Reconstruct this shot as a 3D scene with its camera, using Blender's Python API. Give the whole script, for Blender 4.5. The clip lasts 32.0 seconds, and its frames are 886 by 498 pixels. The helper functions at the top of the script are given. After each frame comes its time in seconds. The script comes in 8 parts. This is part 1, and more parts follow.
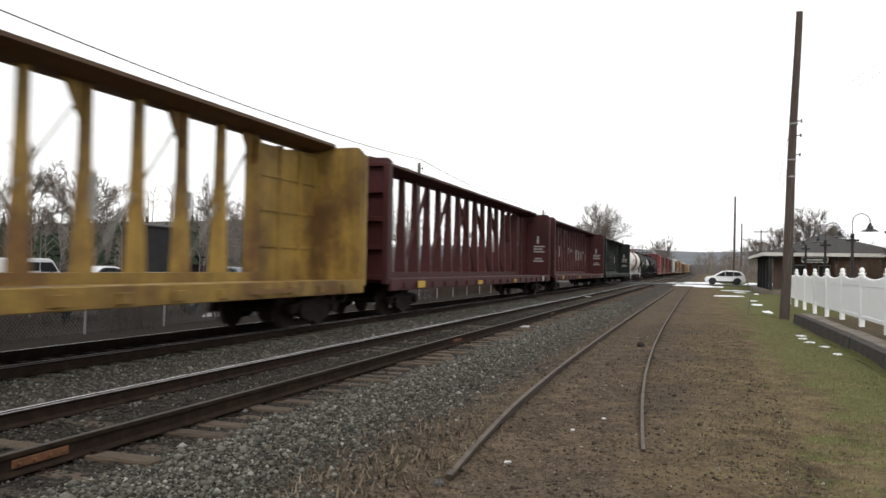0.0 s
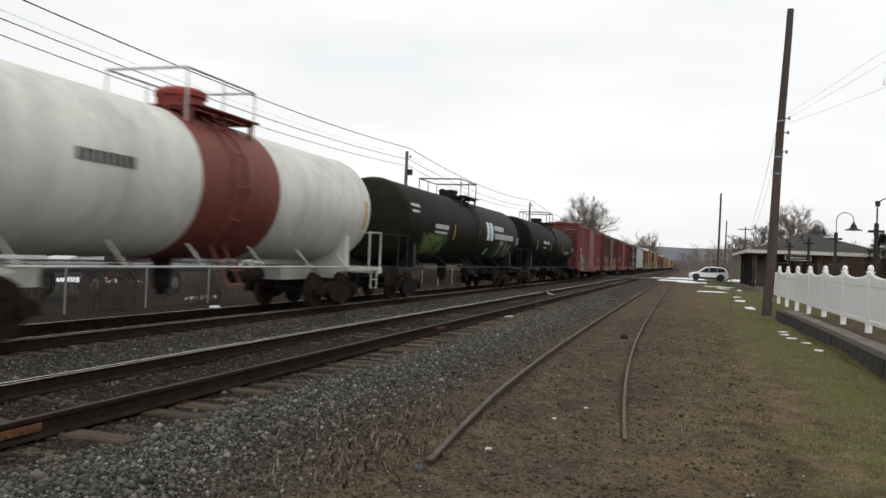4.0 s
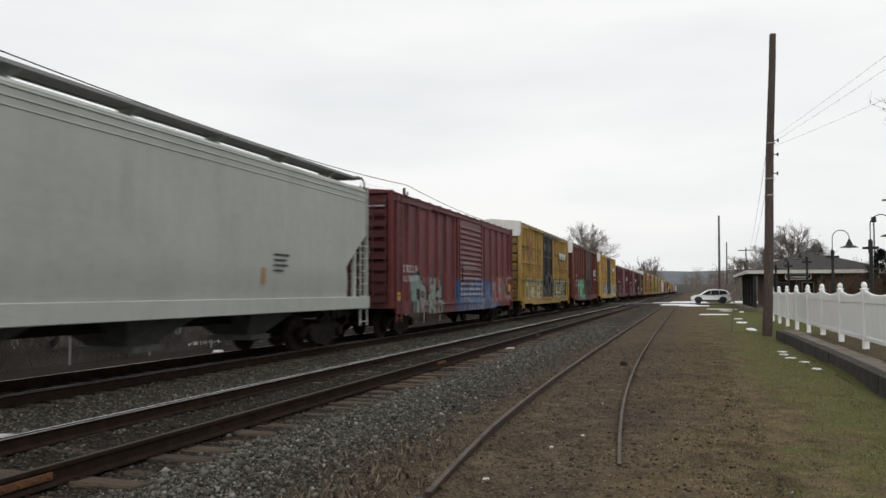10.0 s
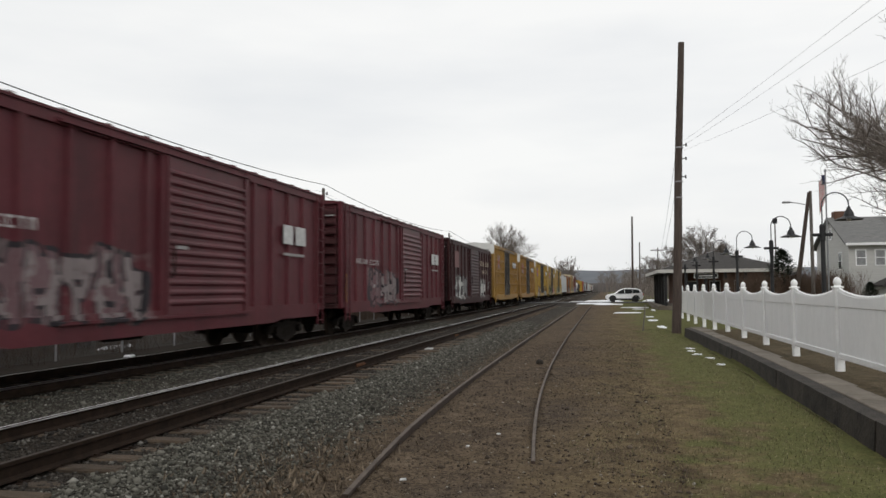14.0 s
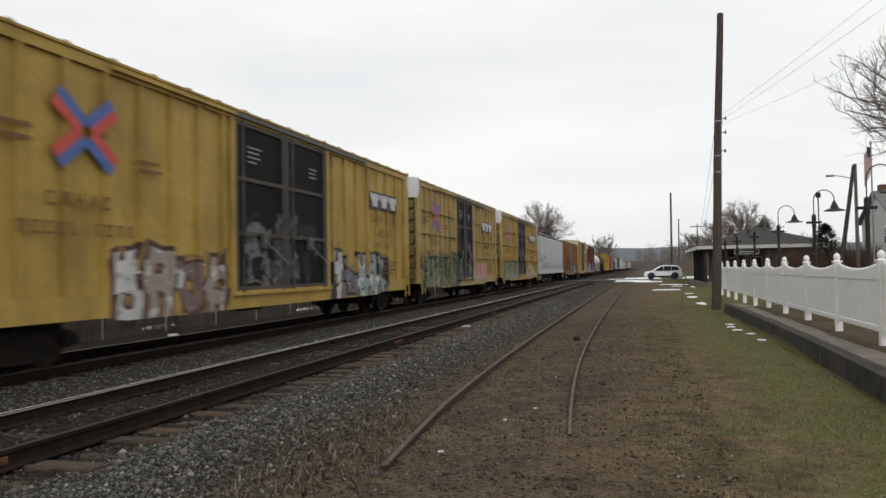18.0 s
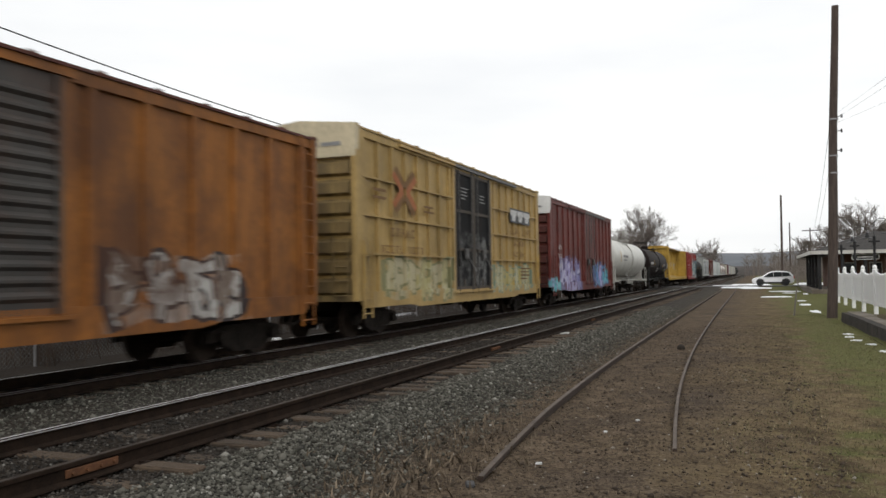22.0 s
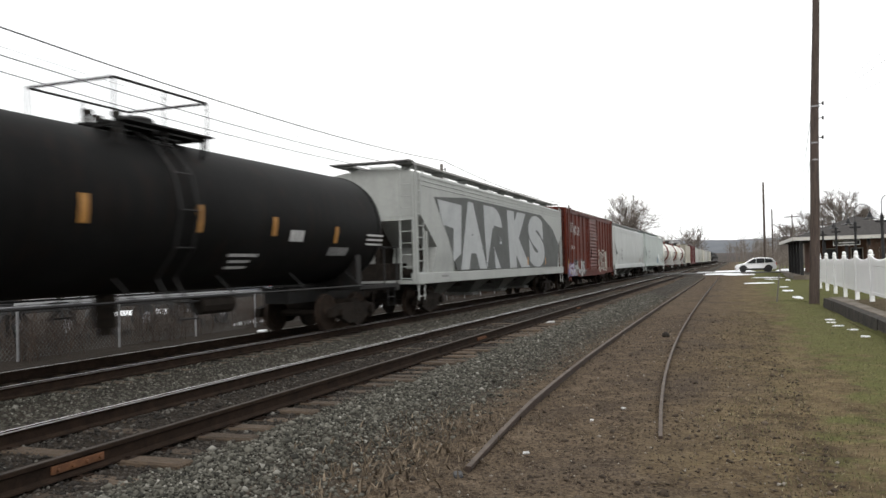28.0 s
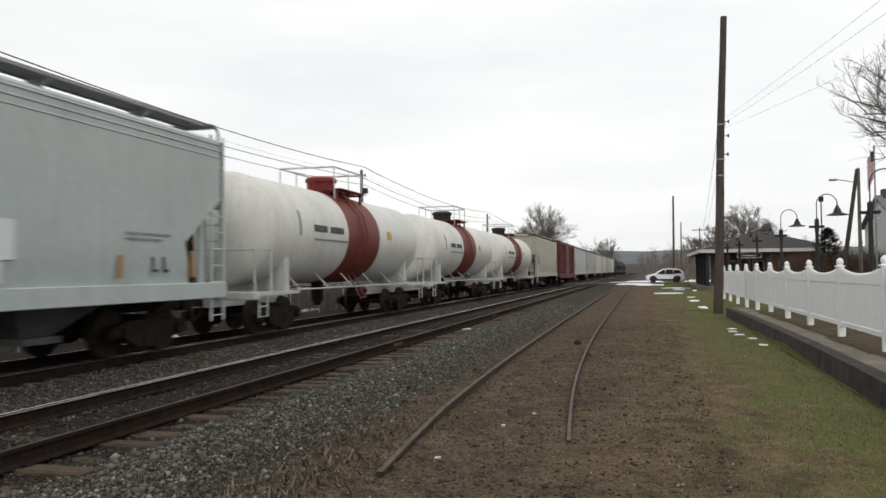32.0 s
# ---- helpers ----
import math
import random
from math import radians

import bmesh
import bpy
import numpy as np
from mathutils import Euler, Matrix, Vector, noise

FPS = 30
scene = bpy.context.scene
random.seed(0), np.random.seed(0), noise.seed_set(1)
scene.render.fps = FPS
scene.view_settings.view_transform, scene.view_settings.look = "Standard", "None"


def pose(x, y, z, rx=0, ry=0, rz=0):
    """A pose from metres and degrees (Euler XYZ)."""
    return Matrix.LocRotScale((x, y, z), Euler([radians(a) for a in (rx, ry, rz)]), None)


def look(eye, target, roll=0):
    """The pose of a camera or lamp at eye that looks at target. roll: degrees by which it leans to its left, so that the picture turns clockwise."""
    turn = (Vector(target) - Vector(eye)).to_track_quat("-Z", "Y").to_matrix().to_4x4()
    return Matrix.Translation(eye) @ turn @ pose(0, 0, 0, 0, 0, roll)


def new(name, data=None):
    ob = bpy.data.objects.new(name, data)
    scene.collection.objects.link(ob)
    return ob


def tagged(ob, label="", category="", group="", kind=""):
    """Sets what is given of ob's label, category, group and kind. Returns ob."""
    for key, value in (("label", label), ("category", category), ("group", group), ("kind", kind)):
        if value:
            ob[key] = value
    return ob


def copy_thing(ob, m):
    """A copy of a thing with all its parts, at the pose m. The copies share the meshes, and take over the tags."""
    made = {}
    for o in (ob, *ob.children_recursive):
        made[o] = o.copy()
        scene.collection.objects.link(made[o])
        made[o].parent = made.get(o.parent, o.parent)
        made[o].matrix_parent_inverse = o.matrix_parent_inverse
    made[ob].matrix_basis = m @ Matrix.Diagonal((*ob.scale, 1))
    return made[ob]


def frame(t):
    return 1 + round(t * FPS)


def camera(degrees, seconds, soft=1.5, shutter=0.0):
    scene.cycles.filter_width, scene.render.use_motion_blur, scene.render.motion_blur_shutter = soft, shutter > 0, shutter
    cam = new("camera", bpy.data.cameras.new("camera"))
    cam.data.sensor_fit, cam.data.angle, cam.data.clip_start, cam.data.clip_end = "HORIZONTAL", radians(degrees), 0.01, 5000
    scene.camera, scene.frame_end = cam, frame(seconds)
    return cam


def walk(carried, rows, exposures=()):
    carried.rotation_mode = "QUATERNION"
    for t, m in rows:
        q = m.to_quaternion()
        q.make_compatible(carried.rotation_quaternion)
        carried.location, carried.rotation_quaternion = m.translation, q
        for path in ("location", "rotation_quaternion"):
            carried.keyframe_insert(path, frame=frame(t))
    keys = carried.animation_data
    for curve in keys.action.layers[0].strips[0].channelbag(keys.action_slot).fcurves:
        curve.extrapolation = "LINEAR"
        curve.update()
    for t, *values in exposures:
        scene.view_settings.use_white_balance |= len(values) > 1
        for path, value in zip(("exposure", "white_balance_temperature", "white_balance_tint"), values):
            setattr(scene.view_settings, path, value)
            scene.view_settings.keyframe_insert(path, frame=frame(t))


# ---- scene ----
def aim(x, y, z, yaw, pitch, roll):
    """A camera pose from a place and its yaw, pitch and roll."""
    return pose(x, y, z, 90 + pitch, 0, yaw) @ pose(0, 0, 0, 0, 0, roll)


cam = camera(58.15, 32.0, soft=1.5, shutter=0.25)
PATH = [
    (0.0, aim(-0.169, 0.147, 1.567, 18.123, 1.245, 1.063)),
    (0.5, aim(-0.161, 0.121, 1.544, 15.911, 1.989, 0.709)),
    (1.0, aim(-0.181, 0.113, 1.545, 13.894, 2.420, 0.603)),
    (1.5, aim(-0.183, 0.106, 1.534, 12.594, 2.640, 0.462)),
    (2.0, aim(-0.182, 0.120, 1.549, 12.229, 1.992, 0.755)),
    (2.5, aim(-0.196, 0.136, 1.540, 12.574, 1.739, 0.990)),
    (4.5, aim(-0.191, 0.257, 1.503, 17.832, 0.395, 2.498)),
    (5.0, aim(-0.202, 0.245, 1.508, 16.788, 1.780, 1.511)),
    (5.5, aim(-0.203, 0.251, 1.507, 17.115, 1.986, 0.953)),
    (6.0, aim(-0.189, 0.215, 1.513, 16.619, 2.333, 0.410)),
    (6.5, aim(-0.204, 0.187, 1.516, 14.901, 2.754, 0.571)),
    (7.0, aim(-0.204, 0.184, 1.519, 13.967, 3.104, 0.663)),
    (7.5, aim(-0.203, 0.172, 1.524, 13.933, 3.179, 0.593)),
    (8.0, aim(-0.182, 0.152, 1.532, 14.216, 3.330, 0.463)),
    (8.5, aim(-0.155, 0.138, 1.531, 14.634, 3.515, 0.497)),
    (9.0, aim(-0.114, 0.119, 1.545, 15.704, 3.664, 0.474)),
    (9.5, aim(-0.064, 0.028, 1.528, 16.126, 3.796, 0.574)),
    (10.0, aim(0.015, -0.026, 1.543, 17.260, 3.002, -0.072)),
    (10.5, aim(0.059, -0.036, 1.552, 18.163, 2.919, -0.355)),
    (11.0, aim(0.076, -0.031, 1.544, 18.492, 2.961, -0.756)),
    (11.5, aim(0.075, -0.020, 1.545, 18.890, 2.938, -1.125)),
    (12.0, aim(0.074, -0.032, 1.559, 18.791, 2.903, -1.222)),
    (12.5, aim(0.077, -0.052, 1.563, 17.266, 2.835, -1.268)),
    (13.0, aim(0.080, -0.070, 1.567, 15.379, 2.823, -1.004)),
    (13.5, aim(0.077, -0.084, 1.570, 12.298, 3.016, -0.625)),
    (15.5, aim(0.062, -0.161, 1.539, 10.969, 2.880, -0.353)),
    (16.0, aim(0.056, -0.151, 1.516, 11.617, 1.866, -0.970)),
    (16.5, aim(0.081, -0.153, 1.528, 12.171, 1.660, -1.050)),
    (17.0, aim(0.089, -0.162, 1.544, 12.721, 1.529, -0.924)),
    (17.5, aim(0.099, -0.162, 1.539, 13.798, 1.422, -1.153)),
    (18.0, aim(0.099, -0.159, 1.526, 14.182, 1.531, -0.981)),
    (18.5, aim(0.094, -0.138, 1.541, 14.505, 0.805, -0.908)),
    (19.0, aim(0.088, -0.099, 1.553, 15.541, 2.165, -0.350)),
    (19.5, aim(0.054, -0.049, 1.582, 19.758, 5.154, -0.510)),
    (20.0, aim(0.116, 0.034, 1.516, 24.495, 6.279, -1.114)),
    (20.5, aim(0.087, 0.028, 1.542, 25.759, 4.899, -0.703)),
    (21.0, aim(0.073, -0.004, 1.546, 24.192, 3.296, -0.622)),
    (21.5, aim(0.070, -0.000, 1.531, 22.405, 2.476, -0.816)),
    (22.0, aim(0.074, -0.019, 1.539, 21.210, 2.044, -0.893)),
    (22.5, aim(0.069, -0.013, 1.540, 20.353, 1.628, -0.606)),
    (23.0, aim(0.063, 0.005, 1.520, 20.317, 1.192, -0.535)),
    (23.5, aim(0.060, 0.016, 1.514, 20.649, 0.785, -0.248)),
    (24.0, aim(0.054, 0.017, 1.523, 21.108, 0.295, -0.024)),
    (24.5, aim(0.063, 0.001, 1.529, 20.939, 0.665, -0.247)),
    (25.0, aim(0.069, -0.017, 1.526, 20.486, 0.919, -0.567)),
    (25.5, aim(0.076, -0.027, 1.529, 20.435, 0.871, -0.658)),
    (27.5, aim(0.077, -0.027, 1.532, 19.938, 1.045, -1.107)),
    (28.0, aim(0.066, -0.015, 1.555, 20.149, 1.271, -1.477)),
    (28.5, aim(0.063, -0.012, 1.535, 22.274, 2.314, -2.091)),
    (29.0, aim(0.053, 0.008, 1.538, 24.286, 2.409, -1.424)),
    (29.5, aim(0.087, 0.003, 1.522, 23.242, 1.709, -0.985)),
    (30.0, aim(0.072, 0.018, 1.526, 19.595, 1.237, 0.096)),
    (30.5, aim(0.087, -0.011, 1.525, 16.200, 1.238, 0.382)),
    (31.0, aim(0.105, -0.032, 1.542, 14.330, 1.215, -0.034)),
    (31.5, aim(0.111, -0.041, 1.537, 13.265, 1.624, -0.276)),
    (32.0, aim(0.114, -0.051, 1.543, 14.331, 1.670, -0.653)),
]
EXPOSURES = [(0.0, 0.42), (1.0, 0.08), (2.0, -0.05), (5.0, 0.06), (7.0, -0.06), (9.0, -0.08), (12.0, -0.05), (13.5, -0.06), (16.0, -0.2), (17.0, -0.04), (18.0, -0.06), (19.0, 0.08), (20.0, -0.13), (21.0, -0.17), (22.0, 0.1), (24.0, 0.42), (28.0, 0.45), (30.0, 0.35), (31.0, 0.12), (32.0, 0.02)]
walk(cam, PATH, EXPOSURES)

# ---- world and light: an overcast winter day ----
world = bpy.data.worlds.new("overcast_sky")
scene.world = world
world.use_nodes = True
wn, wl = world.node_tree.nodes, world.node_tree.links
wn.clear()
w_out = wn.new("ShaderNodeOutputWorld")
w_bg = wn.new("ShaderNodeBackground")
w_sky = wn.new("ShaderNodeTexSky")
w_sky.sky_type, w_sky.sun_disc = "NISHITA", False
w_sky.sun_elevation, w_sky.sun_rotation = radians(34), radians(200)
w_sky.air_density, w_sky.dust_density = 1.0, 4.0
w_co = wn.new("ShaderNodeTexCoord")
w_map = wn.new("ShaderNodeMapping")
w_map.inputs["Scale"].default_value = (1.3, 1.3, 5.5)
w_noise = wn.new("ShaderNodeTexNoise")
w_noise.inputs["Scale"].default_value, w_noise.inputs["Detail"].default_value = 1.5, 5.0
w_noise.inputs["Roughness"].default_value = 0.5
w_ramp = wn.new("ShaderNodeValToRGB")
w_ramp.color_ramp.elements[0].position, w_ramp.color_ramp.elements[0].color = 0.28, (0.79, 0.805, 0.82, 1)
w_ramp.color_ramp.elements[1].position, w_ramp.color_ramp.elements[1].color = 0.60, (0.935, 0.935, 0.922, 1)
w_dim = wn.new("ShaderNodeMix")
w_dim.data_type, w_dim.blend_type = "RGBA", "MULTIPLY"
w_dim.inputs["Factor"].default_value = 1.0
w_dim.inputs["B"].default_value = (0.1, 0.1, 0.1, 1)
w_mix = wn.new("ShaderNodeMix")
w_mix.data_type = "RGBA"
w_mix.inputs["Factor"].default_value = 0.93
wl.new(w_co.outputs["Generated"], w_map.inputs["Vector"])
wl.new(w_map.outputs["Vector"], w_noise.inputs["Vector"])
wl.new(w_noise.outputs["Fac"], w_ramp.inputs["Fac"])
wl.new(w_sky.outputs["Color"], w_dim.inputs["A"])
wl.new(w_dim.outputs["Result"], w_mix.inputs["A"])
wl.new(w_ramp.outputs["Color"], w_mix.inputs["B"])
wl.new(w_mix.outputs["Result"], w_bg.inputs["Color"])
wl.new(w_bg.outputs["Background"], w_out.inputs["Surface"])
w_bg.inputs["Strength"].default_value = 1.12

sun = new("sun", bpy.data.lights.new("sun", "SUN"))
sun.data.energy, sun.data.angle, sun.data.color = 0.8, radians(25), (1.0, 0.97, 0.93)
sun.matrix_world = look((30, -40, 60), (0, 30, 0))


# ---- mesh tools ----
class Geo:
    """Vertices and faces of one mesh, gathered shape by shape."""

    def __init__(self):
        self.v, self.f = [], []

    def add(self, verts, faces):
        n = len(self.v)
        self.v.extend(verts)
        self.f.extend([tuple(i + n for i in f) for f in faces])
        return self

    def box(self, x0, x1, y0, y1, z0, z1, bev=0.0):
        if bev <= 0:
            self.add([(x, y, z) for x in (x0, x1) for y in (y0, y1) for z in (z0, z1)],
                     [(0, 1, 3, 2), (4, 6, 7, 5), (0, 4, 5, 1), (2, 3, 7, 6), (0, 2, 6, 4), (1, 5, 7, 3)])
            return self
        b = min(bev, (x1 - x0) / 2.2, (y1 - y0) / 2.2, (z1 - z0) / 2.2)
        lo, hi = (x0, y0, z0), (x1, y1, z1)
        vs, index = [], {}
        for c in range(8):
            side = [(c >> k) & 1 for k in range(3)]
            for flat in range(3):
                p = [(hi[k] if side[k] else lo[k]) if k == flat else (hi[k] - b if side[k] else lo[k] + b) for k in range(3)]
                index[c, flat] = len(vs)
                vs.append(tuple(p))
        fs = []
        ring = (0, 1, 3, 2)
        for flat in range(3):
            o1, o2 = [k for k in range(3) if k != flat]
            for s in (0, 1):
                cs = [(s << flat) | ((r & 1) << o1) | ((r >> 1) << o2) for r in ring]
                fs.append(tuple(index[c, flat] for c in cs))
        for a in range(3):
            o1, o2 = [k for k in range(3) if k != a]
            for r in range(4):
                c0 = ((r & 1) << o1) | ((r >> 1) << o2)
                c1 = c0 | (1 << a)
                fs.append((index[c0, o1], index[c1, o1], index[c1, o2], index[c0, o2]))
        for c in range(8):
            fs.append((index[c, 0], index[c, 1], index[c, 2]))
        return self.add(vs, fs)

    def prism(self, poly, axis, a, b):
        """A flat outline drawn out along an axis from a to b. The outline is in the two other axes, in order."""
        n = len(poly)
        put = {"x": lambda p, t: (t, p[0], p[1]), "y": lambda p, t: (p[0], t, p[1]), "z": lambda p, t: (p[0], p[1], t)}[axis]
        self.add([put(p, a) for p in poly] + [put(p, b) for p in poly],
                 [tuple(range(n)), tuple(range(2 * n - 1, n - 1, -1))] + [(i, (i + 1) % n, n + (i + 1) % n, n + i) for i in range(n)])
        return self

    def tube(self, p, q, r, n=6, r2=None):
        p, q = Vector(p), Vector(q)
        d = (q - p).normalized()
        u = d.cross(Vector((0, 0, 1)) if abs(d.z) < 0.9 else Vector((1, 0, 0))).normalized()
        w = d.cross(u)
        r2 = r if r2 is None else r2
        vs = []
        for c, rad in ((p, r), (q, r2)):
            for i in range(n):
                t = 2 * math.pi * i / n
                vs.append(tuple(c + rad * (math.cos(t) * u + math.sin(t) * w)))
        fs = [(i, (i + 1) % n, n + (i + 1) % n, n + i) for i in range(n)]
        fs += [tuple(range(n - 1, -1, -1)), tuple(range(n, 2 * n))]
        return self.add(vs, fs)

    def path(self, points, r, n=6):
        """One bent tube along points; r is a radius or one for each point."""
        pts = [Vector(p) for p in points]
        rad = r if isinstance(r, (list, tuple)) else [r] * len(pts)
        u = None
        vs = []
        for k, p in enumerate(pts):
            d = (pts[min(k + 1, len(pts) - 1)] - pts[max(k - 1, 0)]).normalized()
            if u is None:
                u = d.cross(Vector((0, 0, 1)) if abs(d.z) < 0.9 else Vector((1, 0, 0)))
            u = (u - d * u.dot(d)).normalized()
            w = d.cross(u)
            vs += [tuple(p + rad[k] * (math.cos(2 * math.pi * i / n) * u + math.sin(2 * math.pi * i / n) * w)) for i in range(n)]
        fs = [(k * n + i, k * n + (i + 1) % n, (k + 1) * n + (i + 1) % n, (k + 1) * n + i) for k in range(len(pts) - 1) for i in range(n)]
        fs += [tuple(range(n - 1, -1, -1)), tuple(range((len(pts) - 1) * n, len(pts) * n))]
        return self.add(vs, fs)

    def lathe(self, profile, axis, centre, n=24):
        """A profile of (radius, height) turned round an axis through centre."""
        vs, fs = [], []
        for r, h in profile:
            for i in range(n):
                t = 2 * math.pi * i / n
                a, b = r * math.cos(t), r * math.sin(t)
                p = {"x": (h, a, b), "y": (a, h, b), "z": (a, b, h)}[axis]
                vs.append((p[0] + centre[0], p[1] + centre[1], p[2] + centre[2]))
        for k in range(len(profile) - 1):
            for i in range(n):
                j = (i + 1) % n
                fs.append((k * n + i, k * n + j, (k + 1) * n + j, (k + 1) * n + i))
        fs.append(tuple(range(n - 1, -1, -1)))
        m = (len(profile) - 1) * n
        fs.append(tuple(range(m, m + n)))
        return self.add(vs, fs)

    def mesh(self, name, material, smooth=False):
        me = bpy.data.meshes.new(name)
        me.from_pydata(self.v, [], self.f)
        if smooth:
            me.polygons.foreach_set("use_smooth", [True] * len(me.polygons))
            me.set_sharp_from_angle(angle=radians(38))
        me.materials.append(material)
        me.update()
        return me


def hang(name, me, parent, at=None, label=""):
    """One mesh object under a thing or a part."""
    ob = new(name, me)
    ob.parent = parent
    if at is not None:
        ob.matrix_basis = at
    return tagged(ob, label)


def part(name, geo, material, parent, label="", smooth=False):
    return hang(name, geo.mesh(name, material, smooth), parent, None, label)


def thing(name, at, label, category, group="", kind=""):
    ob = new(name)
    ob.matrix_basis = at
    return tagged(ob, label, category, group, kind)


def solo(name, geo, material, label, category, group="", kind="", smooth=False, at=None):
    ob = new(name, geo.mesh(name, material, smooth))
    if at is not None:
        ob.matrix_basis = at
    return tagged(ob, label, category, group, kind)


# ---- materials ----
def material(name):
    m = bpy.data.materials.new(name)
    m.use_nodes = True
    nt = m.node_tree
    b = nt.nodes["Principled BSDF"]
    return m, nt, b


def link(nt, a, b):
    nt.links.new(a, b)


def noise_node(nt, vec, scale, detail=3.0, rough=0.55, stretch=None):
    n = nt.nodes.new("ShaderNodeTexNoise")
    n.inputs["Scale"].default_value, n.inputs["Detail"].default_value, n.inputs["Roughness"].default_value = scale, detail, rough
    if stretch:
        mp = nt.nodes.new("ShaderNodeMapping")
        mp.inputs["Scale"].default_value = stretch
        link(nt, vec, mp.inputs["Vector"])
        vec = mp.outputs["Vector"]
    link(nt, vec, n.inputs["Vector"])
    return n.outputs["Fac"]


def ramp(nt, fac, stops, constant=False):
    r = nt.nodes.new("ShaderNodeValToRGB")
    e = r.color_ramp.elements
    while len(e) < len(stops):
        e.new(0.5)
    for k, (p, c) in enumerate(stops):
        e[k].position = p
        e[k].color = (*c, 1) if isinstance(c, tuple) else (c, c, c, 1)
    if constant:
        r.color_ramp.interpolation = "CONSTANT"
    link(nt, fac, r.inputs["Fac"])
    return r.outputs["Color"]


def mixed(nt, fac, a, b, blend="MIX"):
    m = nt.nodes.new("ShaderNodeMix")
    m.data_type, m.blend_type = "RGBA", blend
    for sock, val in (("Factor", fac), ("A", a), ("B", b)):
        if isinstance(val, (int, float)):
            m.inputs[sock].default_value = val if sock == "Factor" else (val, val, val, 1)
        elif isinstance(val, tuple):
            m.inputs[sock].default_value = (*val, 1)
        else:
            link(nt, val, m.inputs[sock])
    return m.outputs["Result"]


def maths(nt, op, a, b=0.0, c=None):
    m = nt.nodes.new("ShaderNodeMath")
    m.operation = op
    for k, val in enumerate((a, b) if c is None else (a, b, c)):
        if isinstance(val, (int, float)):
            m.inputs[k].default_value = val
        else:
            link(nt, val, m.inputs[k])
    return m.outputs[0]


def bump(nt, b, height, strength=0.3, distance=0.02):
    n = nt.nodes.new("ShaderNodeBump")
    n.inputs["Strength"].default_value, n.inputs["Distance"].default_value = strength, distance
    link(nt, height, n.inputs["Height"])
    link(nt, n.outputs["Normal"], b.inputs["Normal"])


def coords(nt):
    """Object coordinates, shifted by the object's own random number, and the plain ones."""
    tc = nt.nodes.new("ShaderNodeTexCoord")
    oi = nt.nodes.new("ShaderNodeObjectInfo")
    sc = nt.nodes.new("ShaderNodeVectorMath")
    sc.operation = "SCALE"
    sc.inputs[0].default_value = (31.0, 17.0, 23.0)
    link(nt, oi.outputs["Random"], sc.inputs["Scale"])
    ad = nt.nodes.new("ShaderNodeVectorMath")
    ad.operation = "ADD"
    link(nt, tc.outputs["Object"], ad.inputs[0])
    link(nt, sc.outputs["Vector"], ad.inputs[1])
    return ad.outputs["Vector"], tc.outputs["Object"], oi.outputs["Random"]


def plain(name, low, high, scale=6.0, rough=0.7, metal=0.0, bumps=0.2, stretch=None, per_object=0.0, spec=0.4):
    """A surface between two colours, by noise at two scales."""
    m, nt, b = material(name)
    vec, _, rnd = coords(nt)
    f1 = noise_node(nt, vec, scale, 4.0, 0.6, stretch)
    f2 = noise_node(nt, vec, scale * 9, 3.0, 0.6, stretch)
    fac = maths(nt, "ADD", maths(nt, "MULTIPLY", f1, 0.65), maths(nt, "MULTIPLY", f2, 0.35))
    col = ramp(nt, fac, [(0.32, low), (0.68, high)])
    if per_object:
        k = maths(nt, "ADD", 1 - per_object, maths(nt, "MULTIPLY", rnd, 2 * per_object))
        hs = nt.nodes.new("ShaderNodeHueSaturation")
        link(nt, k, hs.inputs["Value"])
        link(nt, col, hs.inputs["Color"])
        col = hs.outputs["Color"]
    link(nt, col, b.inputs["Base Color"])
    b.inputs["Roughness"].default_value, b.inputs["Metallic"].default_value = rough, metal
    b.inputs["Specular IOR Level"].default_value = spec
    if bumps:
        bump(nt, b, f2, bumps)
    return m


RUST = (0.085, 0.036, 0.018)
_paints = {}


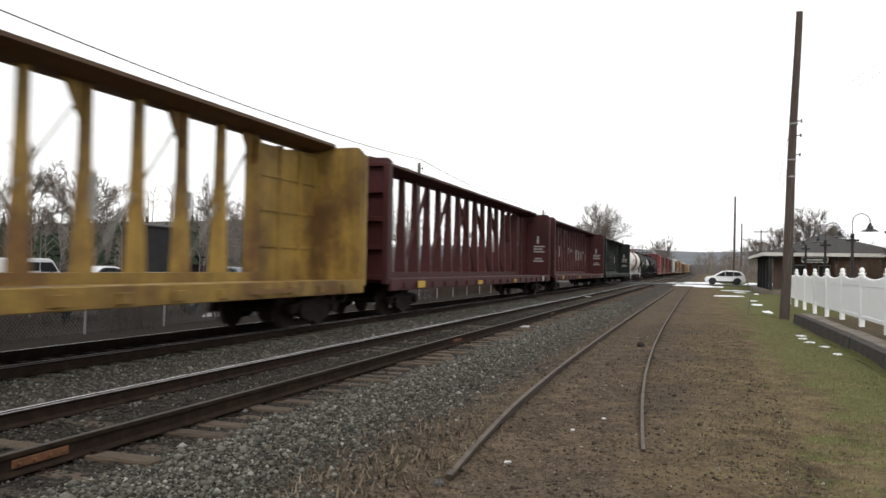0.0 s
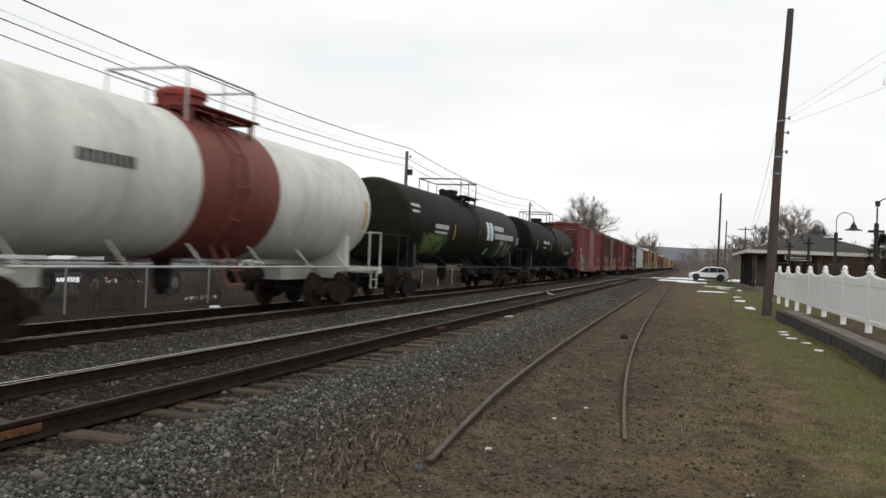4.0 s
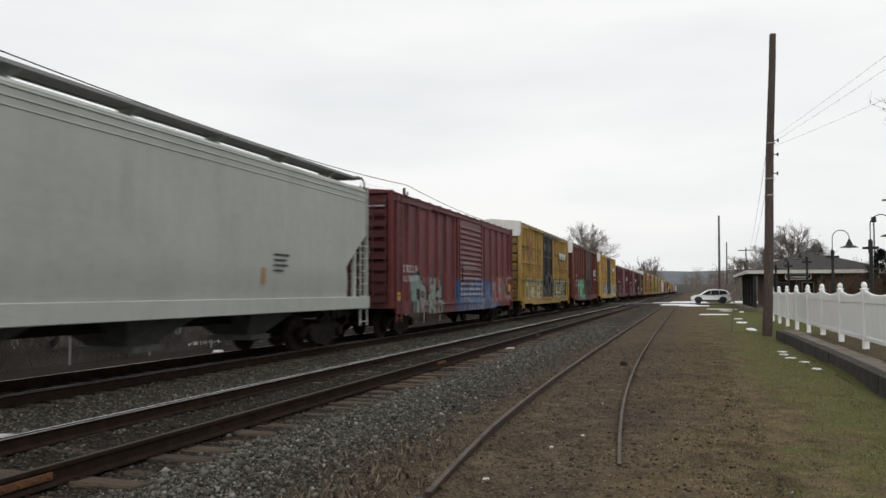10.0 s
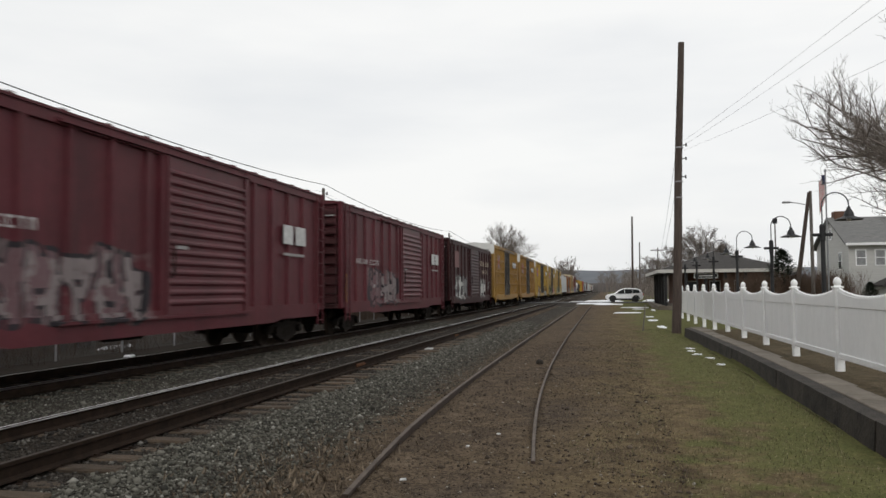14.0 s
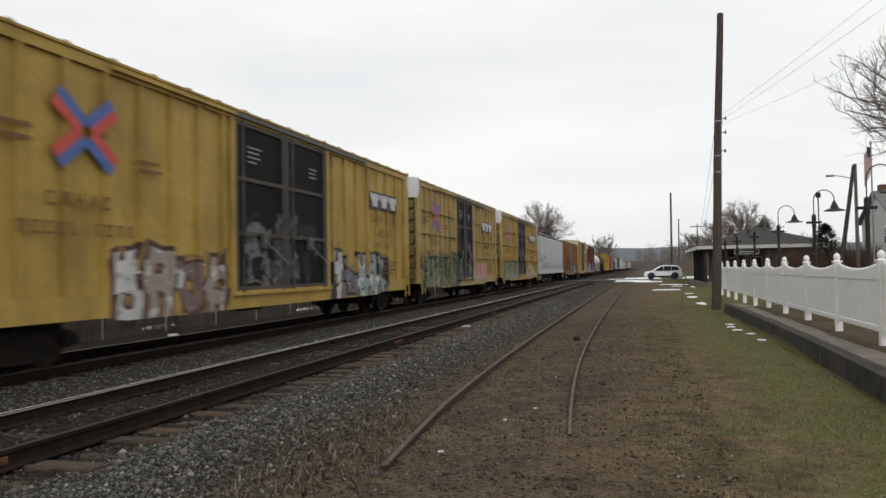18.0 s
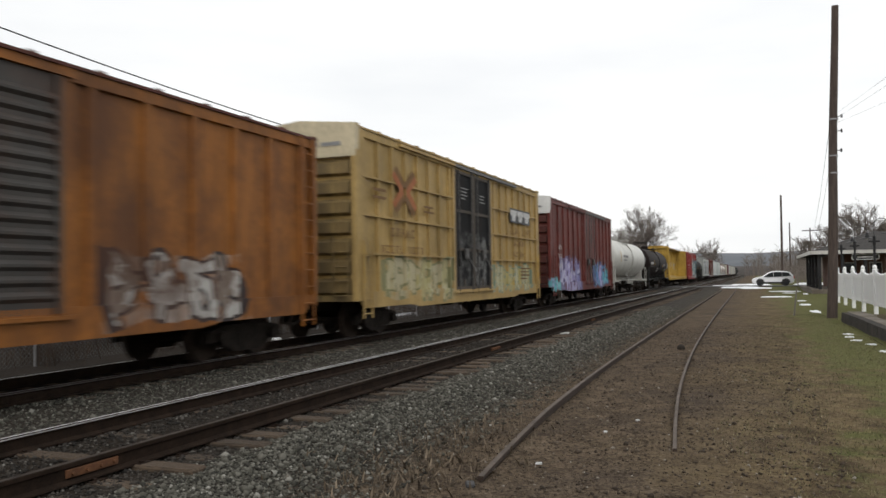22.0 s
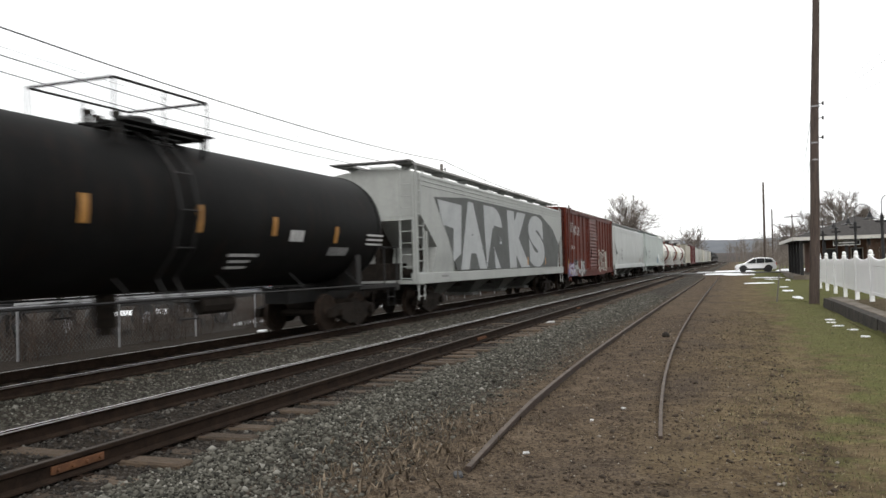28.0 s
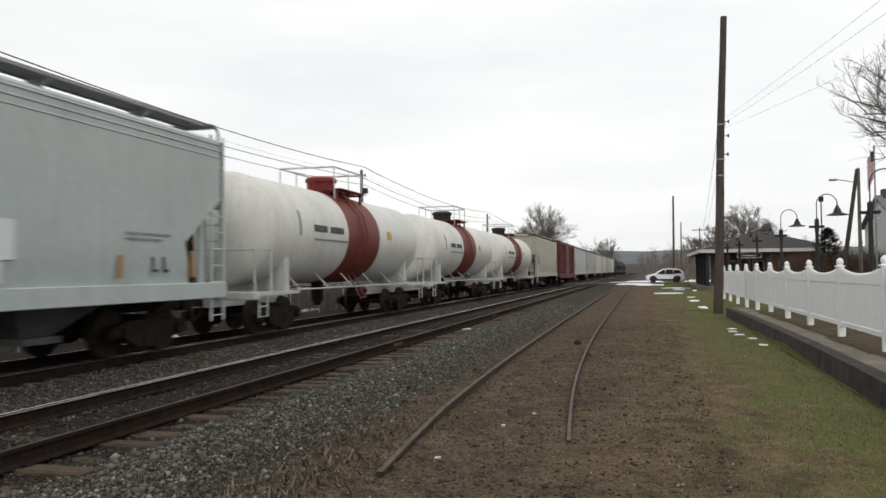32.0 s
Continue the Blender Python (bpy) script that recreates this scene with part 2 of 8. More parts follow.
def sprayed(nt, vec, col, y0, y1, z0, z1, outline, fills, size):
    """One sprayed piece over a colour: a row of fat, leaning, outlined shapes on a thin cloud of paint."""
    wide, high = y1 - y0, z1 - z0
    n = max(2, round(wide / (high * 0.72)))
    cw = wide / n
    wob = nt.nodes.new("ShaderNodeTexNoise")
    wob.inputs["Scale"].default_value, wob.inputs["Detail"].default_value = 0.95 / size, 1.0
    link(nt, vec, wob.inputs["Vector"])
    bend = nt.nodes.new("ShaderNodeVectorMath")
    bend.operation = "MULTIPLY_ADD"
    bend.inputs[1].default_value = (0.0, 0.5 * cw, 0.36 * high)
    link(nt, wob.outputs["Color"], bend.inputs[0])
    link(nt, vec, bend.inputs[2])
    sep, raw = nt.nodes.new("ShaderNodeSeparateXYZ"), nt.nodes.new("ShaderNodeSeparateXYZ")
    link(nt, bend.outputs["Vector"], sep.inputs[0])
    link(nt, vec, raw.inputs[0])
    u = maths(nt, "DIVIDE", maths(nt, "SUBTRACT", sep.outputs[1], y0 + 0.25 * cw), cw)
    v = maths(nt, "DIVIDE", maths(nt, "SUBTRACT", sep.outputs[2], (z0 + z1) / 2 + 0.18 * high), cw)
    cell = maths(nt, "FLOOR", u)
    wn1 = nt.nodes.new("ShaderNodeTexWhiteNoise")
    wn1.noise_dimensions = "1D"
    link(nt, maths(nt, "ADD", cell, round(y0 * 7.3 + z1 * 3.1, 2)), wn1.inputs["W"])
    rc = nt.nodes.new("ShaderNodeSeparateColor")
    link(nt, wn1.outputs["Color"], rc.inputs[0])
    r1, r2, r3, r4 = wn1.outputs["Value"], rc.outputs[0], rc.outputs[1], rc.outputs[2]
    f = maths(nt, "SUBTRACT", maths(nt, "SUBTRACT", u, cell), 0.5)
    f = maths(nt, "ADD", f, maths(nt, "MULTIPLY", v, maths(nt, "MULTIPLY_ADD", r1, 0.5, -0.25)))
    stem = maths(nt, "ABSOLUTE", maths(nt, "ADD", f, 0.25))
    stem2 = maths(nt, "ADD", maths(nt, "ABSOLUTE", maths(nt, "SUBTRACT", f, 0.25)), maths(nt, "GREATER_THAN", r2, 0.55))
    vo = maths(nt, "ADD", v, maths(nt, "MULTIPLY_ADD", r3, 0.7, -0.35))
    ring = maths(nt, "ABSOLUTE", maths(nt, "SUBTRACT", maths(nt, "SQRT", maths(nt, "ADD", maths(nt, "MULTIPLY", f, f), maths(nt, "MULTIPLY", vo, vo))), 0.29))
    cross = maths(nt, "ABSOLUTE", maths(nt, "ADD", v, maths(nt, "MULTIPLY_ADD", r4, 0.8, -0.4)))
    d = maths(nt, "MINIMUM", maths(nt, "MINIMUM", stem, stem2), maths(nt, "MINIMUM", ring, cross))
    top = maths(nt, "DIVIDE", maths(nt, "ABSOLUTE", v), 0.5 * high / cw)
    top = maths(nt, "MULTIPLY", top, maths(nt, "MULTIPLY_ADD", r2, 0.3, 0.85))
    ends = maths(nt, "DIVIDE", maths(nt, "ABSOLUTE", maths(nt, "SUBTRACT", sep.outputs[1], (y0 + y1) / 2 + 0.25 * cw)), wide / 2)
    rim = maths(nt, "MAXIMUM", top, ends)
    near = maths(nt, "MULTIPLY", maths(nt, "LESS_THAN", rim, 1.0), maths(nt, "GREATER_THAN", raw.outputs[0], 0.05))
    inner = maths(nt, "MULTIPLY", near, maths(nt, "LESS_THAN", rim, 0.86))
    tone = maths(nt, "ADD", maths(nt, "MULTIPLY", r1, 0.45), maths(nt, "MULTIPLY", noise_node(nt, vec, 1.7 / size, 3.0), 0.75))
    body = ramp(nt, tone, [(0.12 + 0.76 * k / len(fills), c) for k, c in enumerate(fills)], True)
    body = mixed(nt, maths(nt, "MULTIPLY", noise_node(nt, vec, 9.0, 3.0), 0.35), body, fills[0])
    worn = ramp(nt, noise_node(nt, vec, 1.4, 4.0, 0.7), [(0.3, 0.15), (0.42, 0.95)])
    cloud = maths(nt, "MULTIPLY", ramp(nt, noise_node(nt, vec, 0.9, 4.0, 0.7), [(0.42, 0.0), (0.6, 0.8)]), near)
    col = mixed(nt, maths(nt, "MULTIPLY", cloud, worn), col, fills[-1])
    line = maths(nt, "MULTIPLY", near, maths(nt, "LESS_THAN", d, 0.2))
    col = mixed(nt, maths(nt, "MULTIPLY", line, worn), col, outline)
    fat = maths(nt, "MULTIPLY", inner, maths(nt, "LESS_THAN", d, 0.125))
    return mixed(nt, maths(nt, "MULTIPLY", fat, worn), col, body)


def paint(base, rust=0.35, grime=0.5, graf=(), rough=0.55, spec=0.22, sooty=0.0):
    """Weathered car paint: faded patches, rust streaks that run down, road grime, and sprayed pieces, each
    (y0, y1, z0, z1, outline, fills, size) in the car's own metres, on the side at +x."""
    key = repr((base, rust, grime, graf, rough, spec, sooty))
    if key in _paints:
        return _paints[key]
    base = tuple(c * 0.88 for c in base)
    m, nt, b = material("car_paint")
    tc = nt.nodes.new("ShaderNodeTexCoord")
    vec = tc.outputs["Object"]
    dull = 0.9 if min(base) > 0.35 else 0.6
    fade = noise_node(nt, vec, 0.55, 4.0, 0.6)
    col = ramp(nt, fade, [(0.28, tuple(c * dull for c in base)), (0.5, base), (0.75, tuple(min(1, c * (1.5 - 0.5 * dull) + 0.003) for c in base))])
    fine = noise_node(nt, vec, 7.0, 5.0, 0.75)
    wear = 0.5 if dull > 0.8 else 1.0
    col = mixed(nt, maths(nt, "MULTIPLY", ramp(nt, fine, [(0.35, 0.0), (0.65, 1.0)]), 0.45 * wear), col, tuple(c * 0.55 for c in base))
    runs = noise_node(nt, vec, 1.0, 5.0, 0.7, (5.0, 7.0, 0.5))
    col = mixed(nt, maths(nt, "MULTIPLY", ramp(nt, runs, [(0.52, 0.0), (0.7, 1.0)]), 0.5 * wear), col, tuple(min(1.0, c * 1.38 + 0.005 * min(1.0, max(base) / 0.1)) for c in base))
    for piece in graf:
        col = sprayed(nt, vec, col, *piece)
    if rust > 0.5:
        blotch = noise_node(nt, vec, 0.5, 6.0, 0.7, (1.0, 1.0, 0.8))
        col = mixed(nt, ramp(nt, blotch, [(0.45, 0.0), (0.62, 0.75)]), col, (0.075, 0.03, 0.014))
    streak = noise_node(nt, vec, 1.0, 5.0, 0.7, (3.2, 4.5, 0.35))
    patch = noise_node(nt, vec, 0.8, 5.0, 0.7)
    rmask = maths(nt, "MULTIPLY", ramp(nt, streak, [(0.5, 0.0), (0.72, 1.0)]), ramp(nt, patch, [(0.38, 0.0), (0.62, 1.0)]))
    col = mixed(nt, maths(nt, "MULTIPLY", rmask, rust), col, RUST)
    soot = noise_node(nt, vec, 1.0, 6.0, 0.72, (1.5, 1.6, 0.22))
    col = mixed(nt, maths(nt, "MULTIPLY", ramp(nt, soot, [(0.42 - sooty, 0.0), (0.75 - sooty, 1.0)]), grime), col, tuple(min(0.03, 0.3 * max(base)) * k for k in (1.0, 0.9, 0.8)))
    link(nt, col, b.inputs["Base Color"])
    b.inputs["Roughness"].default_value = rough
    b.inputs["Specular IOR Level"].default_value = spec
    bump(nt, b, fine, 0.12, 0.01)
    _paints[key] = m
    return m


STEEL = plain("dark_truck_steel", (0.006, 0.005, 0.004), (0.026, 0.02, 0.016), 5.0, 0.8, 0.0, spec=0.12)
WHEEL = plain("rusty_wheel_steel", (0.012, 0.009, 0.007), (0.045, 0.03, 0.022), 8.0, 0.75, 0.1, spec=0.2)
RAILHEAD = plain("worn_rail_head", (0.75, 0.74, 0.73), (0.9, 0.89, 0.88), 3.0, 0.4, 1.0, 0.02)
RAILDULL = plain("dull_rail_head", (0.018, 0.013, 0.01), (0.055, 0.042, 0.034), 4.0, 0.6, 0.2, 0.1)
RAILRUST = plain("rusted_rail_side", (0.009, 0.006, 0.0045), (0.03, 0.019, 0.013), 5.0, 0.9, spec=0.1)
RAILORANGE = plain("fresh_orange_rust", (0.06, 0.026, 0.012), (0.15, 0.062, 0.025), 7.0, 0.9)
TIE = plain("weathered_tie_wood", (0.022, 0.016, 0.011), (0.115, 0.082, 0.055), 4.0, 0.92, 0, 0.5, (1.2, 14.0, 6.0), 0.3)
WHITE = plain("white_stencil", (0.3, 0.3, 0.3), (0.62, 0.62, 0.61), 7.0, 0.6, 0, 0)
ROD = plain("greasy_rod_steel", (0.03, 0.028, 0.026), (0.12, 0.115, 0.11), 6.0, 0.5, 0.4)
BLACK = plain("black_paint", (0.008, 0.008, 0.009), (0.03, 0.03, 0.032), 3.0, 0.5)


# ---- ground, tracks ----
NEAR_C, TRAIN_C = -6.215, -10.56     # centre lines of the two main tracks
HALF = 0.755                        # rail centre from the track's centre line


def ground_z(x, y):
    """The lie of the land."""
    def step(a, b, t):
        t = min(1.0, max(0.0, (t - a) / (b - a)))
        return t * t * (3 - 2 * t)
    z = -0.42 + 0.22 * step(-14.2, -12.4, x) - 0.12 * step(-4.5, -3.3, x) - 0.03 * step(-1, 2, x)
    z -= 0.06 * math.exp(-((x + 8.4) / 0.55) ** 2)
    z -= 0.022 * step(-7.9, -7.5, x) * (1 - step(-4.75, -4.5, x))
    z += 0.034 * step(-6.95, -6.8, x) * (1 - step(-5.65, -5.5, x))
    if x > 3.3:
        z += 0.31 * (1 - step(33.0, 36.0, y))
    if x < 30:
        z += (-0.03 - z) * step(86, 95, y) * (1 - step(103, 110, y))
    far = step(20, 60, abs(x + 4)) * 0.25
    n = noise.noise((x * 0.7, y * 0.35, 3.0)) * 0.035 + noise.noise((x * 2.6, y * 2.6, 8.0)) * 0.012
    return z - far + n * (0.5 if -13 < x < -4 else 1.0)


def rows_of(stops):
    out = []
    for a, b, n in stops:
        out += [a + (b - a) * k / n for k in range(n)]
    return out + [stops[-1][1]]


g = Geo()
gx = rows_of([(-3500, -300, 8), (-300, -40, 13), (-40, -14.4, 16), (-14.4, -2.9, 46), (-2.9, 3.2, 24)]) + [3.22, 3.32] + rows_of([(3.5, 8, 10), (8, 40, 16), (40, 300, 13), (300, 3500, 8)])
gy = rows_of([(-400, -20, 8), (-20, 2, 14), (2, 30, 90), (30, 60, 40), (60, 120, 40), (120, 400, 28), (400, 4500, 14)])
for y in gy:
    for x in gx:
        g.v.append((x, y, ground_z(x, y)))
nx = len(gx)
g.f = [(j * nx + i, j * nx + i + 1, (j + 1) * nx + i + 1, (j + 1) * nx + i) for j in range(len(gy) - 1) for i in range(nx - 1)]

m, nt, b = material("ground_cover")
tc = nt.nodes.new("ShaderNodeTexCoord")
P = tc.outputs["Object"]
sx = nt.nodes.new("ShaderNodeSeparateXYZ")
link(nt, P, sx.inputs[0])
vor = nt.nodes.new("ShaderNodeTexVoronoi")
vor.inputs["Scale"].default_value = 27.0
link(nt, P, vor.inputs["Vector"])
sv = nt.nodes.new("ShaderNodeSeparateColor")
link(nt, vor.outputs["Color"], sv.inputs[0])
stone = ramp(nt, sv.outputs[0], [(0.0, (0.034, 0.032, 0.028)), (0.55, (0.096, 0.091, 0.077)), (0.85, (0.158, 0.151, 0.13)), (1.0, (0.27, 0.26, 0.23))])
stone = mixed(nt, ramp(nt, vor.outputs["Distance"], [(0.25, 0.0), (0.65, 1.0)]), stone, (0.018, 0.016, 0.014))
big = noise_node(nt, P, 0.45, 5.0, 0.65)
mid = noise_node(nt, P, 3.0, 5.0, 0.7)
fine = noise_node(nt, P, 26.0, 4.0, 0.7)
grit = noise_node(nt, P, 70.0, 2.0, 0.7)
stone = mixed(nt, ramp(nt, big, [(0.36, 0.1), (0.6, 0.6)]), stone, (0.042, 0.034, 0.027))
# oil on the ballast; the train's shade is mixed into the same dark colour
oil_shade = maths(nt, "MULTIPLY_ADD", maths(nt, "ADD", sx.outputs[0], maths(nt, "MULTIPLY", maths(nt, "SUBTRACT", mid, 0.5), 0.9)), -1.4, -12.7)
stone = mixed(nt, maths(nt, "MULTIPLY", maths(nt, "MINIMUM", maths(nt, "MAXIMUM", oil_shade, 0.0), 1.0), 0.72), stone, (0.014, 0.012, 0.010))
vd = nt.nodes.new("ShaderNodeTexVoronoi")
vd.inputs["Scale"].default_value = 34.0
link(nt, P, vd.inputs["Vector"])
sd = nt.nodes.new("ShaderNodeSeparateColor")
link(nt, vd.outputs["Color"], sd.inputs[0])
fleck = sd.outputs[0]
bed = maths(nt, "MULTIPLY", maths(nt, "MINIMUM", maths(nt, "MAXIMUM", maths(nt, "MULTIPLY_ADD", sx.outputs[0], -3.0, -14.6), 0.0), 1.0), 0.72)
bed = maths(nt, "MULTIPLY", bed, maths(nt, "MINIMUM", maths(nt, "MAXIMUM", maths(nt, "MULTIPLY_ADD", sx.outputs[0], 3.0, 23.2), 0.0), 1.0))
stone = mixed(nt, bed, stone, (0.024, 0.019, 0.015))
dirt = ramp(nt, maths(nt, "ADD", maths(nt, "MULTIPLY", mid, 0.5), maths(nt, "MULTIPLY", fine, 0.5)), [(0.37, (0.024, 0.017, 0.011)), (0.5, (0.086, 0.063, 0.043)), (0.63, (0.17, 0.13, 0.092))])
dirt = mixed(nt, ramp(nt, fleck, [(0.55, 0.0), (0.95, 0.5)]), dirt, (0.15, 0.118, 0.084))
dirt = mixed(nt, ramp(nt, fleck, [(0.05, 0.6), (0.3, 0.0)]), dirt, (0.016, 0.012, 0.009))
dirt = mixed(nt, ramp(nt, big, [(0.3, 0.5), (0.5, 0.0)]), dirt, (0.045, 0.037, 0.032))
dirt = mixed(nt, ramp(nt, noise_node(nt, P, 1.3, 4.0, 0.6), [(0.36, 0.4), (0.48, 0.0)]), dirt, (0.045, 0.035, 0.028))
dirt = mixed(nt, ramp(nt, grit, [(0.62, 0.0), (0.74, 0.6)]), dirt, (0.17, 0.138, 0.1))
turf = ramp(nt, maths(nt, "ADD", maths(nt, "MULTIPLY", mid, 0.55), maths(nt, "MULTIPLY", fine, 0.45)), [(0.3, (0.028, 0.02, 0.011)), (0.45, (0.083, 0.06, 0.035)), (0.6, (0.138, 0.102, 0.06)), (0.74, (0.23, 0.18, 0.11))])
turf = mixed(nt, ramp(nt, fleck, [(0.6, 0.0), (0.98, 0.5)]), turf, (0.2, 0.165, 0.1))
green = ramp(nt, fine, [(0.3, (0.044, 0.053, 0.016)), (0.7, (0.142, 0.152, 0.056))])
lush = noise_node(nt, P, 1.1, 6.0, 0.7)
lush = maths(nt, "ADD", lush, maths(nt, "MULTIPLY", maths(nt, "MINIMUM", maths(nt, "MAXIMUM", maths(nt, "SUBTRACT", sx.outputs[0], 1.35), -2.0), 1.2), 0.15))
worn = noise_node(nt, P, 1.7, 4.0, 0.6)
turf = mixed(nt, ramp(nt, worn, [(0.36, 0.75), (0.5, 0.0)]), turf, (0.05, 0.036, 0.023))
turf = mixed(nt, ramp(nt, worn, [(0.56, 0.0), (0.68, 0.6)]), turf, (0.19, 0.145, 0.08))
turf = mixed(nt, ramp(nt, lush, [(0.47, 0.0), (0.6, 0.78)]), turf, green)
turf = mixed(nt, ramp(nt, noise_node(nt, P, 5.0, 6.0, 0.75), [(0.54, 0.0), (0.7, 0.6)]), turf, (0.2, 0.158, 0.078))
edge = maths(nt, "ADD", sx.outputs[0], maths(nt, "MULTIPLY", maths(nt, "SUBTRACT", mid, 0.5), 1.6))
edge2 = maths(nt, "ADD", sx.outputs[0], maths(nt, "MULTIPLY", maths(nt, "SUBTRACT", big, 0.5), 4.0))
col = mixed(nt, maths(nt, "MULTIPLY_ADD", edge, 1.6, 5.6), stone, dirt)
n_clamp = nt.nodes[-1]
n_clamp.clamp_factor = True
col = mixed(nt, maths(nt, "MULTIPLY_ADD", edge2, 0.5, 0.7), col, turf)
nt.nodes[-1].clamp_factor = True
# bare mud behind the platform wall, as far as its end
shelf = maths(nt, "MULTIPLY", maths(nt, "GREATER_THAN", sx.outputs[0], 3.25), maths(nt, "LESS_THAN", sx.outputs[1], 35.0))
col = mixed(nt, maths(nt, "MULTIPLY", shelf, 0.85), col, dirt)
# dark ground past the train, with the shade under the cars put in
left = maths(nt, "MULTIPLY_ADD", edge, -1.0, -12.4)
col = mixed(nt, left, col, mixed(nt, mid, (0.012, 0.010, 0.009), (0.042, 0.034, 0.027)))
nt.nodes[-1].clamp_factor = True
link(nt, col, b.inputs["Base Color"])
b.inputs["Roughness"].default_value = 0.97
b.inputs["Specular IOR Level"].default_value = 0.05
hgt = mixed(nt, 0.5, vor.outputs["Distance"], fine)
bump(nt, b, hgt, 0.7, 0.03)
GROUND = m
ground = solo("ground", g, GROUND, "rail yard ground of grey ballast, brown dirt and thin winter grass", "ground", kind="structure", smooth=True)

# the grade crossing: an asphalt road over the tracks
ASPHALT = plain("worn_asphalt", (0.035, 0.035, 0.036), (0.075, 0.073, 0.07), 2.0, 0.9)
g = Geo()
for x in range(-60, 60, 6):
    g.box(x, x + 6, 94.5, 102.5, -0.3, 0.015 if x >= -12 else -0.01)
solo("road", g, ASPHALT, "worn asphalt road crossing the tracks", "road", kind="structure")

RAIL_PROFILE = [(-0.075, -0.18), (0.075, -0.18), (0.072, -0.165), (0.014, -0.145), (0.011, -0.052), (0.036, -0.038), (0.036, -0.006), (0.028, -0.0015), (-0.028, -0.0015), (-0.036, -0.006), (-0.036, -0.038), (-0.011, -0.052), (-0.014, -0.145), (-0.072, -0.165)]


def rail_run(g, places, z=0.0, profile=RAIL_PROFILE):
    """A rail along places (x, y)."""
    n, base = len(profile), len(g.v)
    for x, y in places:
        g.v.extend((x + px, y, z + pz) for px, pz in profile)
    for k in range(len(places) - 1):
        for i in range(n):
            j = (i + 1) % n
            g.f.append((base + k * n + i, base + k * n + j, base + (k + 1) * n + j, base + (k + 1) * n + i))
    return g


def main_track(centre, name, label, head):
    root = thing(name, pose(centre, 0, 0), label, "railway track", kind="structure")
    for s in (-1, 1):
        g = Geo()
        rail_run(g, [(s * HALF, y) for y in (-120, -20, 0, 20, 60, 140, 400, 1600)])
        rail = part("rail", g, RAILRUST, root)
        g = Geo()
        for a, c in ((-120, 60), (60, 1600)):
            w0, w1 = ((-0.029, 0.029) if s > 0 else (-0.029, 0.0)) if head is RAILDULL else (-0.014, 0.002)
            g.box(s * HALF + w0, s * HALF + w1, a, c, -0.003, 0.0005)
        part("rail_head", g, head, rail, "polished running surface of the rail" if head is RAILHEAD else "dull running surface of the rail")
        if name == "near_track":
            for y in (5.5, 17.4, 29.3):
                g = Geo()
                for side in (-1, 1):
                    x = s * HALF + side * 0.024
                    g.box(x - 0.012, x + 0.012, y - 0.3, y + 0.3, -0.13, -0.058, 0.006)
                    for k in (-0.24, -0.08, 0.08, 0.24):
                        g.tube((x, y + k, -0.095), (x + side * 0.04, y + k, -0.095), 0.016, 6)
                part("joint_bar", g, RAILORANGE if s > 0 else RAILRUST, rail, "rusty bolted joint bar")
    return root


near_track = main_track(NEAR_C, "near_track", "railway track with rusty rails on worn wooden ties", RAILDULL)
train_track = main_track(TRAIN_C, "train_track", "railway track with polished rails in dark ballast", RAILHEAD)
# rail corners rubbed bright by wheels, widened and tilted to show a sky glint
for owner, x in ((near_track, -HALF), (train_track, HALF)):
    g = Geo().prism([(x + 0.012, 0.002), (x + 0.04, -0.018), (x + 0.036, -0.026), (x + 0.01, -0.002)], "y", -120, 900)
    part("rubbed_corner", g, RAILHEAD, owner, "bright worn corner of the rail head")

# the buried siding, which bends towards the main tracks
def siding_x(y, side):
    if side > 0:
        return -1.45 + 0.71 * math.exp(-(y - 8.7) / 8.0) - 0.002 * max(0, y - 25)
    return -2.76 + 0.47 * math.exp(-(y - 7.0) / 6.0) - 0.0035 * max(0, y - 20)


siding = thing("siding_track", pose(0, 0, 0), "disused rusty siding track half buried in dirt", "railway track", kind="structure")
# the web is a darker brown, which also holds the shade on its side
SIDE_RUST = plain("old_brown_rail", (0.022, 0.014, 0.01), (0.06, 0.04, 0.03), 5.0, 0.85)
SIDE_TOP = plain("pale_brown_rail_top", (0.035, 0.025, 0.018), (0.13, 0.1, 0.08), 3.0, 0.75)
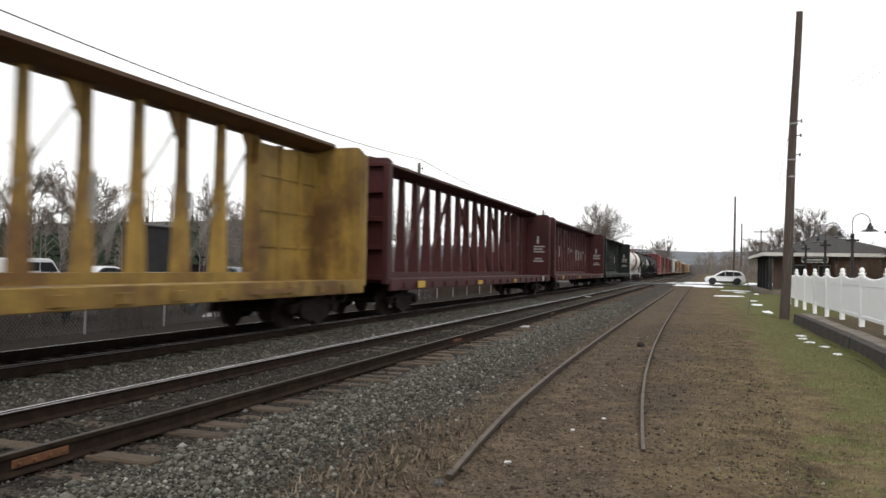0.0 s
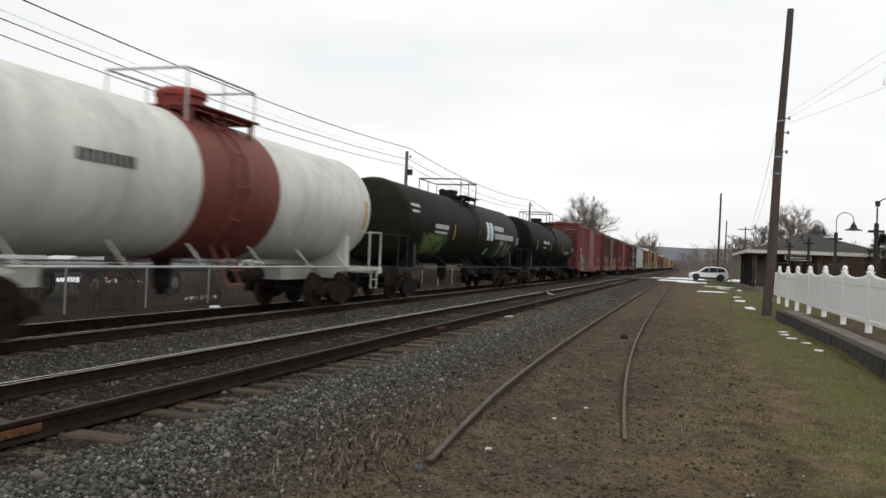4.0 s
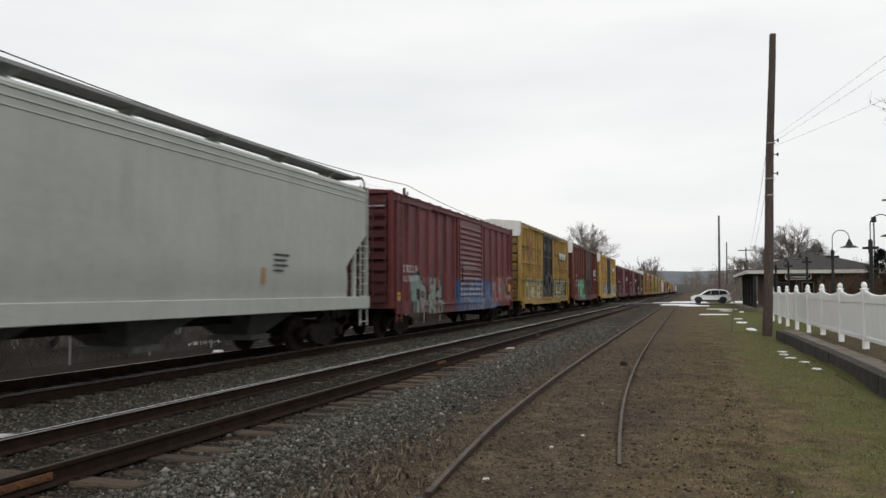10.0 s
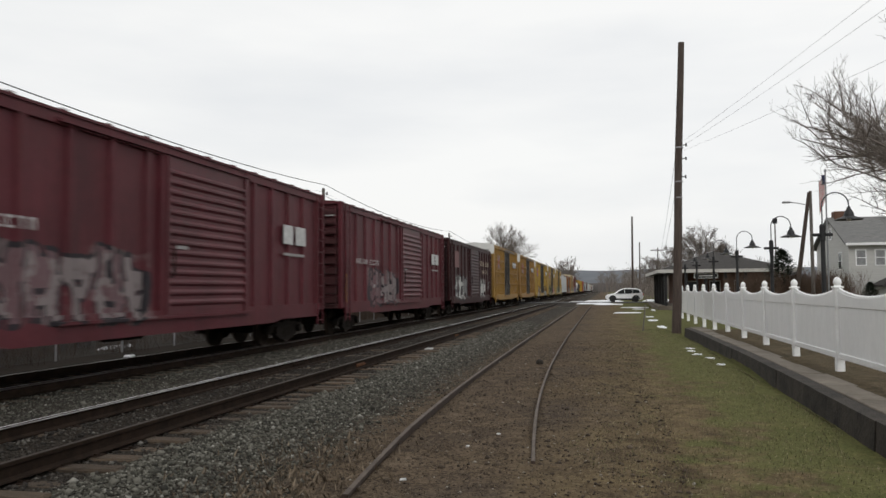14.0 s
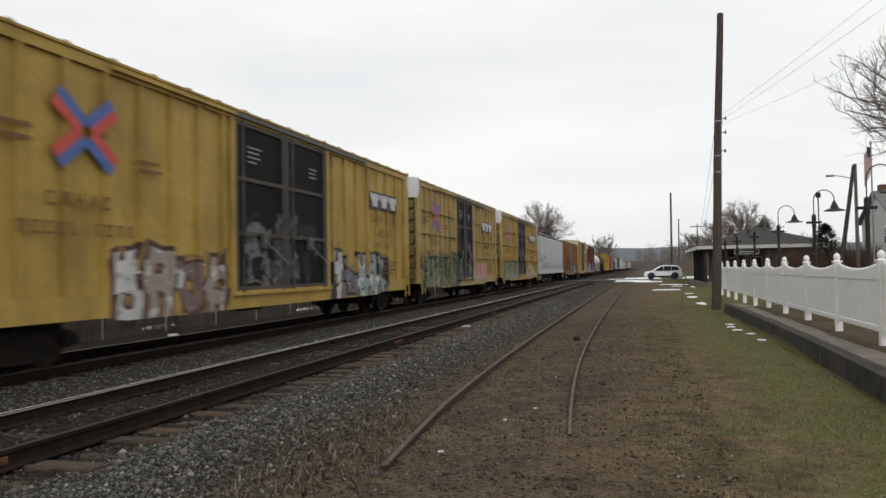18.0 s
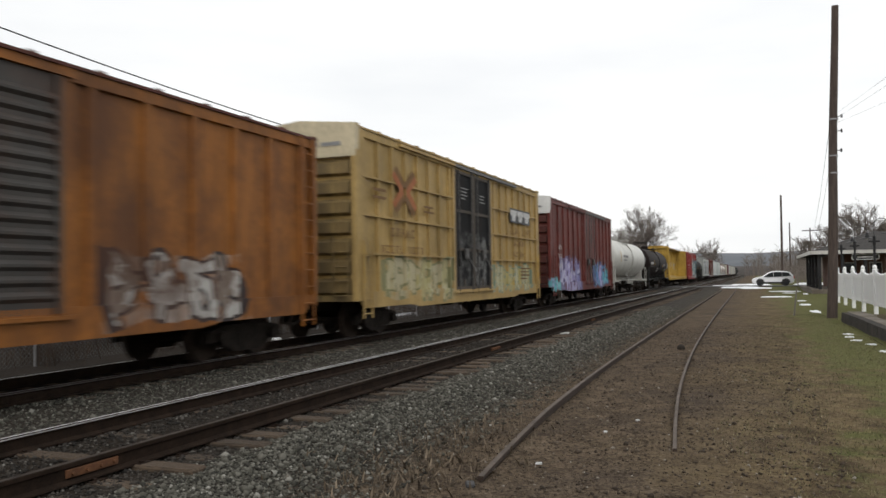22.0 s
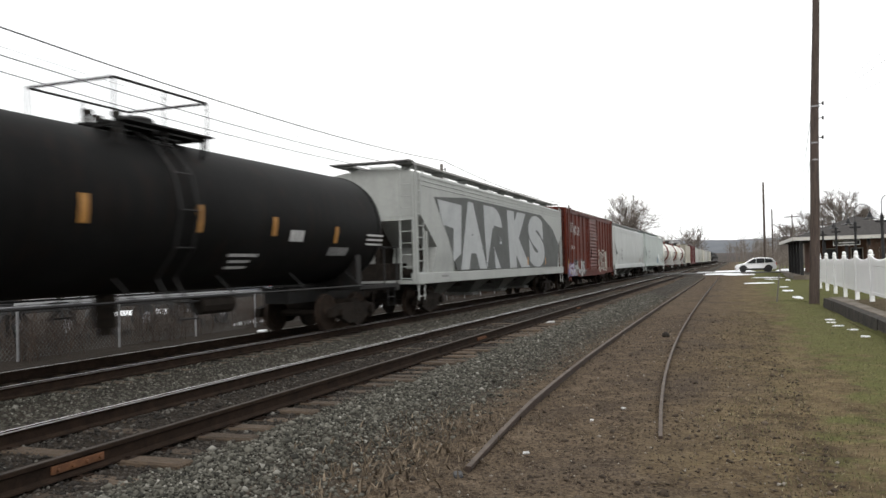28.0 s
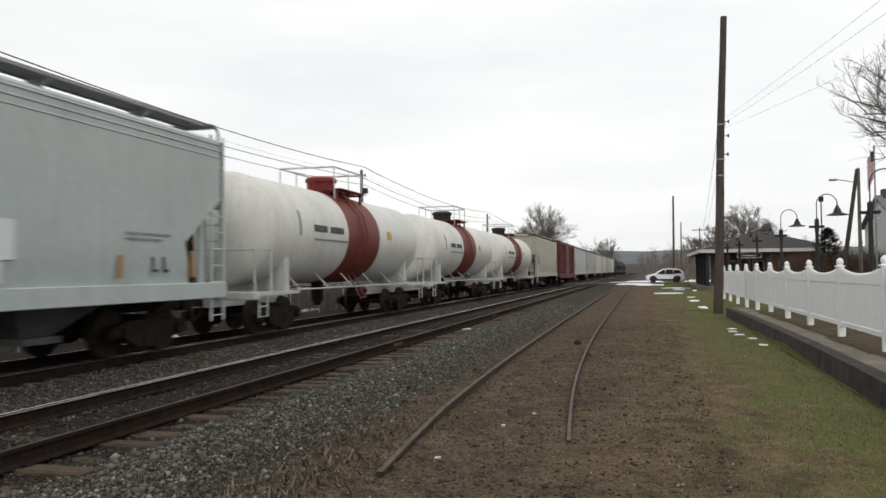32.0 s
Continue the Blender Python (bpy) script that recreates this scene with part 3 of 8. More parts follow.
for s, y0 in ((1, 8.7), (-1, 6.9)):
    g = Geo()
    pts = [(siding_x(y, s), y) for y in [y0 + 0.8 * k for k in range(0, 80)] + [74, 84, 92]]
    n, base = len(RAIL_PROFILE), 0
    for k, (x, y) in enumerate(pts):
        z = -0.21 + (-0.06 * max(0.0, 1 - k / 4.0))
        g.v.extend((x + px * (0.85 if s < 0 else 0.62), y, z + pz * 0.9 - (0.022 if s > 0 else 0)) for px, pz in RAIL_PROFILE)
    for k in range(len(pts) - 1):
        for i in range(n):
            j = (i + 1) % n
            g.f.append((k * n + i, k * n + j, (k + 1) * n + j, (k + 1) * n + i))
    g.f.append(tuple(range(n)))
    rail = part("rail", g, SIDE_RUST, siding)
    g = Geo()
    strip = [(-0.026, -0.004), (0.026, -0.004), (0.026, 0.0015), (-0.026, 0.0015)]
    for k, (x, y) in enumerate(pts):
        z = -0.21 + (-0.06 * max(0.0, 1 - k / 4.0))
        g.v.extend((x + a * (1.0 if s < 0 else 0.75), y, z + c - (0.022 if s > 0 else 0)) for a, c in strip)
    for k in range(len(pts) - 1):
        for i in range(4):
            j = (i + 1) % 4
            g.f.append((k * 4 + i, k * 4 + j, (k + 1) * 4 + j, (k + 1) * 4 + i))
    g.f.append((0, 1, 2, 3))
    part("rail_head", g, SIDE_TOP, rail, "pale brown rusted top of the rail")

# ties of the near track, one by one where the camera stands close
rnd = random.Random(4)
tie_meshes = []
for k in range(8):
    g = Geo()
    ragged = rnd.uniform(-0.05, 0.05)
    g.box(-1.30 + ragged, 1.40 + rnd.uniform(-0.14, 0.14), -0.115, 0.115, -0.36, -0.178 + rnd.uniform(-0.012, 0.006), 0.02)
    tie_meshes.append(g.mesh("tie", TIE))
plate = Geo().box(-0.13, 0.13, -0.09, 0.09, -0.182, -0.172, 0.004)
for dx in (-0.09, 0.09):
    plate.box(dx - 0.02, dx + 0.02, -0.05, -0.02, -0.175, -0.152)
plate_mesh = plate.mesh("tie_plate", RAILRUST)
y = -6.0
while y < 70:
    t = hang("tie", tie_meshes[rnd.randrange(8)], near_track, pose(rnd.uniform(-0.07, 0.07), y, rnd.uniform(-0.04, 0.004), 0, 0, rnd.uniform(-3.2, 3.2)))
    if 2 < y < 26:
        for s in (-1, 1):
            hang("tie_plate", plate_mesh, t, pose(s * HALF, 0, 0))
    y += 0.53 + rnd.uniform(-0.03, 0.03)
g = Geo()
while y < 400:
    g.box(-1.3, 1.3, y - 0.11, y + 0.11, -0.33, -0.182)
    y += 0.53
tagged(part("far_ties", g, TIE, near_track), kind="stuff")
g = Geo()
y = -6.0
while y < 300:
    g.box(-1.3, 1.3, y - 0.11, y + 0.11, -0.35, -0.196)
    y += 0.53
tagged(part("ties", g, TIE, train_track), kind="stuff")


# loose stones and grass, as joined stuff
def scatter(name, count, place, shape, material, label, category):
    """Many small copies of a shape (verts, faces as triangles), joined. place(k) gives x, y, z, size, turn, tilt."""
    sv, sf = np.array(shape[0], float), np.array(shape[1], int)
    rs = np.random.RandomState(len(name) * 7)
    p = place(rs, count)
    n = len(p)
    a, tl = p[:, 4], p[:, 5]
    ca, sa, ct, st = np.cos(a), np.sin(a), np.cos(tl), np.sin(tl)
    jitter = 1 + rs.uniform(-0.3, 0.3, (n, len(sv), 3)) if category != "grass" else np.ones((n, len(sv), 3))
    v = sv[None] * jitter * p[:, 3][:, None, None]
    y2 = v[..., 1] * ct[:, None] - v[..., 2] * st[:, None]
    z2 = v[..., 1] * st[:, None] + v[..., 2] * ct[:, None]
    x3 = v[..., 0] * ca[:, None] - y2 * sa[:, None]
    y3 = v[..., 0] * sa[:, None] + y2 * ca[:, None]
    w = np.stack([x3 + p[:, 0][:, None], y3 + p[:, 1][:, None], z2 + p[:, 2][:, None]], -1).reshape(-1, 3)
    f = (sf[None] + (np.arange(n) * len(sv))[:, None, None]).reshape(-1, 3)
    me = bpy.data.meshes.new(name)
    me.vertices.add(len(w))
    me.vertices.foreach_set("co", w.ravel())
    me.loops.add(f.size)
    me.loops.foreach_set("vertex_index", f.ravel())
    me.polygons.add(len(f))
    me.polygons.foreach_set("loop_start", np.arange(len(f)) * 3)
    me.update(calc_edges=True)
    me.materials.append(material)
    return tagged(new(name, me), label, category, kind="stuff")


def island_colour(name, stops, rough=0.9):
    m, nt, b = material(name)
    ge = nt.nodes.new("ShaderNodeNewGeometry")
    c = ramp(nt, ge.outputs["Random Per Island"], stops)
    tc = nt.nodes.new("ShaderNodeTexCoord")
    f = noise_node(nt, tc.outputs["Object"], 40.0, 2.0)
    c = mixed(nt, maths(nt, "MULTIPLY", f, 0.5), c, 0.03)
    link(nt, c, b.inputs["Base Color"])
    b.inputs["Roughness"].default_value, b.inputs["Specular IOR Level"].default_value = rough, 0.2
    return m


STONES = island_colour("ballast_stone", [(0.0, (0.024, 0.023, 0.018)), (0.4, (0.076, 0.073, 0.058)), (0.75, (0.142, 0.136, 0.112)), (0.95, (0.2, 0.192, 0.163)), (1.0, (0.38, 0.37, 0.33))])
octa = ([(1, 0, 0), (-1, 0, 0), (0, 0.8, 0), (0, -0.8, 0), (0, 0, 0.65), (0, 0, -0.65)], [(0, 2, 4), (2, 1, 4), (1, 3, 4), (3, 0, 4), (2, 0, 5), (1, 2, 5), (3, 1, 5), (0, 3, 5)])


def zs(xs, ys):
    return np.array([ground_z(a, c) for a, c in zip(xs, ys)])


def stones_at(rs, n):
    y = 3.5 + 40 * rs.rand(n) ** 1.7
    x = np.where(rs.rand(n) < 0.7, rs.normal(-4.25, 0.55, n), rs.uniform(-9.7, -7.4, n))
    x = np.clip(x, -9.7, -2.9)
    s = np.exp(rs.normal(-4.15, 0.42, n))
    keep = (x > -4.95) | (x < -7.45)
    x, y, s = x[keep], y[keep], s[keep]
    n = len(x)
    return np.stack([x, y, zs(x, y) + s * 0.3, s, rs.uniform(0, 6.3, n), rs.uniform(-0.7, 0.7, n)], 1)


def bed_at(rs, n):
    y = 3.5 + 36 * rs.rand(n) ** 1.6
    x = rs.uniform(-7.5, -4.9, n)
    s = np.exp(rs.normal(-3.95, 0.32, n))
    return np.stack([x, y, zs(x, y) + s * 0.3, s, rs.uniform(0, 6.3, n), rs.uniform(-0.7, 0.7, n)], 1)


BEDSTONES = island_colour("sooty_ballast_stone", [(0.0, (0.014, 0.012, 0.01)), (0.6, (0.042, 0.035, 0.028)), (0.92, (0.08, 0.07, 0.06)), (1.0, (0.2, 0.19, 0.17))])
scatter("track_bed_stones", 22000, bed_at, octa, BEDSTONES, "dark sooty crushed stone between the rails", "gravel")
scatter("ballast", 80000, stones_at, octa, STONES, "loose grey crushed stone ballast beside the track", "gravel")
STRAW = island_colour("dead_grass", [(0.0, (0.046, 0.033, 0.021)), (0.5, (0.125, 0.094, 0.063)), (1.0, (0.26, 0.205, 0.145))])
TURF = island_colour("winter_turf", [(0.0, (0.055, 0.056, 0.026)), (0.45, (0.138, 0.132, 0.062)), (0.75, (0.225, 0.195, 0.108)), (1.0, (0.38, 0.325, 0.205))])
blade = ([(-0.09, 0, 0), (0.09, 0, 0), (0.02, 0.35, 0.8), (-0.06, 0.15, 0.45)], [(0, 1, 3), (1, 2, 3)])


def straw_at(rs, n):
    y = 4.0 + 24 * rs.rand(n) ** 1.6
    x = rs.uniform(-3.6, 1.2, n) + rs.normal(0, 0.2, n)
    tuft = rs.rand(n) < 0.02
    x = np.where(tuft, -3.1 + rs.normal(0, 0.4, n), x)
    y = np.where(tuft, rs.choice([6.6, 7.4, 8.8], n) + rs.normal(0, 0.55, n), y)
    s = np.where(tuft, rs.uniform(0.05, 0.15, n), rs.uniform(0.015, 0.04, n))
    return np.stack([x, y, zs(x, y), s, rs.uniform(0, 6.3, n), rs.uniform(-0.9, 0.3, n)], 1)


def turf_at(rs, n):
    y = 4.5 + 34 * rs.rand(n) ** 1.6
    x = 3.15 - 3.2 * rs.rand(n) ** 1.4 + 0.4 * np.sin(y * 1.1)
    x = np.minimum(x, 3.1)
    s = rs.uniform(0.02, 0.055, n)
    return np.stack([x, y, zs(x, y), s, rs.uniform(0, 6.3, n), rs.uniform(-0.9, 0.4, n)], 1)


scatter("dead_grass", 55000, straw_at, blade, STRAW, "flattened dead brown grass on the dirt", "grass")
scatter("turf", 34000, turf_at, blade, TURF, "short yellow green winter grass", "grass")


def crumbs_at(rs, n):
    y = 4.0 + 26 * rs.rand(n) ** 1.7
    x = rs.uniform(-3.9, 0.9, n)
    s = np.exp(rs.normal(-4.35, 0.45, n))
    return np.stack([x, y, zs(x, y) + s * 0.2, s, rs.uniform(0, 6.3, n), rs.uniform(-0.5, 0.5, n)], 1)


CRUMBS = island_colour("dirt_crumbs", [(0.0, (0.035, 0.025, 0.017)), (0.55, (0.082, 0.06, 0.042)), (0.95, (0.15, 0.117, 0.087)), (1.0, (0.4, 0.37, 0.32))])
scatter("dirt_crumbs", 14000, crumbs_at, octa, CRUMBS, "small stones, bark and leaf bits on bare dirt", "debris")


# ---- the train: every car is a thing, with its origin at its middle on the rail tops ----
def wheel_mesh():
    g = Geo().lathe([(0.10, -0.07), (0.12, -0.03), (0.36, -0.015), (0.43, -0.055), (0.455, -0.055), (0.46, 0.05), (0.49, 0.055), (0.49, 0.075), (0.40, 0.075), (0.34, 0.03), (0.12, 0.04), (0.10, 0.08)], "x", (0, 0, 0), 20)
    return g.mesh("wheel", WHEEL, True)


def truck_mesh():
    g = Geo()
    for s in (-1, 1):
        x0, x1 = (1.0, 1.16) if s > 0 else (-1.16, -1.0)
        g.prism([(-1.25, 0.36), (-1.18, 0.58), (-0.72, 0.68), (0.72, 0.68), (1.18, 0.58), (1.25, 0.36), (0.98, 0.40), (0.55, 0.22), (0.42, 0.16), (-0.42, 0.16), (-0.55, 0.22), (-0.98, 0.40)], "x", x0, x1)
        for y in (-0.86, 0.86):
            g.tube((s * 0.9, y, 0.46), (s * 1.27, y, 0.46), 0.12, 10)
        for y in (-0.2, 0.0, 0.2):
            g.tube((s * 1.1, y, 0.24), (s * 1.1, y, 0.52), 0.085, 8)
    g.box(-1.15, 1.15, -0.2, 0.2, 0.5, 0.78, 0.03)
    for y in (-0.86, 0.86):
        g.tube((-1.0, y, 0.46), (1.0, y, 0.46), 0.085, 8)
    for y in (-0.34, 0.34):
        g.box(-0.95, 0.95, y - 0.05, y + 0.05, 0.4, 0.5)
    return g.mesh("truck", STEEL)


def coupler_mesh():
    g = Geo().box(-0.09, 0.09, -0.55, 0.35, 0.78, 1.0, 0.02)
    g.prism([(-0.16, -0.55), (0.14, -0.55), (0.2, -0.7), (0.12, -0.88), (0.02, -0.86), (0.06, -0.72), (-0.08, -0.72), (-0.14, -0.84), (-0.2, -0.72)], "z", 0.72, 1.04)
    g.path([(0.2, -0.2, 0.85), (0.24, -0.4, 0.55), (0.2, -0.65, 0.45), (0.12, -0.85, 0.5)], 0.03, 6)
    return g.mesh("coupler", STEEL)


WHEEL_ME, TRUCK_ME, COUPLER_ME = wheel_mesh(), truck_mesh(), coupler_mesh()


def running_gear(car, L, inset=2.05):
    for s in (-1, 1):
        tr = hang("truck", TRUCK_ME, car, pose(0, s * (L / 2 - inset), 0), "dark cast steel truck")
        for y in (-0.86, 0.86):
            for x in (-1, 1):
                hang("wheel", WHEEL_ME, tr, pose(x * 0.755, y, 0.46, 0, 0, 180 if x > 0 else 0))
        hang("coupler", COUPLER_ME, car, pose(0, s * (L / 2), 0, 0, 0, 0 if s < 0 else 180))


GLYPHS = ([(0, 0), (1, 0), (1, 0.2), (0.26, 0.2), (0.26, 0.8), (1, 0.8), (1, 1), (0, 1)],
          [(0, 0), (0.9, 0), (0.9, 0.2), (0.28, 0.2), (0.28, 1), (0, 1)],
          [(0.36, 0), (0.64, 0), (0.64, 0.8), (1, 0.8), (1, 1), (0, 1), (0, 0.8), (0.36, 0.8)],
          [(0, 0), (0.26, 0), (0.26, 0.4), (0.74, 0.4), (0.74, 0), (1, 0), (1, 1), (0.74, 1), (0.74, 0.6), (0.26, 0.6), (0.26, 1), (0, 1)],
          [(0, 0), (0.26, 0), (0.5, 0.5), (0.74, 0), (1, 0), (0.64, 1), (0.36, 1)],
          [(0, 0), (0.26, 0), (0.26, 0.8), (0.74, 0.8), (0.74, 0), (1, 0), (1, 1), (0, 1)])


def bars(car, spec, mat, name="lettering", x=1.62, th=0.004):
    """Painted marks on the near side, (y0, y1, z0, z1): tall ones as a row of block shapes, small ones as plain bars."""
    for y0, y1, z0, z1 in spec:
        h, w = z1 - z0, y1 - y0
        if w < 1.5 * h or mat in (YELM, AMBER, PATCH):
            part(name, Geo().box(x, x + th, y0, y1, z0, z1), mat, car)
            continue
        if h < 0.17:
            part(name, Geo().box(x, x + th, y0, y1, z0 + 0.12 * h, z1 - 0.12 * h), SMALL_TEXT if mat is WHITE else mat, car)
            continue
        n = max(2, round(w / (h * 1.3)))
        rb = random.Random(int(w * 1000) + int(z0 * 100))
        for k in range(n):
            if n > 6 and k == n // 2:
                continue
            a, c = y0 + w * k / n, w / n * 0.54
            shape = GLYPHS[rb.randrange(len(GLYPHS))]
            part("letter_block", Geo().prism([(a + c * u, z0 + h * v) for u, v in shape], "x", x, x + th), mat, car)


def ladder(g, x, y, z0, z1, wide=0.42, along="y", step=0.36, r=0.016):
    dy, dx = (wide / 2, 0) if along == "y" else (0, wide / 2)
    for s in (-1, 1):
        g.box(x + s * dx - 0.02, x + s * dx + 0.02, y + s * dy - 0.02, y + s * dy + 0.02, z0, z1)
    z = z0 + 0.12
    while z < z1 - 0.05:
        g.tube((x - dx, y - dy, z), (x + dx, y + dy, z), r, 5)
        z += step


def lines(y0, y1, z1, n, h=0.09, gap=0.07, ragged=(1.0, 0.8, 0.9, 0.6, 0.85)):
    """Rows of lettering too small to read, as bars."""
    out = []
    for k in range(n):
        out.append((y0, y0 + (y1 - y0) * ragged[k % len(ragged)], z1 - k * (h + gap) - h, z1 - k * (h + gap)))
    return out


_shared = {}


def post_mesh(style, side, mat):
    key = ("post", style, round(side, 2), mat.name)
    if key not in _shared:
        g = Geo()
        if style == "rib":
            g.prism([(1.52, -0.085), (1.6, -0.06), (1.6, 0.06), (1.52, 0.085)], "z", 1.19, side - 0.19)
        else:
            g.box(1.52, 1.6, -0.05, 0.05, 1.19, side - 0.19)
        _shared[key] = g.mesh("side_post", mat)
    return _shared[key]


def rib_mesh(hh, mat):
    key = ("rib", round(hh, 3), mat.name)
    if key not in _shared:
        _shared[key] = Geo().prism([(0, 0.03 * hh), (0.14, 0.17 * hh), (0.14, 0.7 * hh), (0, 0.9 * hh)], "x", -1.42, 1.42).mesh("end_rib", mat)
    return _shared[key]


def door_rib_mesh(w, xo, mat):
    key = ("door_rib", round(w, 3), round(xo, 3), mat.name)
    if key not in _shared:
        _shared[key] = Geo().prism([(xo, -0.075), (xo + 0.045, -0.02), (xo + 0.045, 0.02), (xo, 0.075)], "y", -w / 2, w / 2).mesh("door_rib", mat)
    return _shared[key]


def boxcar(s0, L, H, base, label, group, door=(7.3, 11.0), style="rib", graf=(), rust=0.35, grime=0.45, door_col=None, cap=None, end_col=None, roof_col=None, marks=(), logo=None, plate=None, belts=0, ribs=None, cap_h=0.72, door_graf=None):
    car = thing("boxcar", pose(TRAIN_C, s0 + L / 2, 0), label, "boxcar", group)
    h2 = L / 2
    g_local = tuple((a - h2, c - h2, z0, z1, o, f, sz) for a, c, z0, z1, o, f, sz in graf)
    body_m = paint(base, rust, grime, g_local)
    plain_m = paint(base, rust, grime)
    dark_door = style == "plug" and door_col and max(door_col) < 0.05
    frame_m = paint((0.10, 0.084, 0.068), 0.4, 0.2, (), 0.7, 0.2) if dark_door else None
    door_m = paint(door_col or base, rust, grime, g_local if door_graf is None else tuple((a - h2, c - h2, z0, z1, o, f, sz) for a, c, z0, z1, o, f, sz in door_graf), 0.65 if dark_door else 0.5, 0.12 if dark_door else 0.32)
    # ends take a wider and stronger dark mask than the sides
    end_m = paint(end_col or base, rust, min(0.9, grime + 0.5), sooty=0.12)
    roof_m = paint(roof_col or tuple(c * 0.9 for c in base), rust, grime)
    d0, d1 = door[0] - h2, door[1] - h2
    eave, H = H, H + 0.17
    side = eave - 0.03
    part("body", Geo().box(-1.52, 1.52, -h2 + 0.14, h2 - 0.14, 1.02, side), body_m, car)
    for s in (-1, 1):
        xa, xb = sorted((s * 1.5, s * 1.59))
        part("top_rail", Geo().box(xa, xb, -h2 + 0.02, h2 - 0.02, side - 0.2, side, 0.01), body_m, car)
        # the side sill deepens between the trucks
        part("side_sill", Geo().prism([(-h2 + 0.02, 1.2), (-h2 + 0.02, 1.0), (-h2 + 0.35, 1.0), (-h2 + 0.55, 0.8), (-h2 + 3.4, 0.8), (-h2 + 4.0, 0.72), (h2 - 4.0, 0.72), (h2 - 3.4, 0.8), (h2 - 0.55, 0.8), (h2 - 0.35, 1.0), (h2 - 0.02, 1.0), (h2 - 0.02, 1.2)], "x", min(s * 1.5, s * 1.6), max(s * 1.5, s * 1.6)), body_m, car)
        cp = 0.24 if style == "plug" else 0.1
        for c in (-h2 + cp, h2 - cp):
            part("corner_post", Geo().box(min(s * 1.46, s * 1.605), max(s * 1.46, s * 1.605), c - cp, c + cp, 0.98, side, 0.015), body_m, car)
        n1 = ribs or max(3, round((door[0] - 0.3) / 1.12))
        n2 = ribs or max(3, round((L - door[1] - 0.3) / 1.12))
        stops = [-h2 + (door[0]) * (k + 0.5) / n1 for k in range(n1)] if style != "smooth" else []
        stops += [d1 + (h2 - d1) * (k + 0.5) / n2 for k in range(n2)] if style != "smooth" else []
        for y in stops:
            if g_local and s > 0:
                if style == "rib":
                    g = Geo().prism([(1.52, y - 0.085), (1.6, y - 0.06), (1.6, y + 0.06), (1.52, y + 0.085)], "z", 1.19, side - 0.19)
                else:
                    g = Geo().box(1.52, 1.6, y - 0.05, y + 0.05, 1.19, side - 0.19)
                part("side_post", g, body_m, car)
            else:
                hang("side_post", post_mesh(style, side, plain_m), car, pose(0, y, 0, 0, 0, 0 if s > 0 else 180))
        for k in range(belts):
            z = 1.2 + (side - 1.4) * (k + 1) / (belts + 1)
            for a, c in ((-h2 + 0.2, d0 - 0.12), (d1 + 0.12, h2 - 0.2)):
                xb = 1.612 if style == "plug" else 1.535
                part("side_belt", Geo().box(min(s * 1.52, s * xb), max(s * 1.52, s * xb), a, c, z - 0.024, z + 0.024), body_m, car)
        for y in (d0 - 0.09, d1 + 0.09):
            part("door_post", Geo().box(min(s * 1.5, s * 1.608), max(s * 1.5, s * 1.608), y - 0.09, y + 0.09, 0.98, side), body_m, car)
    # underframe
    g = Geo().box(-0.32, 0.32, -h2 + 0.3, h2 - 0.3, 0.72, 1.02).box(-1.3, 1.3, -h2 + 1.6, -h2 + 2.4, 0.82, 1.02).box(-1.3, 1.3, h2 - 2.4, h2 - 1.6, 0.82, 1.02)
    for y in (-3.2, 0.0, 3.2):
        g.box(-1.45, 1.45, y - 0.08, y + 0.08, 0.86, 1.02)
    g.tube((0.75, -1.4, 0.78), (0.75, -0.2, 0.78), 0.2, 10)
    part("underframe", g, STEEL, car)
    # corrugated ends
    for s in (-1, 1):
        g = Geo()
        y0 = s * (h2 - 0.15)
        n = 7 if H > 5 else 10
        zt = side - (cap_h if cap else 0.1)
        for k in range(n):
            za = 1.12 + (zt - 1.12) * k / n
            zb = 1.12 + (zt - 1.12) * (k + 1) / n
            hh = zb - za
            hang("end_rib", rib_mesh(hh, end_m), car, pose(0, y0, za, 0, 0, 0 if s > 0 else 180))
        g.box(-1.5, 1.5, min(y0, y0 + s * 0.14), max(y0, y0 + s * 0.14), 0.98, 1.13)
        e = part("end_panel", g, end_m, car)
        if cap:
            g = Geo().prism([(-1.6, side - cap_h), (1.6, side - cap_h), (1.625, side + 0.1), (0.0, H + 0.06), (-1.625, side + 0.1)], "y", min(y0 - s * 0.02, y0 + s * 0.155), max(y0 - s * 0.02, y0 + s * 0.172))
            part("end_cap", g, paint(cap, 0.15, 0.2), car, "white painted top of the end")
            part("lettering", Geo().box(0.1, 0.55, y0 + s * 0.173 - 0.002, y0 + s * 0.173 + 0.002, side - 0.44, side - 0.34).box(0.65, 1.2, y0 + s * 0.173 - 0.002, y0 + s * 0.173 + 0.002, side - 0.44, side - 0.34), GREYMARK, car)
        else:
            g = Geo().box(0.35, 1.35, min(y0 + s * 0.13, y0 + s * 0.136), max(y0 + s * 0.13, y0 + s * 0.136), zt - 0.32, zt - 0.17)
            part("lettering", g, WHITE, car)
        g = Geo()
        ladder(g, 1.18, y0 + s * 0.2, 1.0, zt if H < 5 else 2.6, 0.42, "x")
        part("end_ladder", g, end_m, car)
        g = Geo()
        ladder(g, 1.66, s * (h2 - 0.5), 0.55, 2.5 if H > 5 else side, 0.46, "y")
        part("side_ladder", g, body_m, car)
        g = Geo()
        ladder(g, -1.66, -s * (h2 - 0.5), 0.55, 2.5 if H > 5 else side, 0.46, "y")
        part("side_ladder", g, body_m, car)
    # roof with raised seams
    g = Geo()
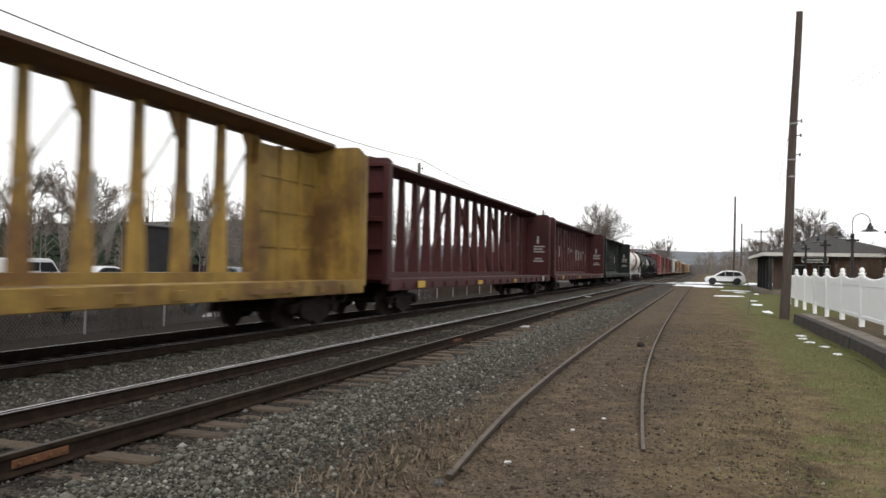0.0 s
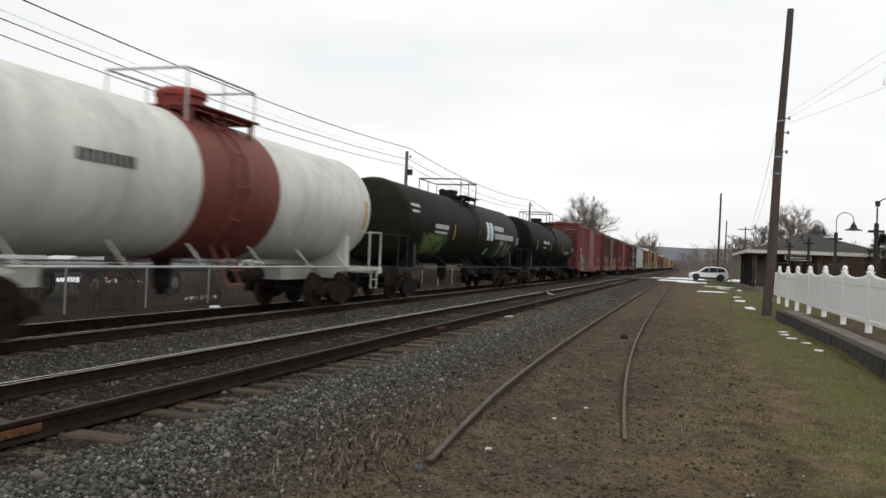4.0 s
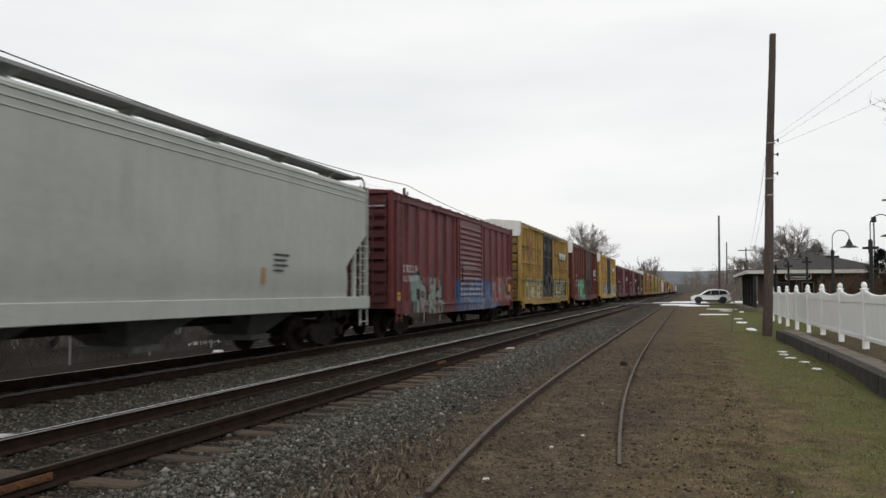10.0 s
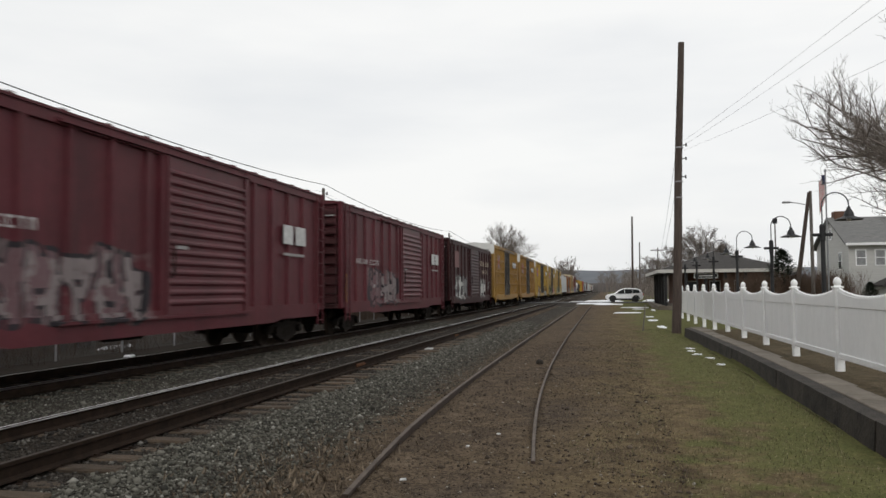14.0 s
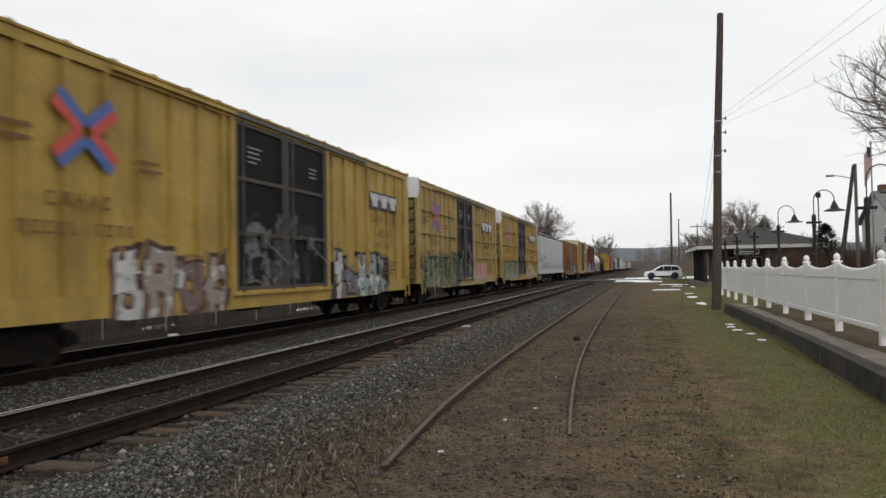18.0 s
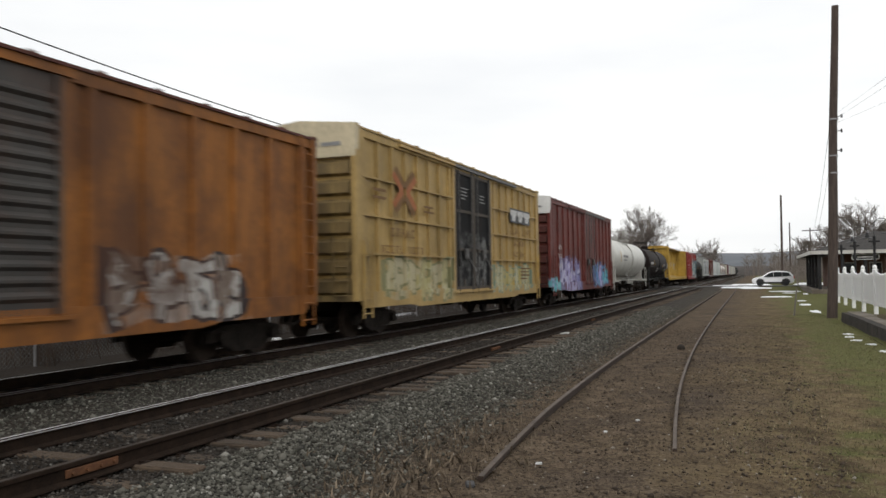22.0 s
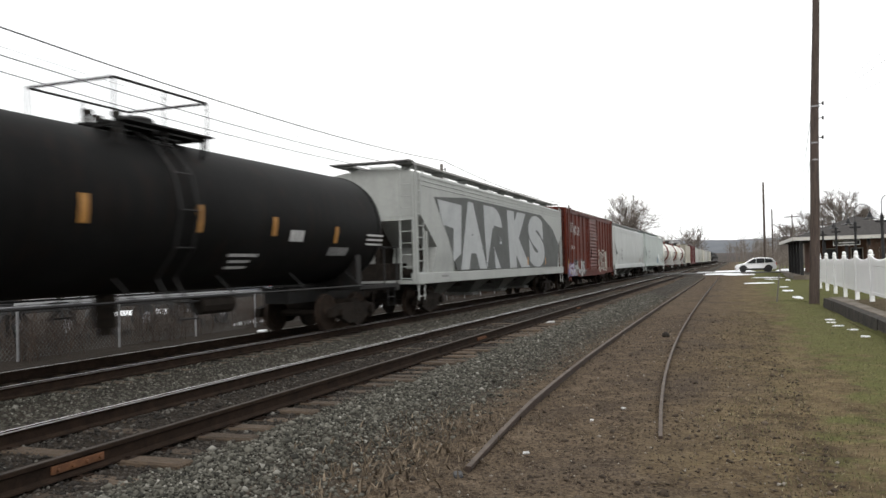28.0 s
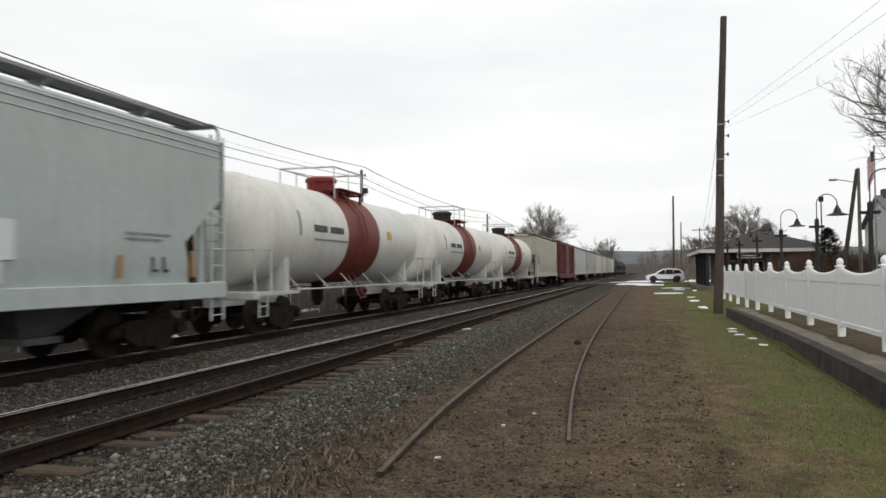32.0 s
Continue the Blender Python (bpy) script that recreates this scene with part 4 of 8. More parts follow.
    g.prism([(-1.62, side), (1.62, side), (1.62, side + 0.05), (0.0, H), (-1.62, side + 0.05)], "y", -h2, h2)
    n = int(L / 1.2)
    for k in range(n + 1):
        y = -h2 + 0.1 + (L - 0.2) * k / n
        g.prism([(-1.63, side + 0.02), (1.63, side + 0.02), (1.63, side + 0.085), (0.0, H + 0.035), (-1.63, side + 0.085)], "y", y - 0.04, y + 0.04)
    part("roof", g, roof_m, car)
    # sliding doors on both sides
    for s in (-1, 1):
        leaves = [(d0, d1)] if style != "plug" else [(d0, (d0 + d1) / 2), ((d0 + d1) / 2, d1)]
        for a, c in leaves:
            xo = 1.6 if style != "plug" else 1.56
            d = part("door", Geo().box(min(s * (xo - 0.07), s * xo), max(s * (xo - 0.07), s * xo), a + 0.01, c - 0.01, 1.1, side - 0.16, 0.01), door_m, car, "black plug door" if door_col and max(door_col) < 0.05 else "")
            x1, x2 = sorted((s * xo, s * (xo + 0.05)))
            for y in (a + 0.06, c - 0.06):
                part("door_edge", Geo().box(x1, x2, y - 0.045, y + 0.045, 1.12, side - 0.18), frame_m or door_m, d)
            if style == "plug":
                if s < 0:
                    continue
                for z in [1.18 + (side - 1.44) * k / 3 for k in range(4)]:
                    part("door_bar", Geo().box(x1, x2 - 0.006, a + 0.11, c - 0.11, z - 0.045, z + 0.045), frame_m or door_m, d)
                    part("stiffener", Geo().box(x1, x2 - 0.02, (a + c) / 2 - 0.03, (a + c) / 2 + 0.03, z + 0.06, z + 0.3), frame_m or door_m, d) if z < 2 else None
                for y in (a + 0.3, c - 0.3):
                    part("lock_rod", Geo().tube((xo + 0.075, y, 1.0), (xo + 0.075, y, side - 0.14), 0.022, 6), ROD, d, "greasy steel locking rod")
                part("gear_box", Geo().box(xo + 0.05, xo + 0.13, (a + c) / 2 - 0.17, (a + c) / 2 + 0.17, 2.12, 2.5, 0.02), ROD, d)
                part("lever", Geo().tube((xo + 0.14, (a + c) / 2 - 0.1, 2.3), (xo + 0.14, (a + c) / 2 + 0.5 * (c - a) - 0.12, 1.75), 0.02, 6), GREYMARK, d, "worn pale operating lever")
            else:
                n = 14
                for k in range(n):
                    z = 1.25 + (side - 1.65) * (k + 0.5) / n
                    if g_local and s > 0:
                        part("door_rib", Geo().prism([(xo, z - 0.075), (xo + 0.045, z - 0.02), (xo + 0.045, z + 0.02), (xo, z + 0.075)], "y", a + 0.08, c - 0.08), door_m, d)
                    else:
                        hang("door_rib", door_rib_mesh(c - a - 0.16, xo, paint(door_col or base, rust, grime)), d, pose(0, (a + c) / 2, z, 0, 0, 0 if s > 0 else 180))
            g = Geo().path([(s * xo, a + 0.2, 1.9), (s * (xo + 0.1), a + 0.2, 1.92), (s * (xo + 0.1), a + 0.2, 2.48), (s * xo, a + 0.2, 2.5)], 0.02, 6)
            part("handle", g, STEEL, d)
        tracks = [(d0 - 0.2, d1 + 0.2, 1.03, 1.09, 1.68, body_m), (d0 - 4.4, d0 - 0.05, side - 0.13, side - 0.05, 1.67, body_m), (d0 - 0.05, min(d1 + 3.4, h2 - 0.6), side - 0.14, side - 0.04, 1.66, ROD)] if style == "plug" else [(d0 - 3.4, d1 + 0.2, 1.03, 1.09, 1.68, body_m), (d0 - 3.4, d1 + 0.2, side - 0.16, side - 0.1, 1.66, body_m)]
        for ya, yb, z0, z1, xe, tm in tracks:
            part("door_track", Geo().box(min(s * 1.55, s * xe), max(s * 1.55, s * xe), ya, yb, z0, z1), tm, car)
    # brake wheel on the leading end
    g = Geo().lathe([(0.26, -0.02), (0.28, 0.0), (0.26, 0.02), (0.24, 0.0)], "y", (-0.75, -h2 - 0.12, 2.2), 16).tube((-0.75, -h2 - 0.12, 2.2), (-0.75, -h2 + 0.1, 2.2), 0.03)
    for k in range(3):
        t = 2.1 * k
        g.tube((-0.75, -h2 - 0.12, 2.2), (-0.75 + 0.26 * math.cos(t), -h2 - 0.12, 2.2 + 0.26 * math.sin(t)), 0.015, 4)
    part("brake_wheel", g, STEEL, car)
    if logo:
        y, z, r, ca, cb = logo
        for k, ang in enumerate((36, -36)):
            for s2 in (-1, 1):
                upper = s2 * ang > 0
                for off, col in ((0.1, cb if upper else ca), (-0.1, ca if upper else cb)):
                    g = Geo()
                    dy, dz = math.cos(radians(ang)), math.sin(radians(ang))
                    ny, nz = -dz, dy
                    q = [(y - h2 + s2 * dy * t * r + ny * (off + w * 0.1), z + s2 * dz * t * r + nz * (off + w * 0.1)) for t, w in ((0.12, -1), (1, -1), (1, 1), (0.12, 1))]
                    g.prism(q, "x", 1.611 + 0.003 * k, 1.614 + 0.003 * k)
                    part("emblem", g, col, car, "red and blue painted cross emblem")
    if plate:
        y0, y1, z0, z1 = plate
        part("name_plate", Geo().box(1.607, 1.612, y0 - h2, y1 - h2, z0, z1), BLACK, car, "black plate with white bars")
        n = 3
        w = (y1 - y0) / n
        for k in range(n):
            part("lettering", Geo().prism([(y0 - h2 + w * (k + 0.28), z0 + 0.07), (y0 - h2 + w * (k + 0.74), z0 + 0.07), (y0 - h2 + w * (k + 0.8), z0 + 0.3), (y0 - h2 + w * (k + 0.96), z0 + 0.32), (y0 - h2 + w * (k + 0.96), z1 - 0.07), (y0 - h2 + w * (k + 0.05), z1 - 0.07), (y0 - h2 + w * (k + 0.05), z0 + 0.32), (y0 - h2 + w * (k + 0.22), z0 + 0.3)], "x", 1.612, 1.616), WHITE, car)
    for spec, mat in marks:
        bars(car, [(a - h2, c - h2, z0, z1) for a, c, z0, z1 in spec], mat)
    running_gear(car, L)
    return car, s0 + L / 2


GRATING = plain("galvanised_grating", (0.2, 0.195, 0.19), (0.34, 0.335, 0.325), 9.0, 0.7, 0.2, 0.3)


def hopper(s0, L, H, base, label, group, graf=(), marks=(), rust=0.1, grime=0.12, slope=2.7):
    car = thing("covered_hopper", pose(TRAIN_C, s0 + L / 2, 0), label, "hopper car", group)
    h2 = L / 2
    mat = paint(base, rust, grime, tuple((a - h2, c - h2, z0, z1, o, f, sz) for a, c, z0, z1, o, f, sz in graf))
    # chute paint: hull colour cut to 0.35 for the shade beneath, plus grime
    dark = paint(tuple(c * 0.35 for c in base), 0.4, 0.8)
    e = H - 0.25
    g = Geo()
    # hull: side section lofted along the car, with sloped end sheets
    sect = [(1.50, 1.36), (1.585, 1.8), (1.60, 2.2), (1.60, 3.15), (1.60, e - 0.5), (1.59, e - 0.04), (1.5, e + 0.03), (1.0, e + 0.12), (0.0, e + 0.2)]
    full = sect + [(-x, z) for x, z in reversed(sect[:-1])]
    half = [h2 - 0.28 - (0.0 if z >= 3.15 else slope * 0.5 * (3.15 - z) / 0.95 if z >= 2.2 else slope * (0.5 - 0.12 * (2.2 - z))) for _, z in full]
    n, m = len(full), len(sect)
    caps = [(k, k + 1, n - 2 - k, n - 1 - k) for k in range(m - 2)] + [(m - 2, m - 1, m)]
    g.add([(x, -hh, z) for (x, z), hh in zip(full, half)] + [(x, hh, z) for (x, z), hh in zip(full, half)],
          [(i, (i + 1) % n, n + (i + 1) % n, n + i) for i in range(n)] + caps + [tuple(n + i for i in reversed(f)) for f in caps])
    part("hull", g, mat, car, smooth=True)
    for s in (-1, 1):
        for z in (e - 0.1, e - 0.24, e - 0.38):
            part("side_bead", Geo().tube((s * 1.595, -h2 + 0.3, z), (s * 1.595, h2 - 0.3, z), 0.018, 5), mat, car)
    for s in (-1, 1):
        g = Geo().box(min(s * 1.35, s * 1.62), max(s * 1.35, s * 1.62), -h2, h2, 1.04, 1.38, 0.015)
        part("side_sill", g, mat, car)
    # ends: platform, posts, braces, ladders
    for s in (-1, 1):
        y = s * h2
        g = Geo().box(-1.5, 1.5, min(y, y - s * 1.3), max(y, y - s * 1.3), 1.05, 1.16)
        for x in (-1.5, 1.5):
            g.box(x - 0.06, x + 0.06, y - 0.06 if s > 0 else y, y if s > 0 else y + 0.06, 1.1, e)
            g.box(x - 0.05, x + 0.05, y - s * 0.9 - 0.05, y - s * 0.9 + 0.05, 1.1, 2.7)
        g.box(-1.5, 1.5, y - 0.05, y + 0.05, 3.0, 3.12)
        part("end_frame", g, mat, car)
        # box and plates in dark steel put the end bay's shade into colour
        g = Geo().box(-0.6, 0.6, min(y - s * 0.15, y - s * 1.6), max(y - s * 0.15, y - s * 1.6), 1.16, 1.7, 0.02)
        part("draft_box", g, STEEL, car, "grimy dark steel box over the coupler, bay shade in its colour")
        g = Geo().prism([(y - s * 0.5, 1.16), (y - s * 3.0, 1.16), (y - s * 0.55, 2.95)], "x", -0.09, 0.09)
        for x in (-1.15, 1.15):
            g.prism([(y - s * 0.62, 1.16), (y - s * 2.9, 1.16), (y - s * 2.4, 1.5), (y - s * 0.62, 2.7)], "x", x - 0.02, x + 0.02)
        part("shear_plate", g, STEEL, car, "grimy dark steel plates that carry the end bay's shade")
        for lx, ly, z0, z1, wd, ax in ((1.56, y - s * 0.32, 0.55, e + 0.1, 0.5, "y"), (1.25, y + s * 0.05, 1.1, e, 0.42, "x"), (-1.56, y - s * 0.32, 0.55, e + 0.1, 0.5, "y")):
            g = Geo()
            ladder(g, lx, ly, z0, z1, wd, ax)
            part("ladder", g, mat, car)
        g = Geo().tube((0.25, y - s * 1.0, 1.35), (1.1, y - s * 1.0, 1.35), 0.16, 12)
        part("air_reservoir", g, STEEL, car)
    # discharge chutes
    k = 4
    for i in range(k):
        y = -h2 + 4.4 + (L - 8.8) * i / (k - 1)
        g = Geo()
        top = [(-1.35, y - 1.5, 1.4), (1.35, y - 1.5, 1.4), (1.35, y + 1.5, 1.4), (-1.35, y + 1.5, 1.4)]
        bot = [(-0.45, y - 0.4, 0.5), (0.45, y - 0.4, 0.5), (0.45, y + 0.4, 0.5), (-0.45, y + 0.4, 0.5)]
        g.add(top + bot, [(0, 1, 5, 4), (1, 2, 6, 5), (2, 3, 7, 6), (3, 0, 4, 7), (4, 5, 6, 7), (3, 2, 1, 0)])
        g.box(-0.6, 0.6, y - 0.45, y + 0.45, 0.38, 0.5)
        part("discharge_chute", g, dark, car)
    g = Geo().box(-0.25, 0.25, -h2 + 0.3, h2 - 0.3, 0.78, 1.06)
    part("centre_sill", g, STEEL, car)
    # roof hatches and running boards
    g = Geo().box(-0.45, 0.45, -h2 + 1.0, h2 - 1.0, e + 0.18, e + 0.36, 0.03)
    part("roof_hatch", g, mat, car)
    for s in (-1, 1):
        xa, xb = min(s * 0.74, s * 1.28), max(s * 0.74, s * 1.28)
        board = part("running_board", Geo().box(xa, xb, -h2 + 0.1, h2 - 0.1, H + 0.1, H + 0.135), GRATING, car, "grey grating walkway along the roof")
        for xe in (s * 0.75, s * 1.27):
            part("board_edge", Geo().box(xe - 0.02, xe + 0.02, -h2 + 0.1, h2 - 0.1, H + 0.07, H + 0.1), GRATING, board)
        q = -h2 + 0.9
        while q < h2 - 0.4:
            part("board_bracket", Geo().prism([(s * 0.72, H + 0.1), (s * 1.24, H + 0.1), (s * 0.9, e + 0.1), (s * 0.72, e + 0.14)], "y", q - 0.03, q + 0.03), mat, car)
            q += 2.72
    g = Geo()
    for s in (-1, 1):
        g.box(-1.32, 1.32, s * (h2 - 0.15) - 0.25, s * (h2 - 0.15) + 0.25, H + 0.095, H + 0.13)
        g.path([(1.5, s * h2 * 0.985, e - 0.2), (1.5, s * h2 * 0.985, H - 0.05), (1.42, s * h2 * 0.985, H + 0.1), (1.25, s * h2 * 0.985, H + 0.16)], 0.03)
    part("end_walkway", g, paint((0.2, 0.2, 0.2), 0.2, 0.5), car)
    for spec, m2 in marks:
        k = 0.6 if m2 is YELM else 1.0
        bars(car, [(a - h2, a - h2 + (c - a) * k, z0, z0 + (z1 - z0) * k) for a, c, z0, z1 in spec], AMBER if m2 is YELM else m2)
    running_gear(car, L, 2.1)
    return car, s0 + L / 2


def tank_car(s0, L, R, zc, base, label, group, band=None, marks=(), dome_col=None, fit_col=None, rust=0.2, grime=0.35, tank0=0.55, graf=()):
    car = thing("tank_car", pose(TRAIN_C, s0 + L / 2, 0), label, "tank car", group)
    h2 = L / 2
    t2 = h2 - tank0
    mat = paint(base, rust, grime, tuple((a - h2, c - h2, z0, z1, o, f, sz) for a, c, z0, z1, o, f, sz in graf), 0.42 if max(base) > 0.1 else 0.6, 0.3 if max(base) > 0.1 else 0.06)
    rail_m = paint(fit_col or base, 0.2, 0.4)
    g = Geo()
    cap = [(R * math.sin(radians(a)), -t2 + 0.62 - 0.62 * math.cos(radians(a))) for a in (4, 18, 34, 50, 66, 80, 90)]
    cap = [(r, y) for r, y in cap]
    prof = cap + [(R, -0.4), (R, 0.4)] + [(r, -y) for r, y in reversed(cap)]
    g.lathe(prof, "y", (0, 0, zc), 40)
    part("tank", g, mat, car, smooth=True)
    for y in (-t2 + 0.75, t2 - 0.75):
        g = Geo().lathe([(R + 0.004, -0.03), (R + 0.014, -0.02), (R + 0.014, 0.02), (R + 0.004, 0.03)], "y", (0, y, zc), 40)
        part("weld_seam", g, mat, car, smooth=True)
    if band:
        g = Geo().lathe([(R + 0.002, -band[1] / 2), (R + 0.012, -band[1] / 2), (R + 0.012, band[1] / 2), (R + 0.002, band[1] / 2)], "y", (0, band[2] if len(band) > 2 else 0.3, zc), 40)
        part("band", g, paint(band[0], 0.2, 0.3), car, "painted band round the tank", smooth=True)
    # saddles, end sills, side grab rails
    for s in (-1, 1):
        g = Geo()
        yb = s * (h2 - 2.2)
        g.prism([(-1.3, 1.0), (-R * 0.86, zc - R * 0.5), (-R * 0.5, zc - R * 0.84), (0, zc - R + 0.02), (R * 0.5, zc - R * 0.84), (R * 0.86, zc - R * 0.5), (1.3, 1.0)], "y", yb - 0.14, yb + 0.14)
        part("saddle", g, rail_m, car)
        part("stub_sill", Geo().box(-0.35, 0.35, min(s * h2, s * (h2 - 4.2)), max(s * h2, s * (h2 - 4.2)), 0.74, 1.12), rail_m, car)
        part("end_sill", Geo().box(-1.5, 1.5, min(s * h2, s * (h2 - 0.28)), max(s * h2, s * (h2 - 0.28)), 0.92, 1.12, 0.02), rail_m, car)
        for x in (-1.4, 1.4):
            part("step_beam", Geo().box(x - 0.09, x + 0.09, min(s * (h2 - 0.28), s * (h2 - 2.6)), max(s * (h2 - 0.28), s * (h2 - 2.6)), 1.02, 1.11), rail_m, car)
        g = Geo()
        for x in (-1.45, 1.45):
            g.path([(x, s * (h2 - 0.08), 1.1), (x, s * (h2 - 0.08), 2.15), (x, s * (h2 - 0.95), 2.15), (x, s * (h2 - 0.95), 1.1)], 0.026)
            g.path([(x, s * (h2 - 0.3), 1.0), (x, s * (h2 - 0.3), 0.5), (x, s * (h2 - 0.75), 0.5), (x, s * (h2 - 0.75), 1.0)], 0.022)
            g.tube((x, s * (h2 - 0.3), 0.75), (x, s * (h2 - 0.75), 0.75), 0.018, 5)
        g.path([(-1.45, s * (h2 - 0.06), 2.15), (1.45, s * (h2 - 0.06), 2.15)], 0.024)
        part("end_rail", g, paint(fit_col or (0.3, 0.3, 0.3), 0.2, 0.5), car)
    g = Geo()
    for x in (-1.5, 1.5):
        g.tube((x, -h2 + 2.4, 1.12), (x, h2 - 2.4, 1.12), 0.022, 5)
        for k in range(6):
            y = -h2 + 2.6 + (L - 5.2) * k / 5
            g.tube((x, y, 1.12), (x * 0.72, y, zc - R * 0.80), 0.02, 5)
    part("side_rail", g, paint(fit_col or (0.25, 0.25, 0.25), 0.2, 0.5), car)
    g = Geo().tube((0, -0.4, zc - R + 0.06), (0, -0.4, 0.62), 0.2, 10).tube((0, -0.4, 0.62), (0, -0.4, 0.5), 0.12, 8)
    part("outlet_valve", g, STEEL, car)
    part("air_reservoir", Geo().tube((0.5, 1.5, 0.9), (0.5, 2.6, 0.9), 0.19, 10), STEEL, car)
    # top platform, its railing, dome and valves, and the ladder up to it
    zt = zc + R
    dm = dome_col or base
    g = Geo()
    for q in range(6):
        x = -1.0 + 0.4 * q
        g.box(x - 0.15, x + 0.15, -1.1, 1.3, zt + 0.02, zt + 0.05)
    for y in (-1.0, 0.1, 1.2):
        g.box(-1.0, 1.0, y - 0.03, y + 0.03, zt - 0.04, zt + 0.02)
        for x in (-0.95, 0.95):
            g.box(x - 0.03, x + 0.03, y - 0.03, y + 0.03, zt - 0.36, zt - 0.03)
    part("top_platform", g, paint(band[0], 0.2, 0.3) if band else rail_m, car)
    g = Geo()
    for x in (-0.95, 0.95):
        for y in (-1.15, 0.1, 1.35):
            g.tube((x, y, zt - 0.3), (x, y, zt + 0.74), 0.02, 5)
        g.path([(x, -1.15, zt + 0.74), (x, 1.35, zt + 0.74)], 0.024)
    for y in (-1.15, 1.35):
        g.tube((-0.95, y, zt + 0.74), (0.95, y, zt + 0.74), 0.03, 5)
    part("railing", g, paint(fit_col or (0.05, 0.05, 0.05), 0.2, 0.4), car)
    k = 1.45 if L < 17 else 1.0
    g = Geo().lathe([(0.32 * k, -0.15), (0.33 * k, 0.26 * k), (0.37 * k, 0.26 * k), (0.37 * k, 0.33 * k), (0.3 * k, 0.38 * k), (0.1, 0.4 * k)], "z", (0, 0.4 if L > 17 else 0.0, zt), 20)
    part("manway_dome", g, paint(dm, 0.2, 0.4), car, smooth=True)
    g = Geo()
    for x, y in ((-0.25, -0.25), (0.3, -0.4), (0.0, -0.75)):
        g.tube((x, y, zt - 0.05), (x, y, zt + 0.26), 0.06, 8).tube((x, y, zt + 0.26), (x, y, zt + 0.34), 0.09, 8)
    part("valve", g, STEEL if max(base) < 0.1 else paint(dm, 0.2, 0.5), car)
    for x in (-1, 1):
        g = Geo()
        pts = [(x * (R + 0.1) * math.cos(radians(a)), 0, zc + (R + 0.1) * math.sin(radians(a))) for a in (-50, -25, 0, 25, 50, 72)]
        for dy in (-0.24, 0.24):
            g.path([(1.5 * x, dy, 0.7)] + [(p[0], dy, p[2]) for p in pts], 0.024)
        for p in [(1.5 * x, 0, 0.75), (1.5 * x, 0, 1.05)] + pts[1:]:
            g.tube((p[0], -0.24, p[2]), (p[0], 0.24, p[2]), 0.018, 5)
        part("ladder", g, paint(band[0], 0.2, 0.3) if band else rail_m, car)
    for (y0, y1, z0, z1), m2 in marks:
        y1 = y0 + (y1 - y0) * 0.55 if m2 is YELM else y1
        # a stencil laid on the curve of the tank, block by block
        n = max(1, int((z1 - z0) / 0.12))
        words = max(1, round((y1 - y0) / ((z1 - z0) * 0.8))) if y1 - y0 > 1.4 * (z1 - z0) and z1 - z0 > 0.12 and m2 not in (YELM, SKYB, GREENM) else 1
        for w in range(words):
            ya = y0 + (y1 - y0) * w / words - h2
            yb = ya + (y1 - y0) / words * (0.66 if words > 1 else 1.0)
            g = Geo()
            for k in range(n + 1):
                z = z0 + (z1 - z0) * k / n
                x = math.sqrt(max(0.01, R * R - (z - zc) ** 2))
                g.v += [(x + 0.016, ya, z), (x + 0.016, yb, z), (x + 0.004, yb, z), (x + 0.004, ya, z)]
            g.f = [(4 * k + a, 4 * k + (a + 1) % 4, 4 * k + 4 + (a + 1) % 4, 4 * k + 4 + a) for k in range(n) for a in range(4)] + [(3, 2, 1, 0), tuple(range(4 * n, 4 * n + 4))]
            part("stencil", g, m2, car)
    running_gear(car, L, 2.2)
    return car, s0 + L / 2


